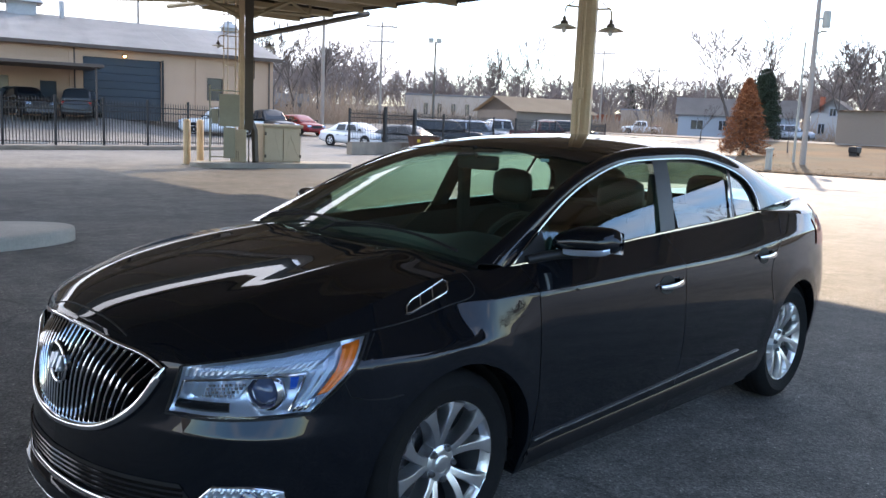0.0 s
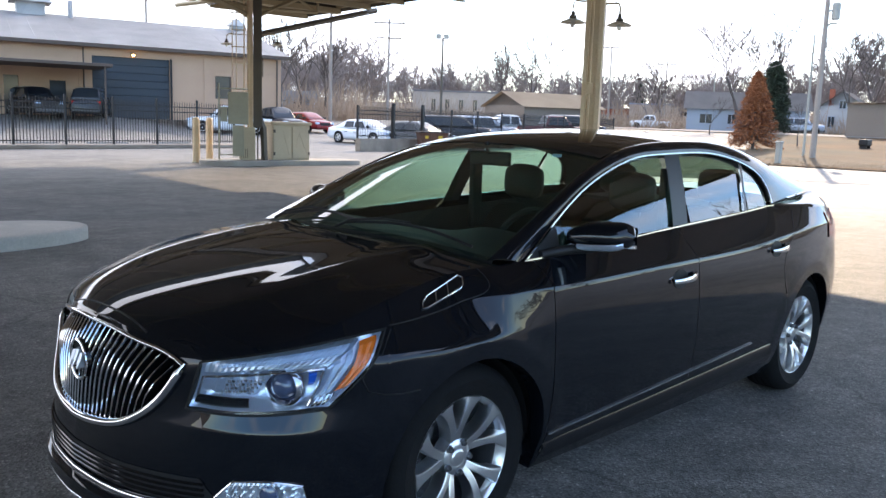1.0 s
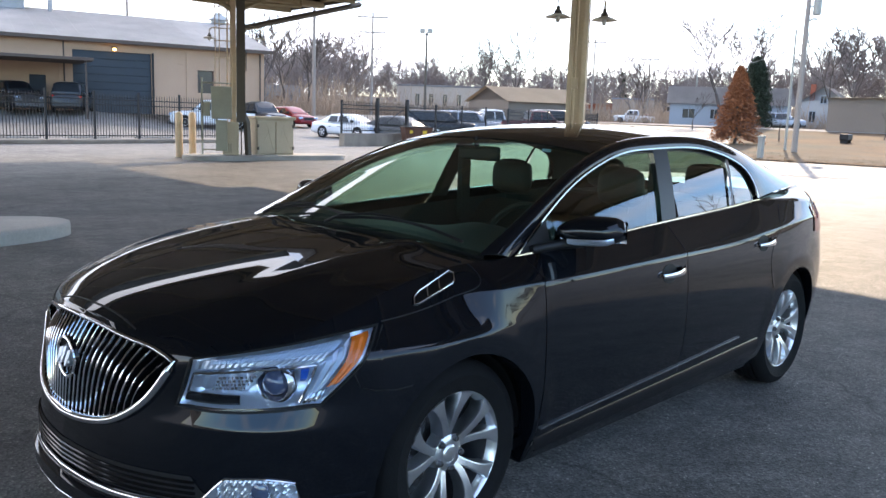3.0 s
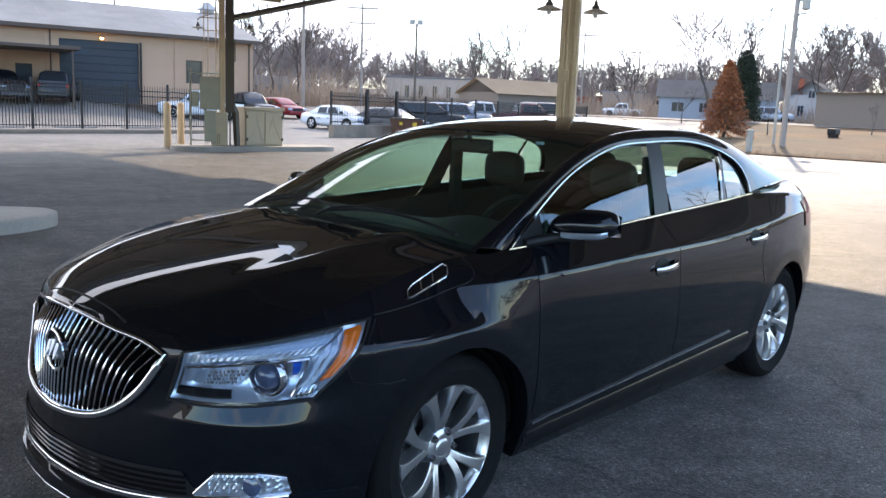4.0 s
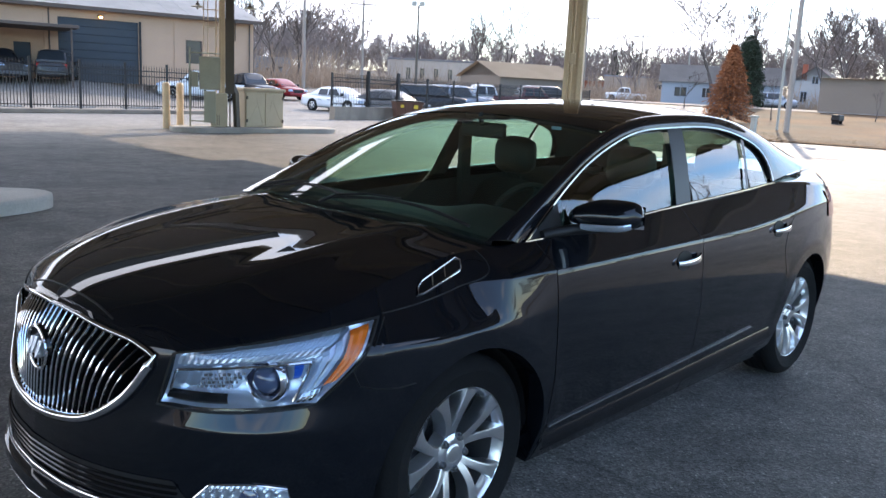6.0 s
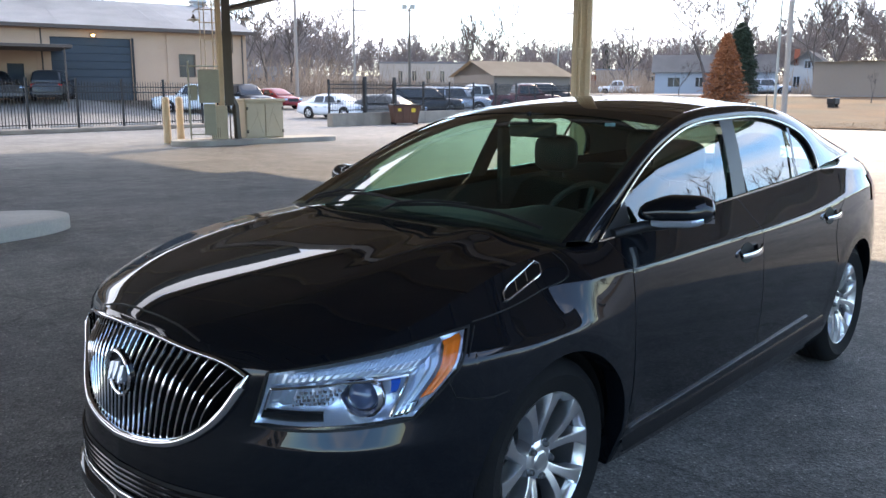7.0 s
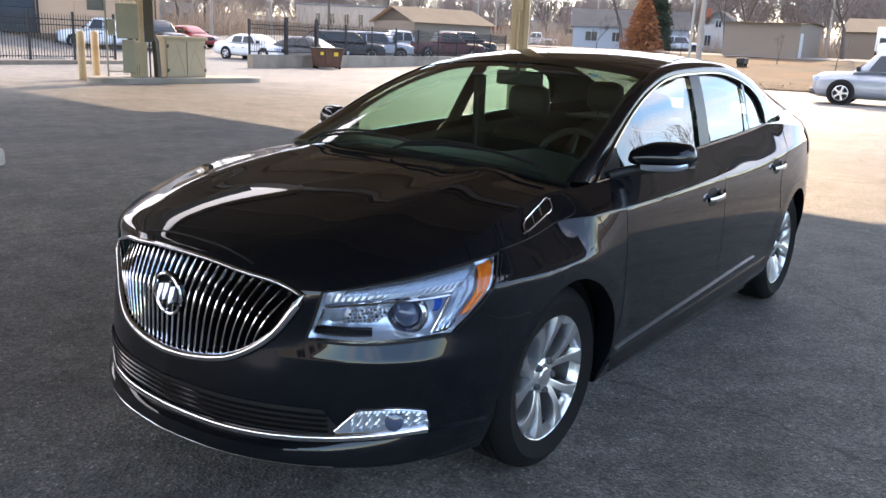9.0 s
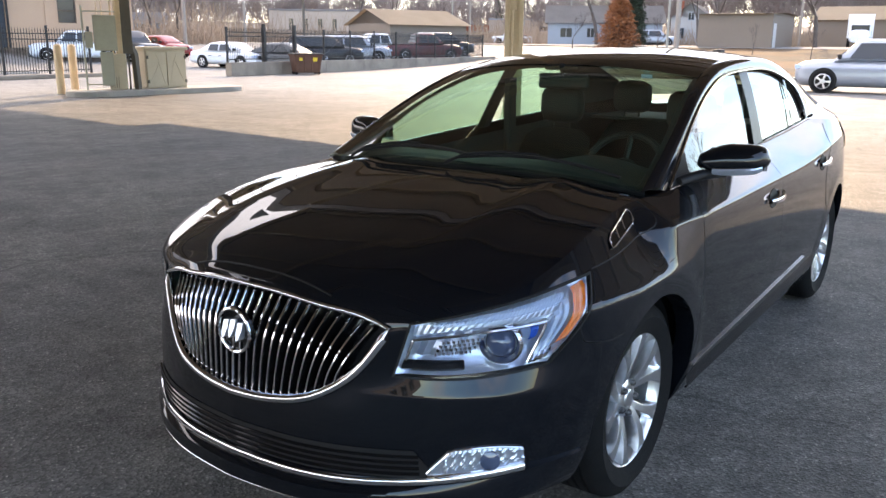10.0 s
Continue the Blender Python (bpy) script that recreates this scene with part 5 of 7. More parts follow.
# ---- head lamps ----
for sign in (-1, 1):
    lamp = part("headlight", bmesh.new(), M["lamp_chrome"], car, "clear wrap-around headlight with projector lens and amber marker")
    bm = bmesh.new()
    grid(bm, [[lamp_at(i / 24, k / 12, -0.004 - 0.060 * (math.sin(math.pi * (0.03 + 0.94 * k / 12)) * min(1, 8 * min(i / 24, 1 - i / 24) + 0.05)) ** 0.6, sign) for k in range(13)] for i in range(25)])
    bm.to_mesh(lamp.data)
    bm.free()
    for p in lamp.data.polygons:
        p.use_smooth = True
    # black border
    edge = [(s / 30, 0.0) for s in range(31)] + [(1.0, t / 14) for t in range(1, 15)] + [(1 - s / 30, 1.0) for s in range(1, 31)] + [(0.0, 1 - t / 14) for t in range(1, 14)]
    bm = bmesh.new()
    rows = []
    for s, t in edge + edge[:1]:
        si, ti = 0.007 + 0.986 * s, 0.020 + 0.962 * t
        so, to = -0.006 + 1.012 * s, -0.014 + 1.026 * t
        rows.append([lamp_at(so, to, -0.003, sign), lamp_at(so, to, 0.004, sign), lamp_at(si, ti, 0.004, sign), lamp_at(si, ti, -0.02, sign)])
    grid(bm, rows)
    part("bezel", bm, M["gap"], lamp, "black border", smooth=True)

    def patch(name, quad, off, material, label="", n=12, m=4, rib=0.0, smooth=False):
        """A piece of the lamp's inside between four corners: low inner, low outer, top inner, top outer."""
        a, b, c, d = quad
        rows = []
        for i in range(n + 1):
            f = i / n
            row = []
            for k in range(m + 1):
                g = k / m
                s = (a[0] * (1 - f) + b[0] * f) * (1 - g) + (c[0] * (1 - f) + d[0] * f) * g
                t = (a[1] * (1 - f) + b[1] * f) * (1 - g) + (c[1] * (1 - f) + d[1] * f) * g
                row.append(lamp_at(s, t, off - (rib if i % 2 else 0) - (0.010 if k in (0, m) else 0), sign))
            rows.append(row)
        bm = bmesh.new()
        grid(bm, rows)
        return part(name, bm, material, lamp, label, smooth)
    # frosted guide along the top, which turns down before the amber marker
    patch("upper_reflector", ((0.03, 0.69), (0.735, 0.66), (0.03, 0.95), (0.85, 0.95)), -0.016, M["lamp_chrome"], "", 40, 5, 0.003)
    patch("light_guide", ((0.12, 0.80), (0.775, 0.775), (0.12, 0.90), (0.82, 0.895)), -0.008, M["lamp_white"], "frosted light bar", 70, 4, 0.0025)
    patch("upright_reflector", ((0.825, 0.10), (0.90, 0.20), (0.735, 0.66), (0.862, 0.94)), -0.016, M["lamp_chrome"], "", 5, 20, 0.004)
    for g in (0.20, 0.62):
        q0, q1 = (0.825 + 0.075 * g, 0.18 + 0.04 * g), (0.735 + 0.127 * g, 0.66 + 0.22 * g)
        patch("light_guide", (q0, (q0[0] + 0.018, q0[1]), q1, (q1[0] + 0.030, q1[1] + 0.03)), -0.010, M["lamp_white"], "frosted light bar", 3, 14)
    patch("reflector", ((0.84, 0.035), (0.965, 0.035), (0.845, 0.16), (0.945, 0.22)), -0.009, M["chrome"], "", 7, 3, 0.005)
    for line in (((0.045, 0.29), (0.045, 0.665), (0.40, 0.66), (0.715, 0.645), (0.76, 0.40), (0.825, 0.05)),):
        pts = []
        for (s0, t0), (s1, t1) in zip(line[:-1], line[1:]):
            pts += [lamp_at(s0 + (s1 - s0) * k / 10, t0 + (t1 - t0) * k / 10, -0.008, sign) for k in range(10)]
        part("trim_line", tube(bmesh.new(), pts, 0.0042, 6), M["chrome"], lamp, smooth=True)
    # amber marker with a clear rim outside it
    patch("amber_marker", ((0.905, 0.24), (0.965, 0.27), (0.865, 0.90), (0.968, 0.93)), -0.005, M["amber"], "orange side marker", 4, 14, 0.003)
    patch("rim", ((0.968, 0.06), (0.985, 0.06), (0.972, 0.95), (0.986, 0.96)), -0.006, M["lamp_chrome"], "", 2, 12)
    patch("baffle", ((0.03, 0.07), (0.44, 0.07), (0.03, 0.27), (0.40, 0.22)), -0.014, M["gloss_black"], "black inner baffle", 6, 4)
    # projector: bowl ring and glass ball lens
    c = lamp_at(0.575, 0.39, -0.046, sign)
    aim = Matrix.Translation(c) @ Vector((-1, sign * 0.42, 0.02)).to_track_quat("Z", "Y").to_matrix().to_4x4()
    part("projector_ring", lathe(bmesh.new(), [(0.066, 0.0), (0.064, 0.020), (0.056, 0.030), (0.048, 0.020), (0.043, 0.0)], 36, aim), M["chrome"], lamp, smooth=True)
    part("projector_lens", lathe(bmesh.new(), [(0.043, 0.006), (0.040, 0.020), (0.031, 0.032), (0.018, 0.039), (0.0, 0.041)], 36, aim), M["ball_lens"], lamp, "dark glass projector lens", smooth=True)
    # inner reflector bowl
    patch("reflector", ((0.05, 0.31), (0.43, 0.25), (0.055, 0.64), (0.45, 0.63)), -0.030, M["lamp_chrome"], "", 9, 5, 0.012, True)
    bm = bmesh.new()
    for i in range(9):
        for k in range(4):
            f = lamp_at(0.205 + 0.024 * i + 0.006 * k, 0.36 + 0.062 * k, -0.016, sign)
            bmesh.ops.create_cube(bm, size=1.0, matrix=Matrix.Translation(f) @ Matrix.Rotation(0.5 * ((i * 3 + k * 5) % 4) - 0.7, 4, "Z") @ Matrix.Diagonal((0.004, 0.010, 0.008, 1)))
    part("facets", bm, M["chrome"], lamp, "small bright reflector facets")
    patch("blue_insert", ((0.700, 0.40), (0.735, 0.40), (0.640, 0.62), (0.690, 0.62)), -0.012, M["blue_film"], "blue tinted insert", 2, 4)
    # clear cover
    bm = bmesh.new()
    grid(bm, [[lamp_at(i / 24, 0.02 + 0.95 * k / 10, 0.0015, sign) for k in range(11)] for i in range(25)])
    cv = part("cover", outward(bm, (0.5, 0, 0.5)), M["clear"], lamp, "clear plastic cover", smooth=True)
    cv.visible_shadow = False

# ---- lower front: intake, chrome strip, lip, fog lamps ----
def nose_line(z, off, y0, y1, n=60):
    return [on_front(y0 + (y1 - y0) * i / n, z(abs(y0 + (y1 - y0) * i / n)) if callable(z) else z, off) for i in range(n + 1)]


bm = bmesh.new()
rows = []
for i in range(61):
    y = -0.60 + 1.2 * i / 60
    z0, z1 = 0.338, 0.338 + 0.085 * min(1, (0.61 - abs(y)) / 0.05)
    rows.append([on_front(y, z0 + (z1 - z0) * k / 3, 0.0025) for k in range(4)])
grid(bm, rows)
intake = part("lower_intake", bm, M["trim_black"], car, "black slatted lower intake", smooth=True)
for k in range(4):
    part("slat", tube(bmesh.new(), nose_line(0.352 + 0.018 * k, 0.006, -0.57, 0.57, 40), 0.0045, 6), M["gloss_black"], intake, smooth=True)
lipz = natural([0.0, 0.4, 0.62, 0.78], [0.322, 0.322, 0.334, 0.345])
strip("chrome_strip", nose_line(lipz, 0.012, -0.765, 0.765, 80), 0.021, M["chrome"], "bright chrome lower strip", 0.008)
LIP_END = side_u(-0.405, 0.3)
bm = bmesh.new()
rows = []
for i in range(-60, 61):
    u = abs(i) / 60 * LIP_END
    sg = -1 if i < 0 else 1
    e = smooth01((LIP_END - u) / 0.35)
    zt = min(lipz(min(skin(u, 0.33)[1], 0.78)), 0.345) - 0.010
    row = []
    for z, o in ((zt, -0.004), (zt - 0.004, 0.008 + 0.010 * e), (0.290, 0.010 + 0.028 * e), (0.258, 0.010 + 0.034 * e), (0.247, 0.010 + 0.042 * e), (0.240, 0.010 + 0.042 * e), (0.232, 0.004 + 0.032 * e), (0.195, -0.05)):
        p = skin(u, z, o)
        row.append((p[0], sg * p[1], p[2]))
    rows.append(row)
grid(bm, rows)
bmesh.ops.remove_doubles(bm, verts=bm.verts, dist=1e-4)
bmesh.ops.recalc_face_normals(bm, faces=bm.faces)
lip = part("front_lip", bm, M["paint"], car, "black front lip", smooth=True)
# bright tube that stands in for the highlight on the lip's lower edge
edge = []
for i in range(-60, 61):
    u = abs(i) / 60 * LIP_END * 0.55
    q = skin(u, 0.2435, 0.0105 + 0.042 * smooth01((LIP_END - u) / 0.35))
    edge.append((q[0], -q[1] if i < 0 else q[1], q[2]))
part("lip_highlight", tube(bmesh.new(), edge, 0.0022, 6), M["chrome_soft"], lip, "painted highlight line along the lip", smooth=True)
for sign in (-1, 1):
    fog = part("fog_lamp", bmesh.new(), M["lamp_chrome"], car, "clear fog lamp in a chrome pocket")
    bm = bmesh.new()
    rows = []
    for i in range(41):
        f = i / 40
        y = 0.585 + 0.185 * f
        z0 = 0.345 + 0.006 * f
        z1 = 0.352 + 0.072 * min(1, f * 3.2) - 0.020 * max(f - 0.6, 0) ** 2 * 6
        rows.append([on_front(sign * y, z0 + (z1 - z0) * k / 8, 0.004 + 0.0016 * ((i * 7 + k * 5 + i * k) % 4) * (1 if 0 < k < 8 and f > 0.2 else 0)) for k in range(9)])
    grid(bm, rows)
    bm.to_mesh(fog.data)
    bm.free()
    outline = [r[8] for r in rows] + [r[0] for r in rows[::-1]]
    part("rim", tube(bmesh.new(), outline, 0.003, 6, closed=True), M["chrome"], fog, "chrome rim", smooth=True)
    c = on_front(sign * 0.712, 0.383, 0.008)
    aim = Matrix.Translation(c) @ Vector((-1, sign * 0.7, 0)).to_track_quat("Z", "Y").to_matrix().to_4x4()
    part("lens", lathe(bmesh.new(), [(0.030, 0.0), (0.028, 0.008), (0.016, 0.013), (0.0, 0.015)], 20, aim), M["ball_lens"], fog, smooth=True)

# ---- side details, both sides ----
for sign in (-1, 1):
    L = sign < 0
    # fender vent: chrome frame, dark slot, two posts
    va = [(-0.186, 0.908), (-0.172, 0.928), (-0.145, 0.942), (0.028, 0.988), (0.043, 0.982), (0.030, 0.958), (0.012, 0.948), (-0.165, 0.908)]
    vent = part("fender_vent", bmesh.new(), M["gloss_black"], car, "chrome-framed fender vent with three slots")
    bm = bmesh.new()
    bm.faces.new([bm.verts.new(on_side(x, z, 0.0035, L)) for x, z in va])
    bm.to_mesh(vent.data)
    bm.free()
    part("vent_frame", tube(bmesh.new(), [on_side(x, z, 0.006, L) for x, z in va], 0.0034, 8, closed=True), M["chrome"], vent, smooth=True)
    for f in (0.34, 0.66):
        x = -0.175 + 0.205 * f
        zc = 0.922 + 0.050 * f
        part("vent_post", tube(bmesh.new(), [on_side(x - 0.009, zc - 0.016, 0.005, L), on_side(x + 0.009, zc + 0.016, 0.005, L)], 0.0035, 6), M["chrome"], vent, smooth=True)
    # chrome round the side windows
    top = [Vector((dlo(t).x, sign * (dlo(t).y + 0.004), dlo(t).z + 0.004)) for t in np.linspace(0, 3.7, 60)]
    strip("window_trim", top, 0.010, M["trim_chrome"], "thin chrome window surround", 0.006)
    low = [Vector((x, sign * (pane_y(x, belt(x)) + 0.010), belt(x) + 0.001)) for x in np.linspace(0.37, 2.565, 50)]
    strip("belt_trim", low, 0.010, M["trim_chrome"], "thin chrome belt strip", 0.006)
    # rocker strip
    strip("rocker_strip", [on_side(x, 0.345 + 0.048 * (x - 0.42), 0.004, L) for x in np.linspace(0.42, 2.10, 40)], 0.006, M["chrome_soft"], "satin chrome rocker strip", 0.005)
    strip("rocker_panel", [on_side(x, 0.285 + 0.035 * (x - 0.40), 0.004, L) for x in np.linspace(0.405, 2.35, 40)], 0.060, M["gloss_black"], "", 0.007)
    # shut lines of the rear door, the hood and the bumper
    strip("shut_line", [on_side(x, z, 0.0008, L) for x, z in ((2.70, 1.085), (2.66, 1.06), (2.60, 1.02), (2.54, 0.975), (2.47, 0.92), (2.42, 0.86), (2.40, 0.80), (2.42, 0.72), (2.45, 0.65))], 0.004, M["gap"], "", 0.0008)
    strip("shut_line", [on_side(x, z, 0.0008, L) for x, z in ((-0.335, 0.865), (-0.40, 0.80), (-0.47, 0.735), (-0.45, 0.69), (-0.40, 0.675), (-0.33, 0.668), (-0.27, 0.672))], 0.004, M["gap"], "", 0.0008)
    edge_x, edge_z = natural([0, 1, 2, 3, 4, 5, 6], [-0.335, -0.20, -0.06, 0.045, 0.105, 0.130, 0.130]), natural([0, 1, 2, 3, 4, 5, 6], [0.874, 0.884, 0.900, 0.918, 0.940, 0.970, 1.000])
    strip("shut_line", [on_side(edge_x(q), edge_z(q), 0.0008, L) for q in np.linspace(0, 6, 40)], 0.004, M["gap"], "", 0.0008)
    # door handles
    for x, z in ((1.335, 0.858), (2.335, 0.908)):
        hd = part("door_handle", bmesh.new(), M["gap"], car, "black door pull with chrome bar")
        bm = bmesh.new()
        grid(bm, [[on_side(x - 0.03 + 0.066 * r * math.cos(a), z + 0.043 * r * math.sin(a), 0.0016, L) for r in (0.0, 0.5, 0.85, 1.0)] for a in np.linspace(0, math.tau, 25)])
        bm.to_mesh(hd.data)
        bm.free()
        bm = bmesh.new()
        rows = []
        for i in range(13):
            f = i / 12
            xx = x - 0.105 + 0.20 * f
            o = 0.010 + 0.030 * math.sin(math.pi * min(max(f, 0.02), 0.98)) ** 0.6
            hh = 0.009 + 0.006 * f
            zz = z - 0.004 + 0.012 * f
            rows.append([on_side(xx, zz - hh, o - 0.010, L), on_side(xx, zz - hh, o, L), on_side(xx, zz, o + 0.004, L), on_side(xx, zz + hh, o, L), on_side(xx, zz + hh, o - 0.010, L), on_side(xx, zz - hh, o - 0.010, L)])
        grid(bm, rows)
        bmesh.ops.recalc_face_normals(bm, faces=bm.faces)
        part("pull", bm, M["chrome"], hd, "chrome bar", smooth=True)
    # mirror
    mir = part("side_mirror", bmesh.new(), M["paint"], car, "black side mirror with clear turn signal")
    bm = bmesh.new()
    rows = []
    for i in range(21):
        f = i / 20
        y = 0.785 + 0.245 * f
        e = max(1 - abs(2 * f - 1) ** 6, 0.0) ** 0.5
        wx, wz = 0.012 + 0.085 * e * (1 - 0.25 * f), 0.010 + (0.034 + 0.026 * smooth01(f / 0.45)) * e * (1 - 0.12 * f)
        cx, cz = 0.665 + 0.06 * f, 1.083 + 0.012 * f
        row = []
        for k in range(25):
            a = k * math.tau / 24
            ca, sa = math.cos(a), math.sin(a)
            rr = (abs(ca) ** 2.6 + abs(sa) ** 2.6) ** (-1 / 2.6)
            row.append((cx + wx * ca * rr * (1.0 if ca < 0 else 0.55), sign * y, cz + wz * sa * rr * (1.0 if sa > 0 else 0.62)))
        rows.append(row)
    grid(bm, rows)
    bmesh.ops.recalc_face_normals(bm, faces=bm.faces)
    bm.to_mesh(mir.data)
    bm.free()
    for p in mir.data.polygons:
        p.use_smooth = True
    bm = tube(bmesh.new(), [(0.47, sign * 0.775, 1.022), (0.53, sign * 0.79, 1.030), (0.60, sign * 0.82, 1.040), (0.67, sign * 0.88, 1.045)], [0.018, 0.020, 0.020, 0.018], 10)
    part("mirror_foot", bm, M["trim_black"], mir, smooth=True)
    bm = bmesh.new()
    rows = []
    for i in range(11):
        f = 0.30 + 0.66 * i / 10
        y = 0.785 + 0.245 * f
        e = max(1 - abs(2 * f - 1) ** 6, 0.0) ** 0.5
        wx, wz = 0.012 + 0.085 * e * (1 - 0.25 * f), 0.010 + (0.034 + 0.026 * smooth01(f / 0.45)) * e * (1 - 0.12 * f)
        cx, cz = 0.665 + 0.06 * f, 1.083 + 0.012 * f
        rows.append([(cx - (wx + 0.005) * q, sign * y, cz - wz * h) for q, h in ((0.80, 0.70), (0.98, 0.62), (1.04, 0.42), (1.0, 0.30))])
    grid(bm, rows)
    part("turn_signal", bm, M["lamp_chrome"], mir, "clear turn signal strip")
    bm = bmesh.new()
    bm.faces.new([bm.verts.new(p) for p in ((0.735, sign * 0.80, 1.04), (0.775, sign * 1.01, 1.05), (0.775, sign * 1.01, 1.135), (0.735, sign * 0.80, 1.13))])
    part("mirror_glass", bm, M["chrome"], mir, "mirror glass")
    # black corner piece before the front window
    bm = bmesh.new()
    pts = [(0.40, belt(0.40)), (0.60, belt(0.6)), (0.60, dlo_z(0.60) - 0.012), (0.50, dlo_z(0.5) - 0.012)]
    bm.faces.new([bm.verts.new((x, sign * (pane_y(x, z) + 0.001), z)) for x, z in pts])
    part("corner_piece", bm, M["trim_black"], car)
    # tail lamp
    bm = bmesh.new()
    u0, u1 = side_u(3.13, 0.97), side_u(3.93, 0.95)
    grid(bm, [[(lambda p: (p[0], sign * p[1], p[2]))(skin(u0 + (u1 - u0) * i / 14, 0.875 + 0.03 * (1 - i / 14) + (0.18 - 0.03 * (1 - i / 14)) * k / 6, 0.006)) for k in range(7)] for i in range(15)])
    part("tail_lamp", bm, M["tail_red"], car, "red tail lamp", smooth=True)
strip("shut_line", [Vector(hood_point(u, s)) + Vector((-0.001, 0, 0.001)) for u, s in [(0.30 + 0.0 * k, -1 + 2 * k / 30) for k in range(31)]], 0.004, M["gap"], "", 0.001)

# ---- cowl, wipers ----
bm = bmesh.new()
rows = []
for k in range(-14, 15):
    s = k / 14
    a = Vector(hood_point(side_u(COWL, 1.0), s * 0.985))
    b = Vector(screen_row(0.03)[14 + k])
    rows.append([a + Vector((-0.01, 0, -0.012)), a.lerp(b, 0.5) + Vector((0, 0, -0.012)), b + Vector((0.02, 0, -0.006))])
grid(bm, rows)
part("cowl", bm, M["trim_black"], car, "black plastic cowl", smooth=True)
for y0, y1 in ((-0.10, 0.50), (-0.66, -0.02)):
    wiper = part("wiper", bmesh.new(), M["trim_black"], car, "black wiper arm and blade")
    pts = []
    for i in range(15):
        f = i / 14
        y = y1 + (y0 - y1) * f
        t = 0.02 + 0.055 * math.sin(math.pi * f) + 0.02 * f
        r = screen_row(t)
        k = (y / rail(t).y) * 14 + 14
        k0 = int(min(max(math.floor(k), 0), 27))
        p = Vector(r[k0]).lerp(Vector(r[k0 + 1]), k - k0)
        pts.append(p + Vector((-0.010, 0, 0.018)))
    bm = tube(bmesh.new(), pts, 0.0065, 6)
    bm.to_mesh(wiper.data)
    bm.free()
    arm = [pts[0] + Vector((-0.03, 0.03, -0.02)), pts[1] + Vector((-0.02, 0, 0.012)), pts[4] + Vector((-0.01, 0, 0.016)), pts[7] + Vector((0, 0, 0.012))]
    part("arm", tube(bmesh.new(), arm, [0.007, 0.006, 0.005, 0.004], 8), M["trim_black"], wiper, smooth=True)

# dark band round the windscreen and roof antenna
bm = bmesh.new()
grid(bm, [[Vector(p) + Vector((-0.002, 0, 0.003)) for p in screen_row(t)] for t in (1.02, 1.06, 1.10, 1.135)])
part("screen_edge", outward(bm, (1.7, 0, 0.6)), M["gloss_black"], car, "black band along the windscreen's top edge", smooth=True)
bm = lathe(bmesh.new(), [(0.05, 0.0), (0.046, 0.02), (0.03, 0.045), (0.012, 0.06), (0.0, 0.062)], 16, Matrix.Translation((2.40, 0.0, 1.455)) @ Matrix.Diagonal((1.2, 0.35, 0.75, 1)))
part("roof_antenna", bm, M["paint"], car, "shark-fin antenna", smooth=True)

# ---- cabin ----
part("cabin_floor", bx(0.3, 3.2, -0.80, 0.80, 0.24, 0.28), M["trim_black"], car)
for sign in (-1, 1):
    bm = bmesh.new()
    grid(bm, [[(x, sign * (pane_y(x, 1.02) - 0.055 + 0.04 * (1 - k / 4)), 0.30 + (belt(x) - 0.045 - 0.30) * k / 4) for k in range(5)] for x in np.linspace(0.35, 3.2, 20)])
    part("door_lining", bm, M["leather"], car, smooth=True)
    bm = bmesh.new()
    grid(bm, [[(lambda a, b, f: (a.x * (1 - f) + b.x * f, sign * (a.y * (1 - f) + b.y * f - 0.03), a.z * (1 - f) + b.z * f - 0.02))(dlo(t), rail(t), f) for f in (0.0, 0.5, 1.0)] for t in np.linspace(0.05, 3.6, 40)])
    part("pillar_lining", bm, M["lining"], car, "grey pillar lining", smooth=True)
    part("door_pillar_lining", bx(1.56, 1.64, *(sorted((sign * 0.66, sign * 0.62))), 0.9, 1.33, 0.01), M["leather"], car)
bm = bmesh.new()
grid(bm, [[(rail_x(t), rail_y(t) * 0.93 * k / 8, rail_z(t) - 0.035 + 0.045 * (1 - abs(k / 8) ** 2.2)) for k in range(-8, 9)] for t in np.linspace(1.16, 2.6, 14)])
part("headliner", bm, M["lining"], car, smooth=True)
bm = bmesh.new()
rows = []
for x, z in ((0.22, 1.010), (0.45, 1.030), (0.62, 1.030), (0.72, 1.010), (0.76, 0.95), (0.74, 0.72)):
    rows.append([(x - 0.05 * (1 - (y / 0.7) ** 2) * (1 if x < 0.5 else 0), y, z + (0.045 * math.exp(-((y + 0.38) / 0.17) ** 2) if x > 0.5 else 0)) for y in np.linspace(-0.72, 0.72, 33)])
grid(bm, rows)
part("dashboard", bm, M["dash"], car, "dark dashboard with driver's hood", smooth=True)
sw = [Vector((0.86, -0.38, 0.97)) + Matrix.Rotation(radians(-62), 3, "Y") @ Vector((0.185 * math.cos(a), 0.185 * math.sin(a), 0)) for a in np.linspace(0, math.tau, 41)[:-1]]
swheel = part("steering_wheel", tube(bmesh.new(), sw, 0.016, 8, closed=True), M["leather"], car, "black leather steering wheel", smooth=True)
part("hub", lathe(bmesh.new(), [(0.0, 0.03), (0.06, 0.025), (0.075, 0.0), (0.03, -0.1)], 20, Matrix.Translation((0.86, -0.38, 0.97)) @ Matrix.Rotation(radians(-62), 4, "Y")), M["leather"], swheel, smooth=True)
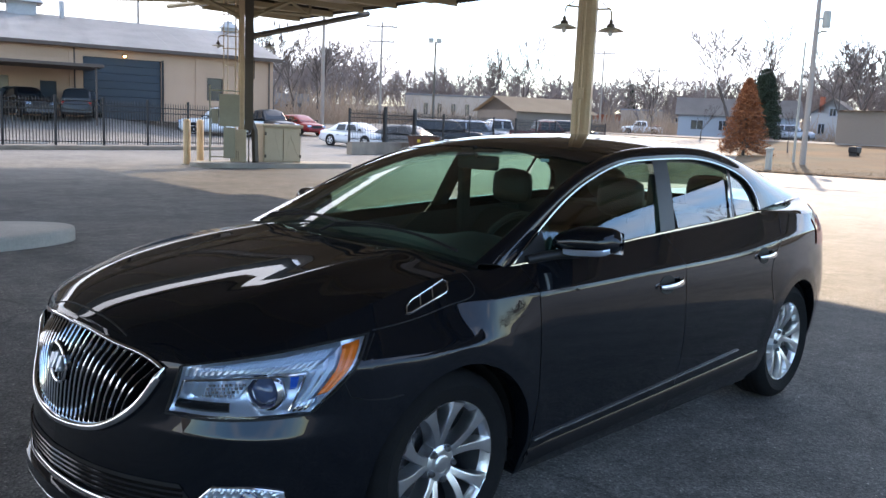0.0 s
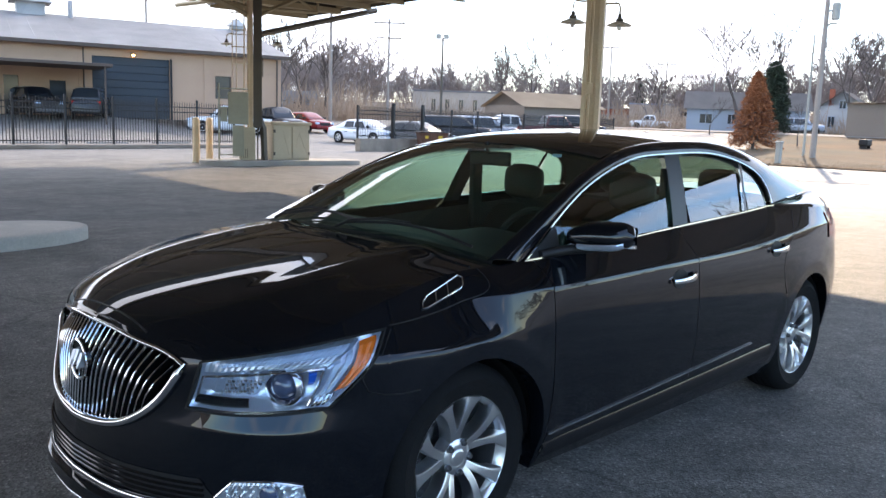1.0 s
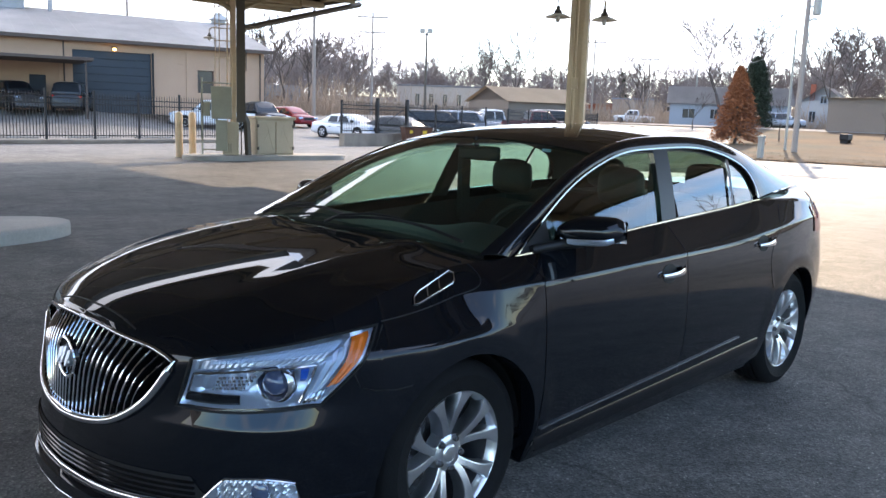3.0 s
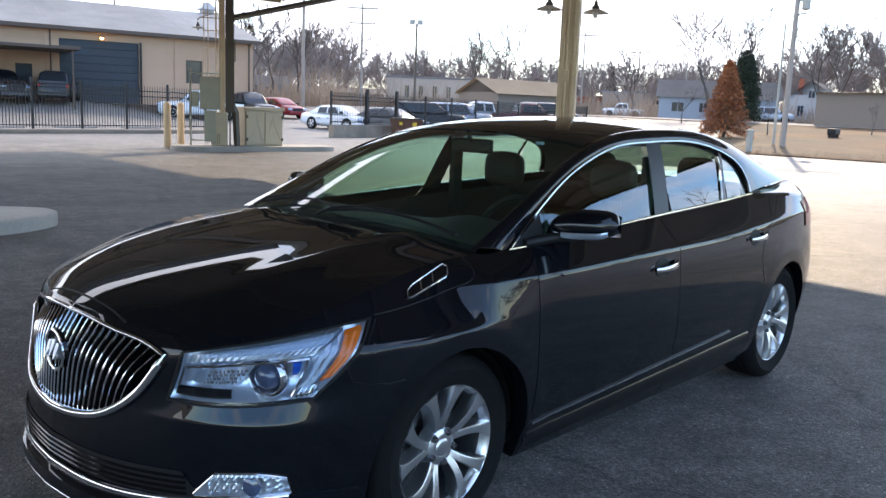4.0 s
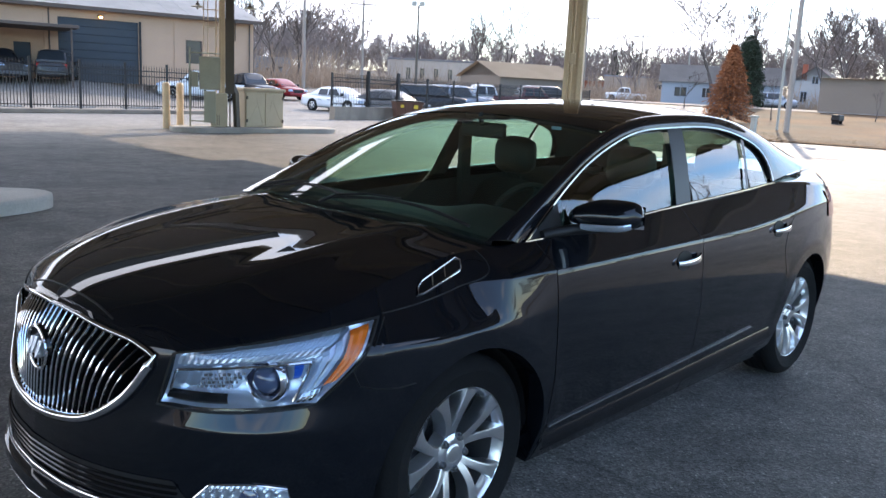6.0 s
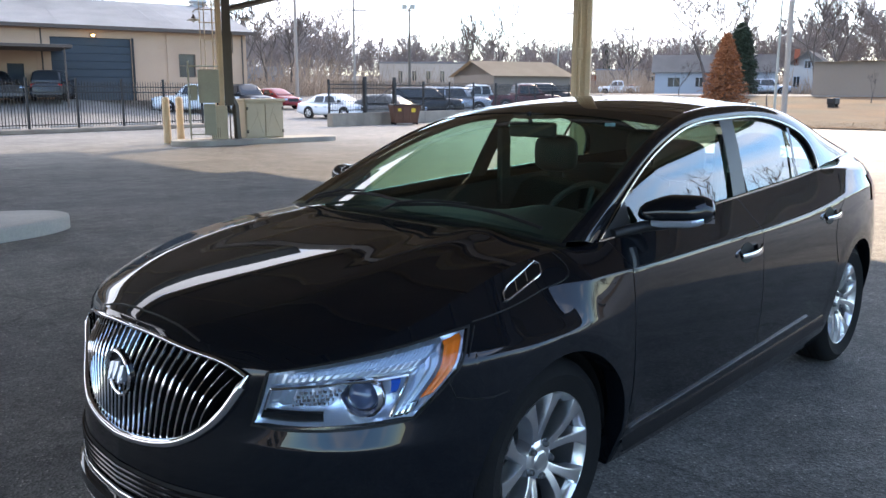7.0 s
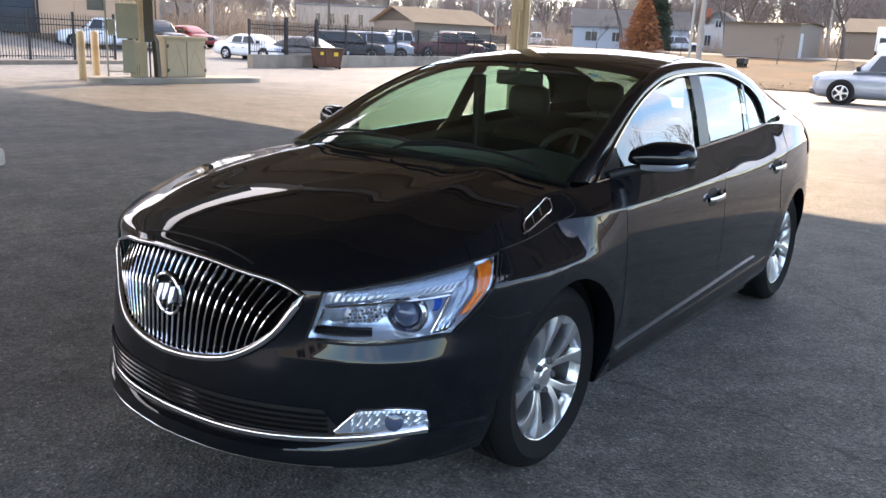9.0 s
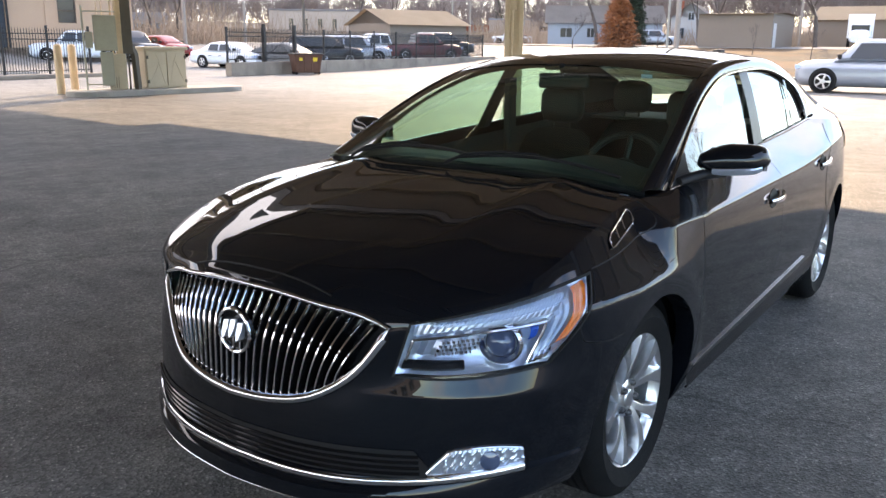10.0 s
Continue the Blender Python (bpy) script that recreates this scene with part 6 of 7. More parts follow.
for a in (0.0, math.pi, -math.pi / 2):
    part("spoke", tube(bmesh.new(), [(0.87, -0.38, 0.97), Vector((0.86, -0.38, 0.97)) + Matrix.Rotation(radians(-62), 3, "Y") @ Vector((0.175 * math.sin(a) * -1, 0.175 * math.cos(a), 0))], 0.013, 6), M["leather"], swheel, smooth=True)


def seat(x, y, w):
    """A seat with cushion, bolstered back and head restraint."""
    st = part("seat", bmesh.new(), M["leather"], car, "black leather front seat" if w < 0.6 else "black leather rear bench")
    bm = bx(x - 0.10, x + 0.46, y - w / 2, y + w / 2, 0.30, 0.55, 0.06)
    bm.to_mesh(st.data)
    bm.free()
    bm = bmesh.new()
    rows = []
    for i in range(11):
        f = i / 10
        row = []
        for k in range(-10, 11):
            s = k / 10
            taper = 1 - 0.22 * f ** 2
            bol = 0.05 * abs(s) ** 3 * (1 - 0.5 * f)
            row.append((x + 0.42 + 0.26 * f - bol, y + s * w / 2 * taper, 0.48 + 0.58 * f - 0.05 * abs(s) ** 4 * f))
        rows.append(row)
    grid(bm, rows)
    bmesh.ops.solidify(bm, geom=bm.faces[:], thickness=-0.12)
    part("backrest", bm, M["leather"], st, smooth=True)
    for yy in ([y] if w < 0.6 else [-0.36, 0.36]):
        bm = bx(x + 0.65, x + 0.76, yy - 0.13, yy + 0.13, 1.09, 1.285, 0.05)
        bmesh.ops.subdivide_edges(bm, edges=bm.edges[:], cuts=2, use_grid_fill=True)
        for v in bm.verts:
            q_ = (v.co - Vector((x + 0.705, yy, 1.19)))
            v.co = Vector((x + 0.705, yy, 1.19)) + q_ * (0.78 + 0.22 * 0.13 / max(q_.length, 0.05))
        part("head_restraint", bm, M["leather"], st, smooth=True)
        for d in (-0.05, 0.05):
            part("post", tube(bmesh.new(), [(x + 0.70, yy + d, 1.0), (x + 0.71, yy + d, 1.12)], 0.006, 6), M["trim_black"], st)


seat(1.02, -0.37, 0.52)
seat(1.02, 0.37, 0.52)
seat(1.98, 0.0, 1.25)
bm = bx(1.0, 1.03, -0.13, 0.13, 1.315, 1.385, 0.012)
rvm = part("rear_view_mirror", bm, M["trim_black"], car, "black rear-view mirror")
part("stem", tube(bmesh.new(), [(1.0, 0, 1.37), (0.985, 0, 1.43)], 0.012, 6), M["trim_black"], rvm)
bm = bx(0.98, 1.10, -0.09, 0.09, 1.40, 1.425, 0.01)
part("sensor_cover", bm, M["trim_black"], rvm)
part("parcel_shelf", bx(2.62, 3.15, -0.62, 0.62, 1.04, 1.06), M["leather"], car)
part("window_sticker", bx(1.035, 1.037, -0.42, -0.37, 1.375, 1.39), M["lamp_white"], car, "small white windscreen sticker")
part("engine_block", bx(-0.60, 0.3, -0.50, 0.50, 0.25, 0.74, 0.05), M["trim_black"], car, "dark engine bay")
part("underbody", bx(-0.85, 3.75, -0.50, 0.50, 0.19, 0.24), M["trim_black"], car)

# ---- other vehicles ----
def ring_loft(bm, stations, n=20, power=3.2):
    """Rounded sections along x: (x, half width low, half width high, z0, z1)."""
    rows = []
    for x, w0, w1, z0, z1 in stations:
        r = []
        for k in range(n + 1):
            a = k * math.tau / n + math.pi / n
            ca, sa = math.cos(a), math.sin(a)
            q = (abs(ca) ** power + abs(sa) ** power) ** (-1 / power)
            f = (sa * q + 1) / 2
            r.append((x, (w0 + (w1 - w0) * f) * ca * q, z0 + (z1 - z0) * f))
        rows.append(r)
    vs = grid(bm, rows)
    for end in (vs[0], vs[-1]):
        bm.faces.new(end[:-1] if end is vs[0] else end[:-1][::-1])
    bmesh.ops.remove_doubles(bm, verts=bm.verts, dist=1e-5)
    bmesh.ops.recalc_face_normals(bm, faces=bm.faces)
    return bm


KINDS = {
    "sedan": dict(L=4.7, W=0.90, belt=0.92, hood=0.88, top=1.45, c=(0.95, 1.75, 3.25, 4.05), deck=0.98, wr=0.33, ax=(0.90, 3.65), pick=False),
    "suv": dict(L=4.75, W=0.95, belt=1.10, hood=1.08, top=1.78, c=(1.20, 1.85, 4.45, 4.70), deck=1.10, wr=0.385, ax=(0.92, 3.80), pick=False),
    "pickup": dict(L=5.7, W=0.98, belt=1.15, hood=1.12, top=1.87, c=(1.45, 2.05, 3.35, 3.55), deck=1.12, wr=0.39, ax=(1.0, 4.45), pick=True),
}


def vehicle(kind, x, y, turn, paint, label, group="", spokes=0):
    """A parked vehicle; its nose points along its own -x, the middle stands at x, y."""
    k = KINDS[kind]
    L, W, c = k["L"], k["W"], k["c"]
    v = thing(kind if kind != "suv" else "sport_utility", pose(x, y, ground_z(x, y), 0, 0, turn), label, "car" if kind != "pickup" else "truck", group)
    off = -L / 2

    def P(name, bm, m, parent=None, lab="", smooth=False):
        bm.transform(Matrix.Translation((off, 0, 0)))
        return part(name, bm, m, parent or v, lab, smooth)

    b, h, d = k["belt"], k["hood"], k["deck"]
    st = [(0.0, W * 0.70, W * 0.66, 0.32, h - 0.26), (0.04, W * 0.86, W * 0.78, 0.26, h - 0.14), (0.20, W * 0.95, W * 0.88, 0.22, h - 0.06), (0.55, W, W * 0.93, 0.20, h), (c[0], W, W * 0.94, 0.20, b),
          (L * 0.55, W, W * 0.95, 0.20, b), (c[3] - 0.1, W, W * 0.95, 0.20, max(b, d)), (L - 0.30, W * 0.98, W * 0.93, 0.22, d), (L - 0.06, W * 0.90, W * 0.86, 0.28, d - 0.03), (L, W * 0.80, W * 0.76, 0.34, d - 0.10)]
    P("body", ring_loft(bmesh.new(), st, 28, 4.5), M[paint], smooth=True)
    t = k["top"]
    cs = [(c[0], W * 0.88, W * 0.84, b - 0.08, b + 0.01), (c[0] + 0.12, W * 0.90, W * 0.80, b - 0.08, b + 0.12), (c[1], W * 0.91, W * 0.72, b - 0.08, t - 0.05), (c[1] + 0.30, W * 0.91, W * 0.70, b - 0.08, t),
          (c[2] - 0.3, W * 0.91, W * 0.70, b - 0.08, t - 0.01), (c[2], W * 0.91, W * 0.72, b - 0.08, t - 0.05), (c[3], W * 0.88, W * 0.82, b - 0.08, b + 0.08)]
    P("cabin", ring_loft(bmesh.new(), cs, 28, 5.0), M[paint], smooth=True)

    def cw(z):
        return W * (0.90 - 0.19 * (z - b) / (t - b)) + 0.012
    for s in (-1, 1):
        mid = (c[1] + c[2]) / 2
        for x0, x1, lean0, lean1 in ((c[1] - 0.30 * (t - b), mid - 0.05, 0.30, 0.0), (mid + 0.05, c[2] + 0.02, 0.0, -0.10)):
            bm = bmesh.new()
            z0, z1 = b + 0.04, t - 0.14
            bm.faces.new([bm.verts.new(p) for p in ((x0, s * cw(z0), z0), (x1, s * cw(z0), z0), (x1 + lean1, s * cw(z1), z1), (x0 + lean0, s * cw(z1), z1))])
            P("side_window", bm, M["dark_glass"], None, "dark side window")
    for nm, xa, xb in (("windscreen", c[0] + 0.10, c[1] + 0.02), ("rear_window", c[3] - 0.02, c[2] - 0.01)):
        s = -1 if nm == "windscreen" else 1
        bm = bmesh.new()
        bm.faces.new([bm.verts.new(p) for p in ((xa + s * 0.03, -W * 0.76, b + 0.09), (xa + s * 0.03, W * 0.76, b + 0.09), (xb + s * 0.045, W * 0.62, t - 0.12), (xb + s * 0.045, -W * 0.62, t - 0.12))])
        P(nm, bm, M["dark_glass"], None, "dark glass")
    for s in (-1, 1):
        P("headlight", bx(-0.005, 0.16, *sorted((s * W * 0.56, s * W * 0.90)), h - 0.30, h - 0.16, 0.03), M["lamp_white"], None, "clear headlight")
        P("tail_lamp", bx(L - 0.10, L - 0.005, *sorted((s * W * 0.62, s * W * 0.88)), d - 0.34, d - 0.12, 0.02), M["tail_red"], None, "red tail lamp")
        P("side_mirror", bx(c[1] - 0.55, c[1] - 0.42, *sorted((s * W * 0.92, s * W * 1.13)), b + 0.02, b + 0.18, 0.03), M["trim_black"])
        for z in (b - 0.25,):
            for xx in (mid_door(c), c[2] - 0.2):
                P("door_handle", bx(xx - 0.10, xx + 0.10, *sorted((s * W * 0.975, s * (W * 0.975 + 0.03))), z, z + 0.035), M["trim_black"])
    P("grille", bx(-0.015, 0.05, -W * 0.48, W * 0.48, h - 0.40, h - 0.18, 0.015), M["trim_black"], None, "dark grille")
    P("bumper", bx(-0.05, 0.16, -W * 0.86, W * 0.86, 0.30, 0.50, 0.05), M["car_grey"] if kind != "sedan" else M[paint])
    P("bumper", bx(L - 0.14, L + 0.05, -W * 0.84, W * 0.84, 0.34, 0.54, 0.05), M["car_grey"] if kind != "sedan" else M[paint])
    if k["pick"]:
        P("cargo_bed", bx(c[3] + 0.05, L - 0.08, -W * 0.80, W * 0.80, d - 0.02, d + 0.01), M["trim_black"], None, "dark open bed")
    for ax in k["ax"]:
        for s in (-1, 1):
            wr = k["wr"]
            tr = Matrix.Translation((ax, s * (W - 0.10), wr)) @ Matrix.Rotation(radians(90 * s), 4, "X")
            P("arch", lathe(bmesh.new(), [(0.0, 0.0), (wr + 0.05, 0.0), (wr + 0.05, -0.094), (0.0, -0.094)], 24, Matrix.Translation((ax, s * (W - 0.09), wr + 0.02)) @ Matrix.Rotation(radians(90 * s), 4, "X")), M["gap"])
            wh = P("wheel", lathe(bmesh.new(), [(wr * 0.62, 0.10), (wr, 0.06), (wr, -0.09), (wr * 0.85, -0.115), (wr * 0.66, -0.118), (wr * 0.64, -0.09)], 28, tr), M["rubber"], None, "black tyre", smooth=True)
            bm = lathe(bmesh.new(), [(wr * 0.65, -0.10), (wr * 0.60, -0.112), (wr * 0.52, -0.09), (wr * 0.2, -0.10), (0, -0.11)], 20, tr)
            rm = P("rim", bm, M["alloy"] if not spokes else M["dark_alloy"], wh, "silver rim" if not spokes else "dark wheel well")
            for q in range(spokes):
                an = q * math.tau / spokes
                bm = bmesh.new()
                for w0, w1, r0, r1 in ((0.05, 0.075, 0.05, wr * 0.63),):
                    ca, sa = math.cos(an), math.sin(an)
                    vs = [bm.verts.new((r * ca - w * sa, r * sa + w * ca, -h)) for h in (0.098, 0.128) for r, w in ((r0, -w0 / 2), (r1, -w1 / 2), (r1, w1 / 2), (r0, w0 / 2))]
                    for f in ((0, 1, 2, 3), (4, 5, 6, 7), (0, 1, 5, 4), (1, 2, 6, 5), (2, 3, 7, 6), (3, 0, 4, 7)):
                        bm.faces.new([vs[g] for g in f])
                bmesh.ops.recalc_face_normals(bm, faces=bm.faces)
                bm.transform(tr)
                P("spoke", bm, M["alloy"], wh)
            if spokes:
                P("hub", lathe(bmesh.new(), [(0.0, -0.135), (0.07, -0.13), (0.09, -0.10)], 12, tr), M["alloy"], wh)
                P("lip", lathe(bmesh.new(), [(wr * 0.67, -0.115), (wr * 0.62, -0.13), (wr * 0.58, -0.10)], 28, tr), M["alloy"], wh)
    return v


def mid_door(c):
    return (c[1] + c[2]) / 2 - 0.15


LOT = "cars in the fenced lot"
px, py = 28.85, 2.90
jeep = vehicle("suv", px, py, -84, "car_silver", "silver sport utility vehicle parked by the dry grass", spokes=5)
vehicle("suv", *bearing(71.2, 55.5), 92, "car_dark", "black pickup-style utility vehicle under the garage awning", LOT)
vehicle("suv", *bearing(67.9, 56), -121, "car_dark", "dark grey utility vehicle seen from behind", LOT)
vehicle("pickup", *bearing(59.3, 57.5), -36, "car_white", "white pickup truck beside the garage", LOT)
vehicle("pickup", *bearing(56.5, 58), 84, "car_dark", "dark blue pickup truck facing the lot entrance", LOT)
vehicle("sedan", *bearing(54.5, 63), 92, "car_red", "dark red sedan in the lot", LOT)
vehicle("sedan", *bearing(50.5, 50), 99, "car_white", "white sedan parked at the lot entrance", LOT, 5)
vehicle("sedan", *bearing(47.1, 48.5), 104, "car_grey", "grey sedan behind the iron fence", LOT)
vehicle("suv", *bearing(44.3, 54), 140, "car_dark", "dark blue utility vehicle behind the iron fence", LOT)
vehicle("suv", *bearing(42.3, 56), 140, "car_silver", "silver-grey utility vehicle behind the iron fence", LOT)
vehicle("pickup", *bearing(40.6, 59), -30, "car_white", "white pickup truck with red tail lamp behind the fence", LOT)
vehicle("pickup", *bearing(37.7, 60), 150, "car_maroon", "maroon pickup truck behind the iron fence", LOT)
vehicle("suv", *bearing(36.2, 66), 150, "car_dark", "dark utility vehicle behind the maroon truck", LOT)
vehicle("pickup", *bearing(31.1, 118), -60, "car_white", "white pickup truck on the far road")
vehicle("sedan", *bearing(30.2, 128), 150, "car_red", "small red car by the shops")
vehicle("suv", *bearing(21.8, 100), 110, "car_silver", "silver car outside the far house")


# ---- houses and sheds ----
def house(name, cx, cy, turn, w, d, wall_h, roof_h, wall, roof, label, windows=(), doors=(), trim="white_siding", chimney=None, sink=0.3, flat=False):
    """A gabled house, ridge along its own x; its front faces -y."""
    z = ground_z(cx, cy) - sink
    hs = thing(name, pose(cx, cy, z, 0, 0, turn), label, "building")
    H_ = wall_h + sink
    for nm, a in (("front_wall", (-w / 2, w / 2, -d / 2, -d / 2 + 0.2)), ("back_wall", (-w / 2, w / 2, d / 2 - 0.2, d / 2)), ("end_wall", (-w / 2, -w / 2 + 0.2, -d / 2 + 0.2, d / 2 - 0.2)), ("end_wall", (w / 2 - 0.2, w / 2, -d / 2 + 0.2, d / 2 - 0.2))):
        part(nm, bx(a[0], a[1], a[2], a[3], 0, H_), M[wall], hs)
    if flat:
        part("roof", bx(-w / 2 - 0.1, w / 2 + 0.1, -d / 2 - 0.1, d / 2 + 0.1, H_, H_ + 0.25, 0.03), M[roof], hs)
    else:
        bm = bmesh.new()
        o = 0.45
        e = H_ - roof_h * o / (d / 2)
        grid(bm, [[(x, -d / 2 - o, e), (x, 0, H_ + roof_h), (x, d / 2 + o, e)] for x in (-w / 2 - 0.4, w / 2 + 0.4)])
        bmesh.ops.solidify(bm, geom=bm.faces[:], thickness=0.16)
        part("roof", bm, M[roof], hs)
        for s in (-1, 1):
            bm = bmesh.new()
            f = bm.faces.new([bm.verts.new(p) for p in ((s * (w / 2 - 0.1), -d / 2, H_), (s * (w / 2 - 0.1), d / 2, H_), (s * (w / 2 - 0.1), 0, H_ + roof_h))])
            bmesh.ops.solidify(bm, geom=[f], thickness=0.1)
            part("gable", bm, M[wall], hs)
    for side, at, z0, ww, hh in windows:
        m = pose(at, -d / 2, 0) if side == "f" else (pose(-w / 2, at, 0, 0, 0, -90) if side == "l" else pose(w / 2, at, 0, 0, 0, 90))
        wn_ = part("window", bx(-ww / 2, ww / 2, -0.03, -0.004, sink + z0, sink + z0 + hh, m=m), M["dark_glass"], hs, "dark window")
        for a in ((-ww / 2 - 0.1, -ww / 2, z0 - 0.1, z0 + hh + 0.1), (ww / 2, ww / 2 + 0.1, z0 - 0.1, z0 + hh + 0.1), (-ww / 2, ww / 2, z0 - 0.1, z0), (-ww / 2, ww / 2, z0 + hh, z0 + hh + 0.1), (-0.03, 0.03, z0, z0 + hh)):
            part("window_frame", bx(a[0], a[1], -0.06, -0.005, sink + a[2], sink + a[3], m=m), M[trim], wn_)
    for side, at, ww, hh, mm in doors:
        m = pose(at, -d / 2, 0) if side == "f" else (pose(-w / 2, at, 0, 0, 0, -90) if side == "l" else pose(w / 2, at, 0, 0, 0, 90))
        part("door", bx(-ww / 2, ww / 2, -0.06, -0.004, sink, sink + hh, m=m), M[mm], hs)
    if chimney:
        part("chimney", bx(chimney[0] - 0.3, chimney[0] + 0.3, chimney[1] - 0.3, chimney[1] + 0.3, 0, H_ + roof_h + 0.2), M["red_brick"], hs, "red brick chimney")
    return hs


wx, wy = bearing(43.3, 134)
house("flat_building", wx, wy, -46, 17.5, 14, 4.5, 0, "tan_brick", "grey_shingle", "two-storey tan flat-roofed building with slit windows",
      [("f", -5.6 + 2.1 * k, 1.7, 0.6, 1.7) for k in range(4)], trim="tan_brick", sink=0.5, flat=True)
house("annex_building", *bearing(40.6, 142), -46, 10, 10, 4.6, 0, "tan_brick", "grey_shingle", "lower tan brick annex with flat roof", sink=0.5, flat=True)
house("low_house", *bearing(38.4, 84), -20, 8.6, 8.0, 2.05, 1.35, "brown_panel", "tan_shingle", "low tan house with a shallow shingle roof", [("r", 0.0, 1.0, 0.5, 0.5)], sink=0.2)
house("white_house", *bearing(25.2, 104), -62, 13.0, 8.0, 2.7, 1.9, "white_siding", "grey_shingle", "white sided cottage with grey roof and blue-framed windows",
      [("f", -4.4, 0.9, 1.3, 1.0), ("f", -1.6, 0.9, 0.8, 1.0), ("f", 2.2, 0.9, 0.8, 1.0), ("r", 0.0, 1.0, 0.8, 1.0)], trim="white_siding")
house("shop_row", *bearing(33.2, 162), -58, 8, 10, 3.4, 0, "red_brick", "grey_shingle", "red-brown row of small shops with dark fronts",
      [("f", -2.6, 0.6, 1.6, 1.6), ("f", 0.0, 0.6, 1.6, 1.6), ("f", 2.6, 0.6, 1.6, 1.6)], sink=0.5, flat=True)
house("white_shop", *bearing(30.0, 158), -58, 14, 10, 4.2, 0, "tan_brick", "white_siding", "white flat-roofed shop with a dark entrance", [("f", 3.5, 2.4, 2.6, 0.7)], [("f", 6.0, 2.2, 2.6, "dark_door")], sink=0.5, flat=True)
house("grey_house", *bearing(19.3, 122), 12, 8.0, 5.2, 3.7, 1.9, "grey_siding", "grey_shingle", "grey two-storey house with brick chimney", [("l", -1.2, 1.0, 0.7, 1.3), ("l", 1.2, 1.0, 0.7, 1.3), ("l", 0.0, 3.4, 0.7, 0.9)], chimney=(-3.6, 1.4))
house("metal_shed", 83.6, 23.0, -88, 6.9, 9.0, 3.1, 0.18, "brown_panel", "brown_trim", "tan metal storage building with a white door", [], [("r", -3.6, 0.9, 2.2, "car_white")], trim="brown_trim")
house("long_shed", 103.0, 12.0, -86, 16.0, 11.0, 3.0, 1.5, "brown_panel", "tan_shingle", "long tan workshop with pale ribbed roof", [], [], trim="brown_trim")
for k, (a, d_, w_, cl) in enumerate(((25.0, 190, 14, "white_siding"), (28.5, 215, 12, "tan_brick"), (35.5, 220, 16, "grey_siding"), (45.0, 230, 14, "tan_brick"), (42.5, 205, 18, "red_brick"))):
    house("hill_house", *bearing(a, d_), -60 + 9 * k, w_, 9, 3.6, 2.4, cl, "grey_shingle", "distant %s house among bare trees" % cl.split("_")[0], [("f", -2.5, 1.0, 1.0, 1.3), ("f", 2.5, 1.0, 1.0, 1.3)])
house("small_house", *bearing(55.4, 100), -40, 5.5, 5.0, 2.1, 1.0, "white_siding", "grey_shingle", "small white house behind the lot", [("f", 0.8, 0.9, 0.8, 0.9)])
house("street_shop", -58.0, -12.0, 96, 26, 10, 3.4, 0, "grey_shingle", "grey_shingle", "sunlit grey-brown flat-roofed shop across the street", [("f", -8 + 4 * k, 0.8, 2.4, 2.2) for k in range(5)], sink=0.2, flat=True)
sheet("far_street", ((-16.0, -40.0), (-22.0, 30.0), (-28.0, 30.0), (-23.0, -40.0)), 0.02, M["road"], "pale street beside the lot", "road")

# plain white box truck beyond the road
tx, ty = 88.2, 13.5
trk = thing("box_truck", pose(tx, ty, ground_z(tx, ty), 0, 0, 10), "white box truck parked by the workshop", "truck")
part("cargo_box", bx(0.4, 5.4, -1.15, 1.15, 0.9, 3.2, 0.05), M["car_white"], trk)
part("cab", ring_loft(bmesh.new(), [(-1.6, 0.85, 0.8, 0.5, 1.25), (-1.2, 0.98, 0.9, 0.45, 1.4), (-0.7, 1.0, 0.85, 0.45, 1.6), (-0.2, 1.0, 0.85, 0.45, 2.3), (0.38, 1.0, 0.88, 0.45, 2.35)], 20, 4.5), M["car_white"], trk)
part("windscreen", bx(-0.62, -0.56, -0.8, 0.8, 1.5, 2.15, m=None), M["dark_glass"], trk)
for ax in (-0.9, 3.9):
    for s in (-1, 1):
        part("wheel", lathe(bmesh.new(), [(0.0, -0.13), (0.45, -0.13), (0.45, 0.13), (0.0, 0.13)], 20, Matrix.Translation((ax, s * 0.95, 0.45)) @ Matrix.Rotation(radians(90), 4, "X")), M["rubber"], trk)


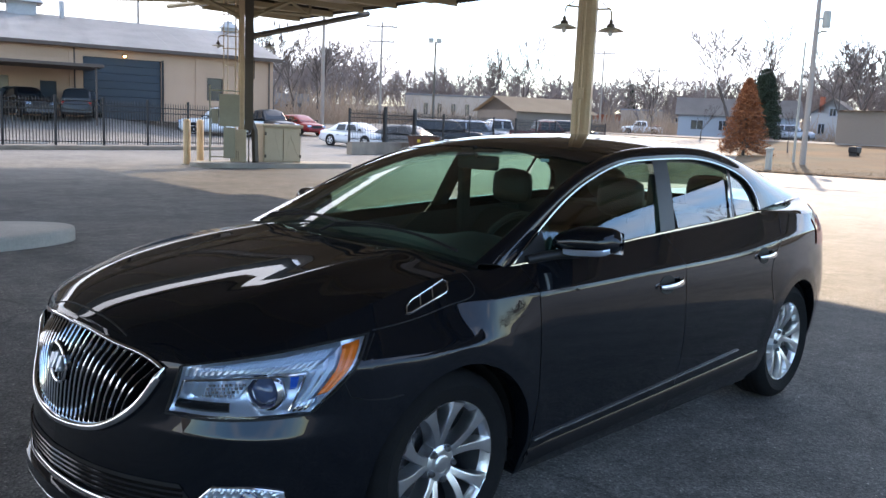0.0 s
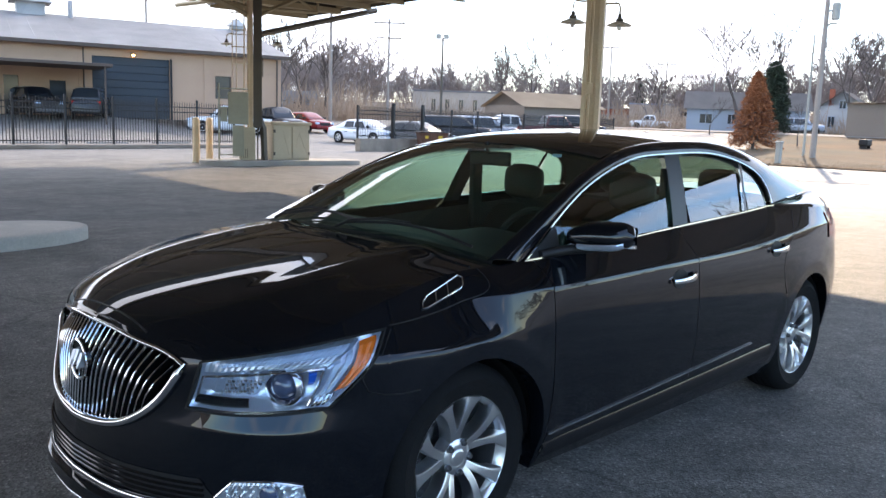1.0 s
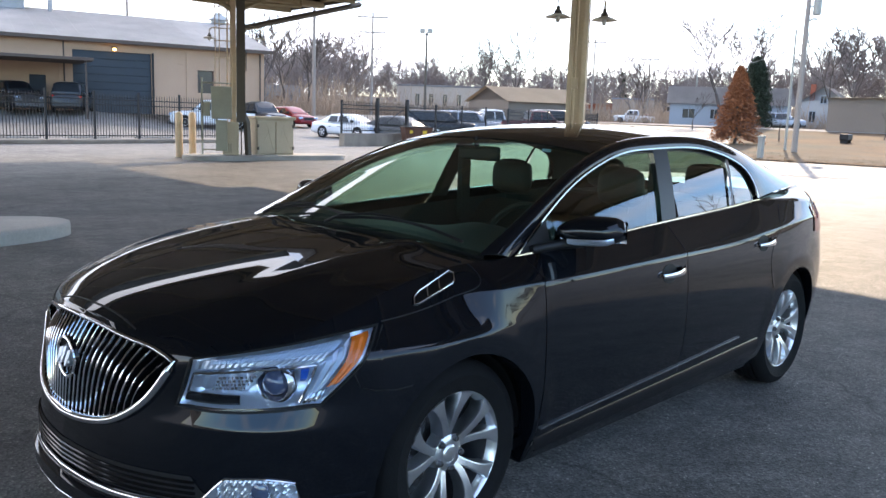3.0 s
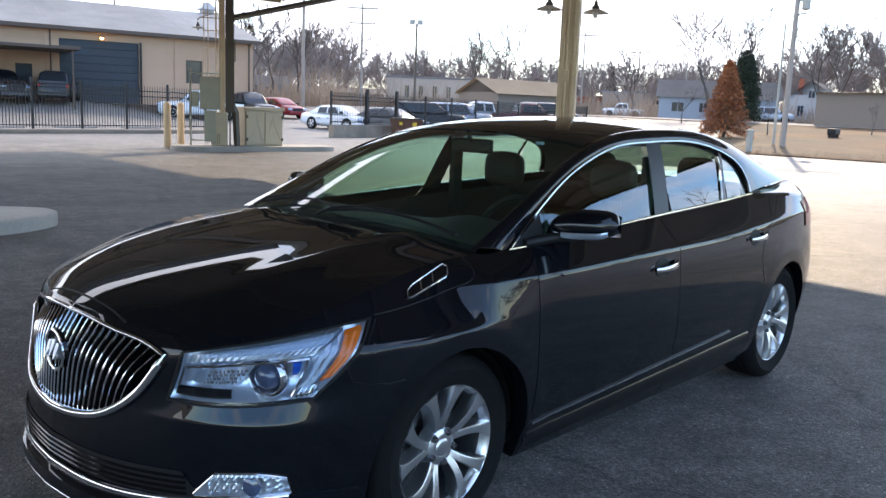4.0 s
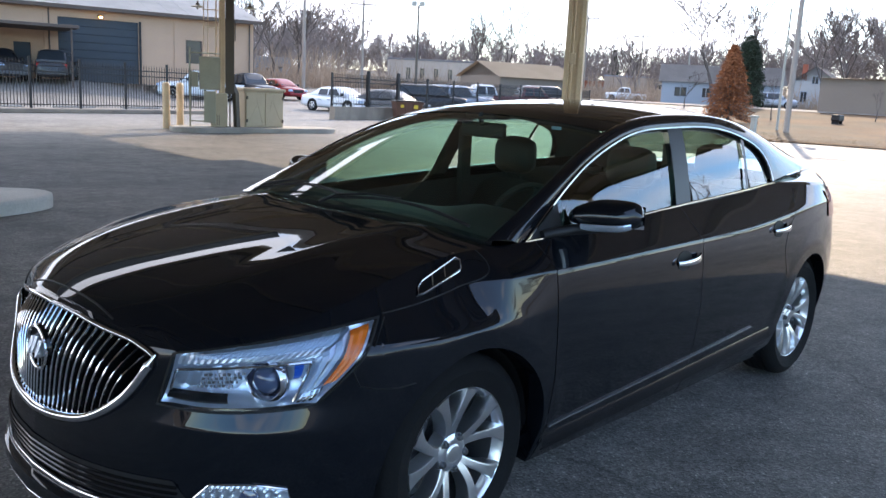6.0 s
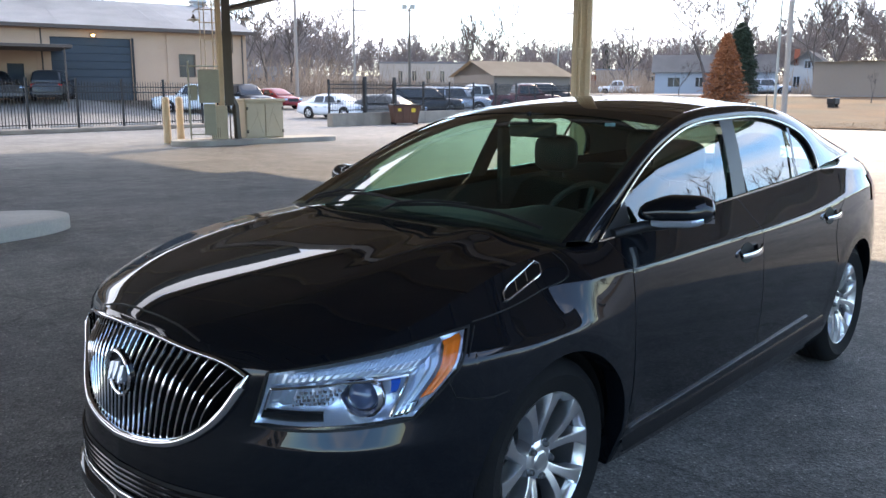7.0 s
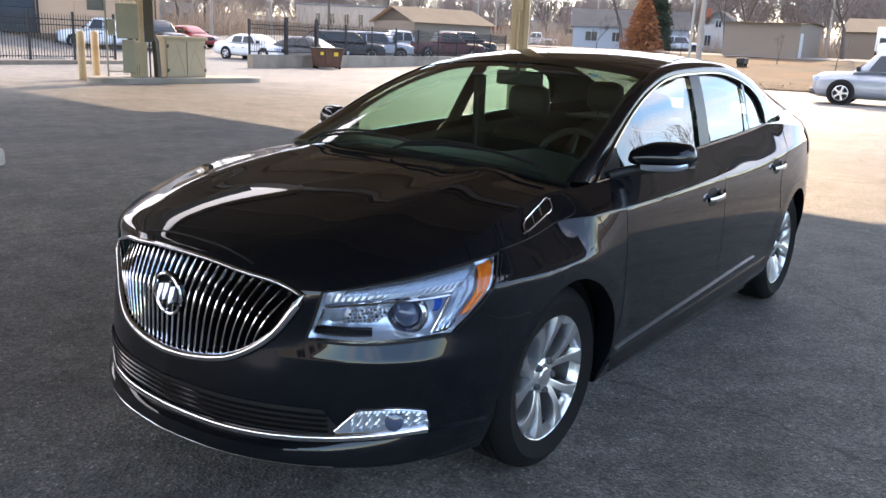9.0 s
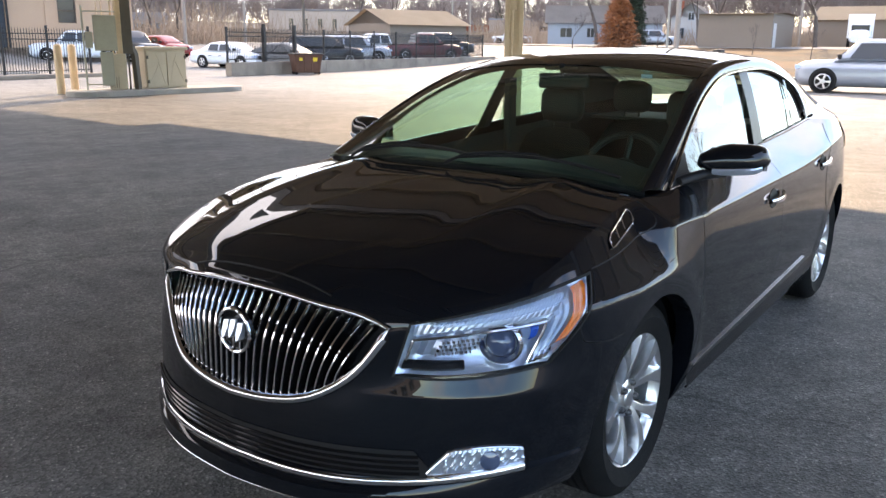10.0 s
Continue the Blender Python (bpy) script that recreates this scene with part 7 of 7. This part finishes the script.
# ---- poles and wires ----
def pole(a, d_, height, r, arms=(), label="weathered wooden utility pole", extra=None, mat_="wood_pole", name="utility_pole"):
    x, y = bearing(a, d_)
    z = ground_z(x, y)
    p = thing(name, pose(x, y, z, 0, 0, a - 90), label, "pole", group="roadside poles")
    part("shaft", tube(bmesh.new(), [(0, 0, -0.2), (0, 0, height * 0.5), (0, 0, height)], [r, r * 0.85, r * 0.65], 10), M[mat_], p, smooth=True)
    for h, w in arms:
        part("crossarm", bx(-w / 2, w / 2, -0.06, 0.06, height - h - 0.08, height - h + 0.08), M[mat_], p)
        for s in (-0.9, -0.5, 0.5, 0.9):
            part("insulator", lathe(bmesh.new(), [(0.0, 0.0), (0.05, 0.0), (0.06, 0.08), (0.03, 0.18), (0.0, 0.18)], 8, Matrix.Translation((s * w / 2, 0, height - h + 0.08))), M["enamel"], p)
    if extra == "transformer":
        part("transformer", lathe(bmesh.new(), [(0.0, 0.0), (0.20, 0.0), (0.22, 0.04), (0.22, 0.85), (0.18, 0.93), (0.0, 0.96)], 16, Matrix.Translation((0.48, 0, height - 4.6))), M["grey_steel"], p, "grey transformer can")
        part("bracket", bx(0, 0.3, -0.05, 0.05, height - 4.15, height - 4.05), M["grey_steel"], p)
        part("street_light", tube(bmesh.new(), [(0, 0, height - 5.0), (0.3, -0.1, height - 4.8), (0.55, -0.2, height - 4.85)], 0.06, 6), M["grey_steel"], p)
    if extra == "flood":
        for s in (-1, 1):
            part("flood_light", bx(s * 0.35 - 0.28, s * 0.35 + 0.18, -0.2, 0.2, height - 0.1, height + 0.3, 0.04), M["grey_steel"], p)
        part("arm", bx(-0.7, 0.4, -0.04, 0.04, height - 0.25, height - 0.17), M["grey_steel"], p)
    if extra == "light":
        part("light_arm", tube(bmesh.new(), [(0, 0, height - 0.6), (0.5, 0, height - 0.2), (1.2, 0, height - 0.1)], 0.04, 6), M["grey_steel"], p)
    return Vector((x, y, z + height))


T1 = pole(52.85, 78, 10.3, 0.19, extra="light")
T2 = pole(48.95, 98, 11.6, 0.17, ((0.5, 3.6), (2.2, 3.0)))
T3 = pole(45.3, 76, 8.0, 0.13, (), "dark pole with flood lights", "flood", "brown_steel", "light_pole")
T4 = pole(33.95, 122, 11.6, 0.16, ((0.4, 3.2),))
T5 = pole(30.3, 132, 10.2, 0.16, ((0.5, 2.8),))
T6 = pole(21.0, 52.5, 12.4, 0.175, ((0.6, 2.2),), "tall grey utility pole with a transformer can", "transformer")
T7 = pole(21.55, 54.5, 7.2, 0.085, (), "slim grey light pole", None, "grey_steel", "light_pole")
T8 = pole(27.25, 120, 8.0, 0.12, (), "slim grey light pole", "light", "grey_steel", "light_pole")
T9 = pole(35.2, 108, 9.5, 0.10, (), "slim grey light pole", "light", "grey_steel", "light_pole")
T10 = pole(64.6, 105, 15.2, 0.18, ((0.7, 2.6), (2.0, 2.0)))
T11 = pole(13.0, 112, 10.0, 0.16, ((0.5, 2.6),))


def wire(a, b, sag, r=0.014):
    bm = tube(bmesh.new(), [a.lerp(b, i / 16) - Vector((0, 0, sag * 4 * (i / 16) * (1 - i / 16))) for i in range(17)], r, 4)
    w = thing("overhead_wire", pose(0, 0, 0), "sagging black overhead wire between poles", "wire", group="overhead wires")
    part("cable", bm, M["black_iron"], w)


for a, b, s in ((T4, T5, 0.8), (T5, T6 - Vector((0, 0, 4.4)), 1.6), (T6 - Vector((0, 0, 4.4)), T11 - Vector((0, 0, 1.0)), 1.2), (T5 - Vector((0, 0, 1.5)), T6 - Vector((0, 0, 6.2)), 1.5), (T2, T4, 2.0), (T6 - Vector((0, 0, 6.6)), T11 - Vector((0, 0, 3.5)), 1.0)):
    wire(a, b, s, 0.02 if s > 1.4 else 0.016)

# utility pedestal and small dark grill in the grass
ux, uy = bearing(23.0, 43.5)
ped = thing("utility_pedestal", pose(ux, uy, ground_z(ux, uy)), "grey utility pedestal at the edge of the grass", "post")
part("post", bx(-0.14, 0.14, -0.12, 0.12, 0, 1.0, 0.03), M["grey_steel"], ped)
part("cap", bx(-0.17, 0.17, -0.15, 0.15, 1.0, 1.12, 0.03), M["grey_steel"], ped)
ux, uy = bearing(18.1, 66)
gr = thing("park_grill", pose(ux, uy, ground_z(ux, uy) + 0.0), "small black box grill on the dry grass", "grill")
part("box", bx(-0.5, 0.5, -0.3, 0.3, 0.25, 0.7, 0.06), M["trim_black"], gr)
for s in (-0.36, 0.36):
    part("leg", bx(s - 0.05, s + 0.05, -0.24, 0.24, 0, 0.27), M["trim_black"], gr)
tw = thing("lattice_mast", pose(*bearing(61.3, 140), 2.0), "slender lattice radio mast behind the garage", "mast")
for s, q in ((-0.3, -0.3), (0.3, -0.3), (0.0, 0.35)):
    part("leg", tube(bmesh.new(), [(s, q, 0), (s * 0.8, q * 0.8, 26)], 0.05, 4), M["grey_steel"], tw)
for k in range(22):
    z = 2 + k * 1.05
    part("strut", tube(bmesh.new(), [(-0.28, -0.28, z), (0.28, -0.28, z + 0.9)], 0.03, 4), M["grey_steel"], tw)


# ---- trees ----
def limbs(rng, height, spread=0.5, levels=5, fork=2, lean=0.14, r0=None, ratio=(0.66, 0.90), side_twigs=0.5):
    """Tapered segments of a bare tree: (start, end, start radius, end radius)."""
    segs = []

    def grow(p, d, length, r, level):
        steps = 3 if level < 3 else 2
        for _ in range(steps):
            d = (d + Vector((rng.uniform(-1, 1), rng.uniform(-1, 1), rng.uniform(-0.3, 0.8))) * lean).normalized()
            q = p + d * (length / steps)
            r2 = r * 0.87
            segs.append((p, q, r, r2))
            p, r = q, r2
            if 0 < level < levels and rng.random() < side_twigs:
                side = Vector((rng.uniform(-1, 1), rng.uniform(-1, 1), rng.uniform(-0.1, 0.6))).normalized()
                grow(p, (d * 0.6 + side * 0.7).normalized(), length * 0.6, r * 0.55, level + 2 if level + 2 <= levels else levels)
        if level < levels:
            for _ in range(fork):
                side = Vector((rng.uniform(-1, 1), rng.uniform(-1, 1), rng.uniform(-0.1, 0.6)))
                grow(p, (d + side * spread * 1.3).normalized(), length * rng.uniform(*ratio), r * 0.74, level + 1)

    grow(Vector((0, 0, 0)), Vector((0, 0, 1)), height * 0.24, r0 or height * 0.020, 0)
    top = max(s[1].z for s in segs)
    k = height / top
    return [(a * k, b * k, ra, rb) for a, b, ra, rb in segs]


def seg_arrays(segs, sides=3):
    """Vertices and quads of thin tapered sticks."""
    vs, fs = [], []
    for a, b, ra, rb in segs:
        d = (b - a).normalized()
        s = d.cross(Vector((0.3, 0.2, 1))).normalized()
        w = s.cross(d)
        base = len(vs)
        for p, r in ((a, ra), (b, rb)):
            for k in range(sides):
                an = k * math.tau / sides
                vs.append(p + (s * math.cos(an) + w * math.sin(an)) * r)
        for k in range(sides):
            fs.append((base + k, base + (k + 1) % sides, base + sides + (k + 1) % sides, base + sides + k))
    return np.array([tuple(v) for v in vs]), np.array(fs)


def mesh_part(name, vs, fs, material, parent=None, label=""):
    vs, fs = np.asarray(vs, dtype=np.float32), np.asarray(fs, dtype=np.int32)
    me = bpy.data.meshes.new(name)
    me.vertices.add(len(vs))
    me.vertices.foreach_set("co", vs.ravel())
    me.loops.add(fs.size)
    me.loops.foreach_set("vertex_index", fs.ravel())
    me.polygons.add(len(fs))
    me.polygons.foreach_set("loop_start", np.arange(0, fs.size, fs.shape[1], dtype=np.int32))
    me.update(calc_edges=True)
    me.materials.append(material)
    ob = new(name, me)
    if parent:
        ob.parent = parent
    if label:
        ob["label"] = label
    return ob


def bare_tree(a, d_, height, seed, label="tall bare deciduous tree with grey branches", min_r=0.02, **kw):
    x, y = bearing(a, d_)
    t = thing("bare_tree", pose(x, y, ground_z(x, y) - 0.1, 0, 0, seed * 40), label, "tree", group="bare trees")
    sg = limbs(random.Random(seed), height, **kw)
    sg = [(p, q, max(r, min_r), max(s, min_r)) for p, q, r, s in sg]
    cut = height * 0.011
    for nm, sel, sides in (("trunk", [s for s in sg if s[2] > cut], 7), ("crown", [s for s in sg if s[2] <= cut], 3)):
        mesh_part(nm, *seg_arrays(sel, sides), M["bark"], t)


bare_tree(39.3, 108, 12.4, 3, levels=6, min_r=0.029, spread=0.5)
bare_tree(41.6, 112, 11.0, 5, levels=6, min_r=0.029, spread=0.35)
bare_tree(25.6, 98, 12.6, 7, levels=6, min_r=0.030, spread=0.55)
bare_tree(24.4, 101, 13.6, 11, levels=6, min_r=0.030, spread=0.5)
bare_tree(23.2, 104, 13.2, 12, levels=6, min_r=0.030, spread=0.6)
bare_tree(56.2, 84, 10.2, 13, levels=6, min_r=0.029, spread=0.6)
bare_tree(54.8, 90, 10.0, 15, levels=6, min_r=0.029, spread=0.55)
bare_tree(53.2, 92, 9.0, 14, levels=6, min_r=0.029, spread=0.55)
bare_tree(19.0, 112, 12.5, 43, levels=6, min_r=0.030, spread=0.5)
bare_tree(17.8, 108, 13.0, 44, levels=6, min_r=0.030, spread=0.5)
bare_tree(30.5, 122, 9.0, 17, levels=6, min_r=0.029, spread=0.5)
bare_tree(12.2, 88, 12.0, 18, levels=6, min_r=0.030, spread=0.5)
bare_tree(27.3, 80, 3.6, 19, "small bare ornamental tree by the white cottage", min_r=0.010)
bare_tree(16.0, 72, 2.6, 23, "thin bare sapling in the dry grass", min_r=0.010, levels=4)
bare_tree(12.6, 66, 2.4, 29, "thin bare sapling in the dry grass", min_r=0.010, levels=4)
bare_tree(21.95, 66, 3.4, 31, "thin bare sapling in the dry grass", min_r=0.010, levels=4)
bare_tree(-22.0, 52, 12.0, 37, levels=6, min_r=0.02)
bare_tree(-34.0, 46, 12.0, 41, levels=6, min_r=0.02)


def conifer(a, d_, height, width, material, label, seed, dens=1.0, taper=0.85):
    """A cone-shaped tree: trunk, whorls of branches, and sprays of needles with gaps."""
    rng = random.Random(seed)
    x, y = bearing(a, d_)
    t = thing("conifer", pose(x, y, ground_z(x, y) - 0.05), label, "tree")
    part("trunk", tube(bmesh.new(), [(0, 0, 0), (0, 0, height * 0.6), (0, 0, height)], [height * 0.022, height * 0.014, 0.01], 8), M["bark"], t)
    vs, fs, br = [], [], []
    for i in range(int(620 * dens)):
        f = rng.random() ** 0.8
        z = height * (0.06 + 0.92 * f)
        r = width / 2 * (1 - f) ** taper * rng.uniform(0.75, 1.08) + 0.06
        an = rng.uniform(0, math.tau)
        tip = Vector((r * math.cos(an), r * math.sin(an), z - r * 0.10 + rng.uniform(-0.1, 0.1)))
        root = Vector((0, 0, z + r * 0.15))
        br.append((root, tip, 0.012, 0.005))
        for k in range(11):
            g = rng.uniform(0.3, 1.0)
            c = root.lerp(tip, g)
            s = height * 0.030 * rng.uniform(0.6, 1.5)
            d1 = Vector((rng.uniform(-1, 1), rng.uniform(-1, 1), rng.uniform(-0.9, 0.3))).normalized() * s
            d2 = Vector((rng.uniform(-1, 1), rng.uniform(-1, 1), rng.uniform(-0.6, 0.6))).normalized() * s * 0.35
            b = len(vs)
            vs += [c - d2, c + d1 * 0.5 - d2 * 0.6, c + d1 * 1.4, c + d1 * 0.5 + d2 * 0.6]
            fs.append((b, b + 1, b + 2, b + 3))
    mesh_part("crown", vs, fs, material, t)
    mesh_part("branch_mass", *seg_arrays(br), M["bark"], t)


conifer(24.6, 60, 5.3, 3.9, M["rust_needles"], "rust-brown winter conifer on the dry grass", 2, 2.4)
conifer(23.6, 88, 7.1, 4.0, M["evergreen"], "dark green conifer behind the rusty one", 4, 3.6, 0.5)
conifer(32.0, 170, 10.0, 4.6, M["evergreen"], "dark evergreen beyond the shops", 6)

# far woods: one joined mass of bare trees along the rising ground, haze painted into the bark
rng = random.Random(77)
kinds = [seg_arrays([(p, q, max(r, 0.042), max(s, 0.038)) for p, q, r, s in limbs(random.Random(100 + k), 11.0, levels=6, spread=0.45 + 0.08 * (k % 3), side_twigs=0.55)]) for k in range(6)]
av, af, n0 = [], [], 0
top_at = natural([-60.0, 0.0, 12.0, 20.0, 27.0, 34.0, 46.0, 52.0, 56.0, 75.0], [9.5, 10.0, 14.0, 13.8, 10.6, 10.3, 10.0, 10.2, 11.0, 8.0])
for i in range(470):
    a = rng.uniform(4, 57) if i < 405 else (rng.uniform(-75, 4) if i < 462 else rng.uniform(57, 100))
    d_ = rng.uniform(135, 215) if a > 4 else rng.uniform(70, 120)
    if 50 < a < 57:
        d_ = rng.uniform(98, 165)
    x, y = bearing(a, d_)
    hgt = top_at(a) * rng.uniform(0.65, 1.12) / 11
    v, f = kinds[i % 6]
    an = rng.uniform(0, math.tau)
    ca, sa = math.cos(an), math.sin(an)
    rot = np.array([[ca, -sa, 0], [sa, ca, 0], [0, 0, 1]]) * np.array([[1.1], [1.1], [1.0]])
    av.append(v @ rot.T * hgt + np.array([x, y, ground_z(x, y) - 0.2]))
    af.append(f + n0)
    n0 += len(v)
woods = mesh_part("woods", np.concatenate(av), np.concatenate(af), M["hazy_bark"])
tagged(woods, "grey-brown bare winter woods on the far rise", "woods", kind="stuff")
# low brush at the foot of the woods
bv, n = [], 0
bs = []
for i in range(30000):
    a = rng.uniform(6, 57.5)
    d_ = rng.uniform(112, 200)
    if a > 50:
        d_ = rng.uniform(82, 140)
    x, y = bearing(a, d_)
    z = ground_z(x, y)
    q = Vector((x + rng.uniform(-1.6, 1.6), y + rng.uniform(-1.6, 1.6), z + rng.uniform(0.5, 2.2) * (2.0 if i % 4 == 0 else 1.0)))
    bs.append((Vector((x, y, z - 0.1)), q, 0.045, 0.015))
brush = mesh_part("brush", *seg_arrays(bs), M["brush"])
tagged(brush, "tan dry brush below the bare woods", "brush", kind="stuff")
# tufts along the edge of the grass
bs = []
for i in range(9000):
    f = rng.random()
    x0, y0 = 35.3 + 7.8 * f, 16.0 - 52.0 * f
    g = rng.random() ** 2 * 9
    x, y = x0 + g + rng.uniform(-0.3, 0.3), y0 + g * 0.2
    z = ground_z(x, y) + 0.04
    bs.append((Vector((x, y, z)), Vector((x + rng.uniform(-0.06, 0.06), y + rng.uniform(-0.06, 0.06), z + rng.uniform(0.015, 0.07))), 0.012, 0.003))
tagged(mesh_part("grass_tufts", *seg_arrays(bs), M["grass"]), "dry straw-coloured grass tufts", "grass", kind="stuff")
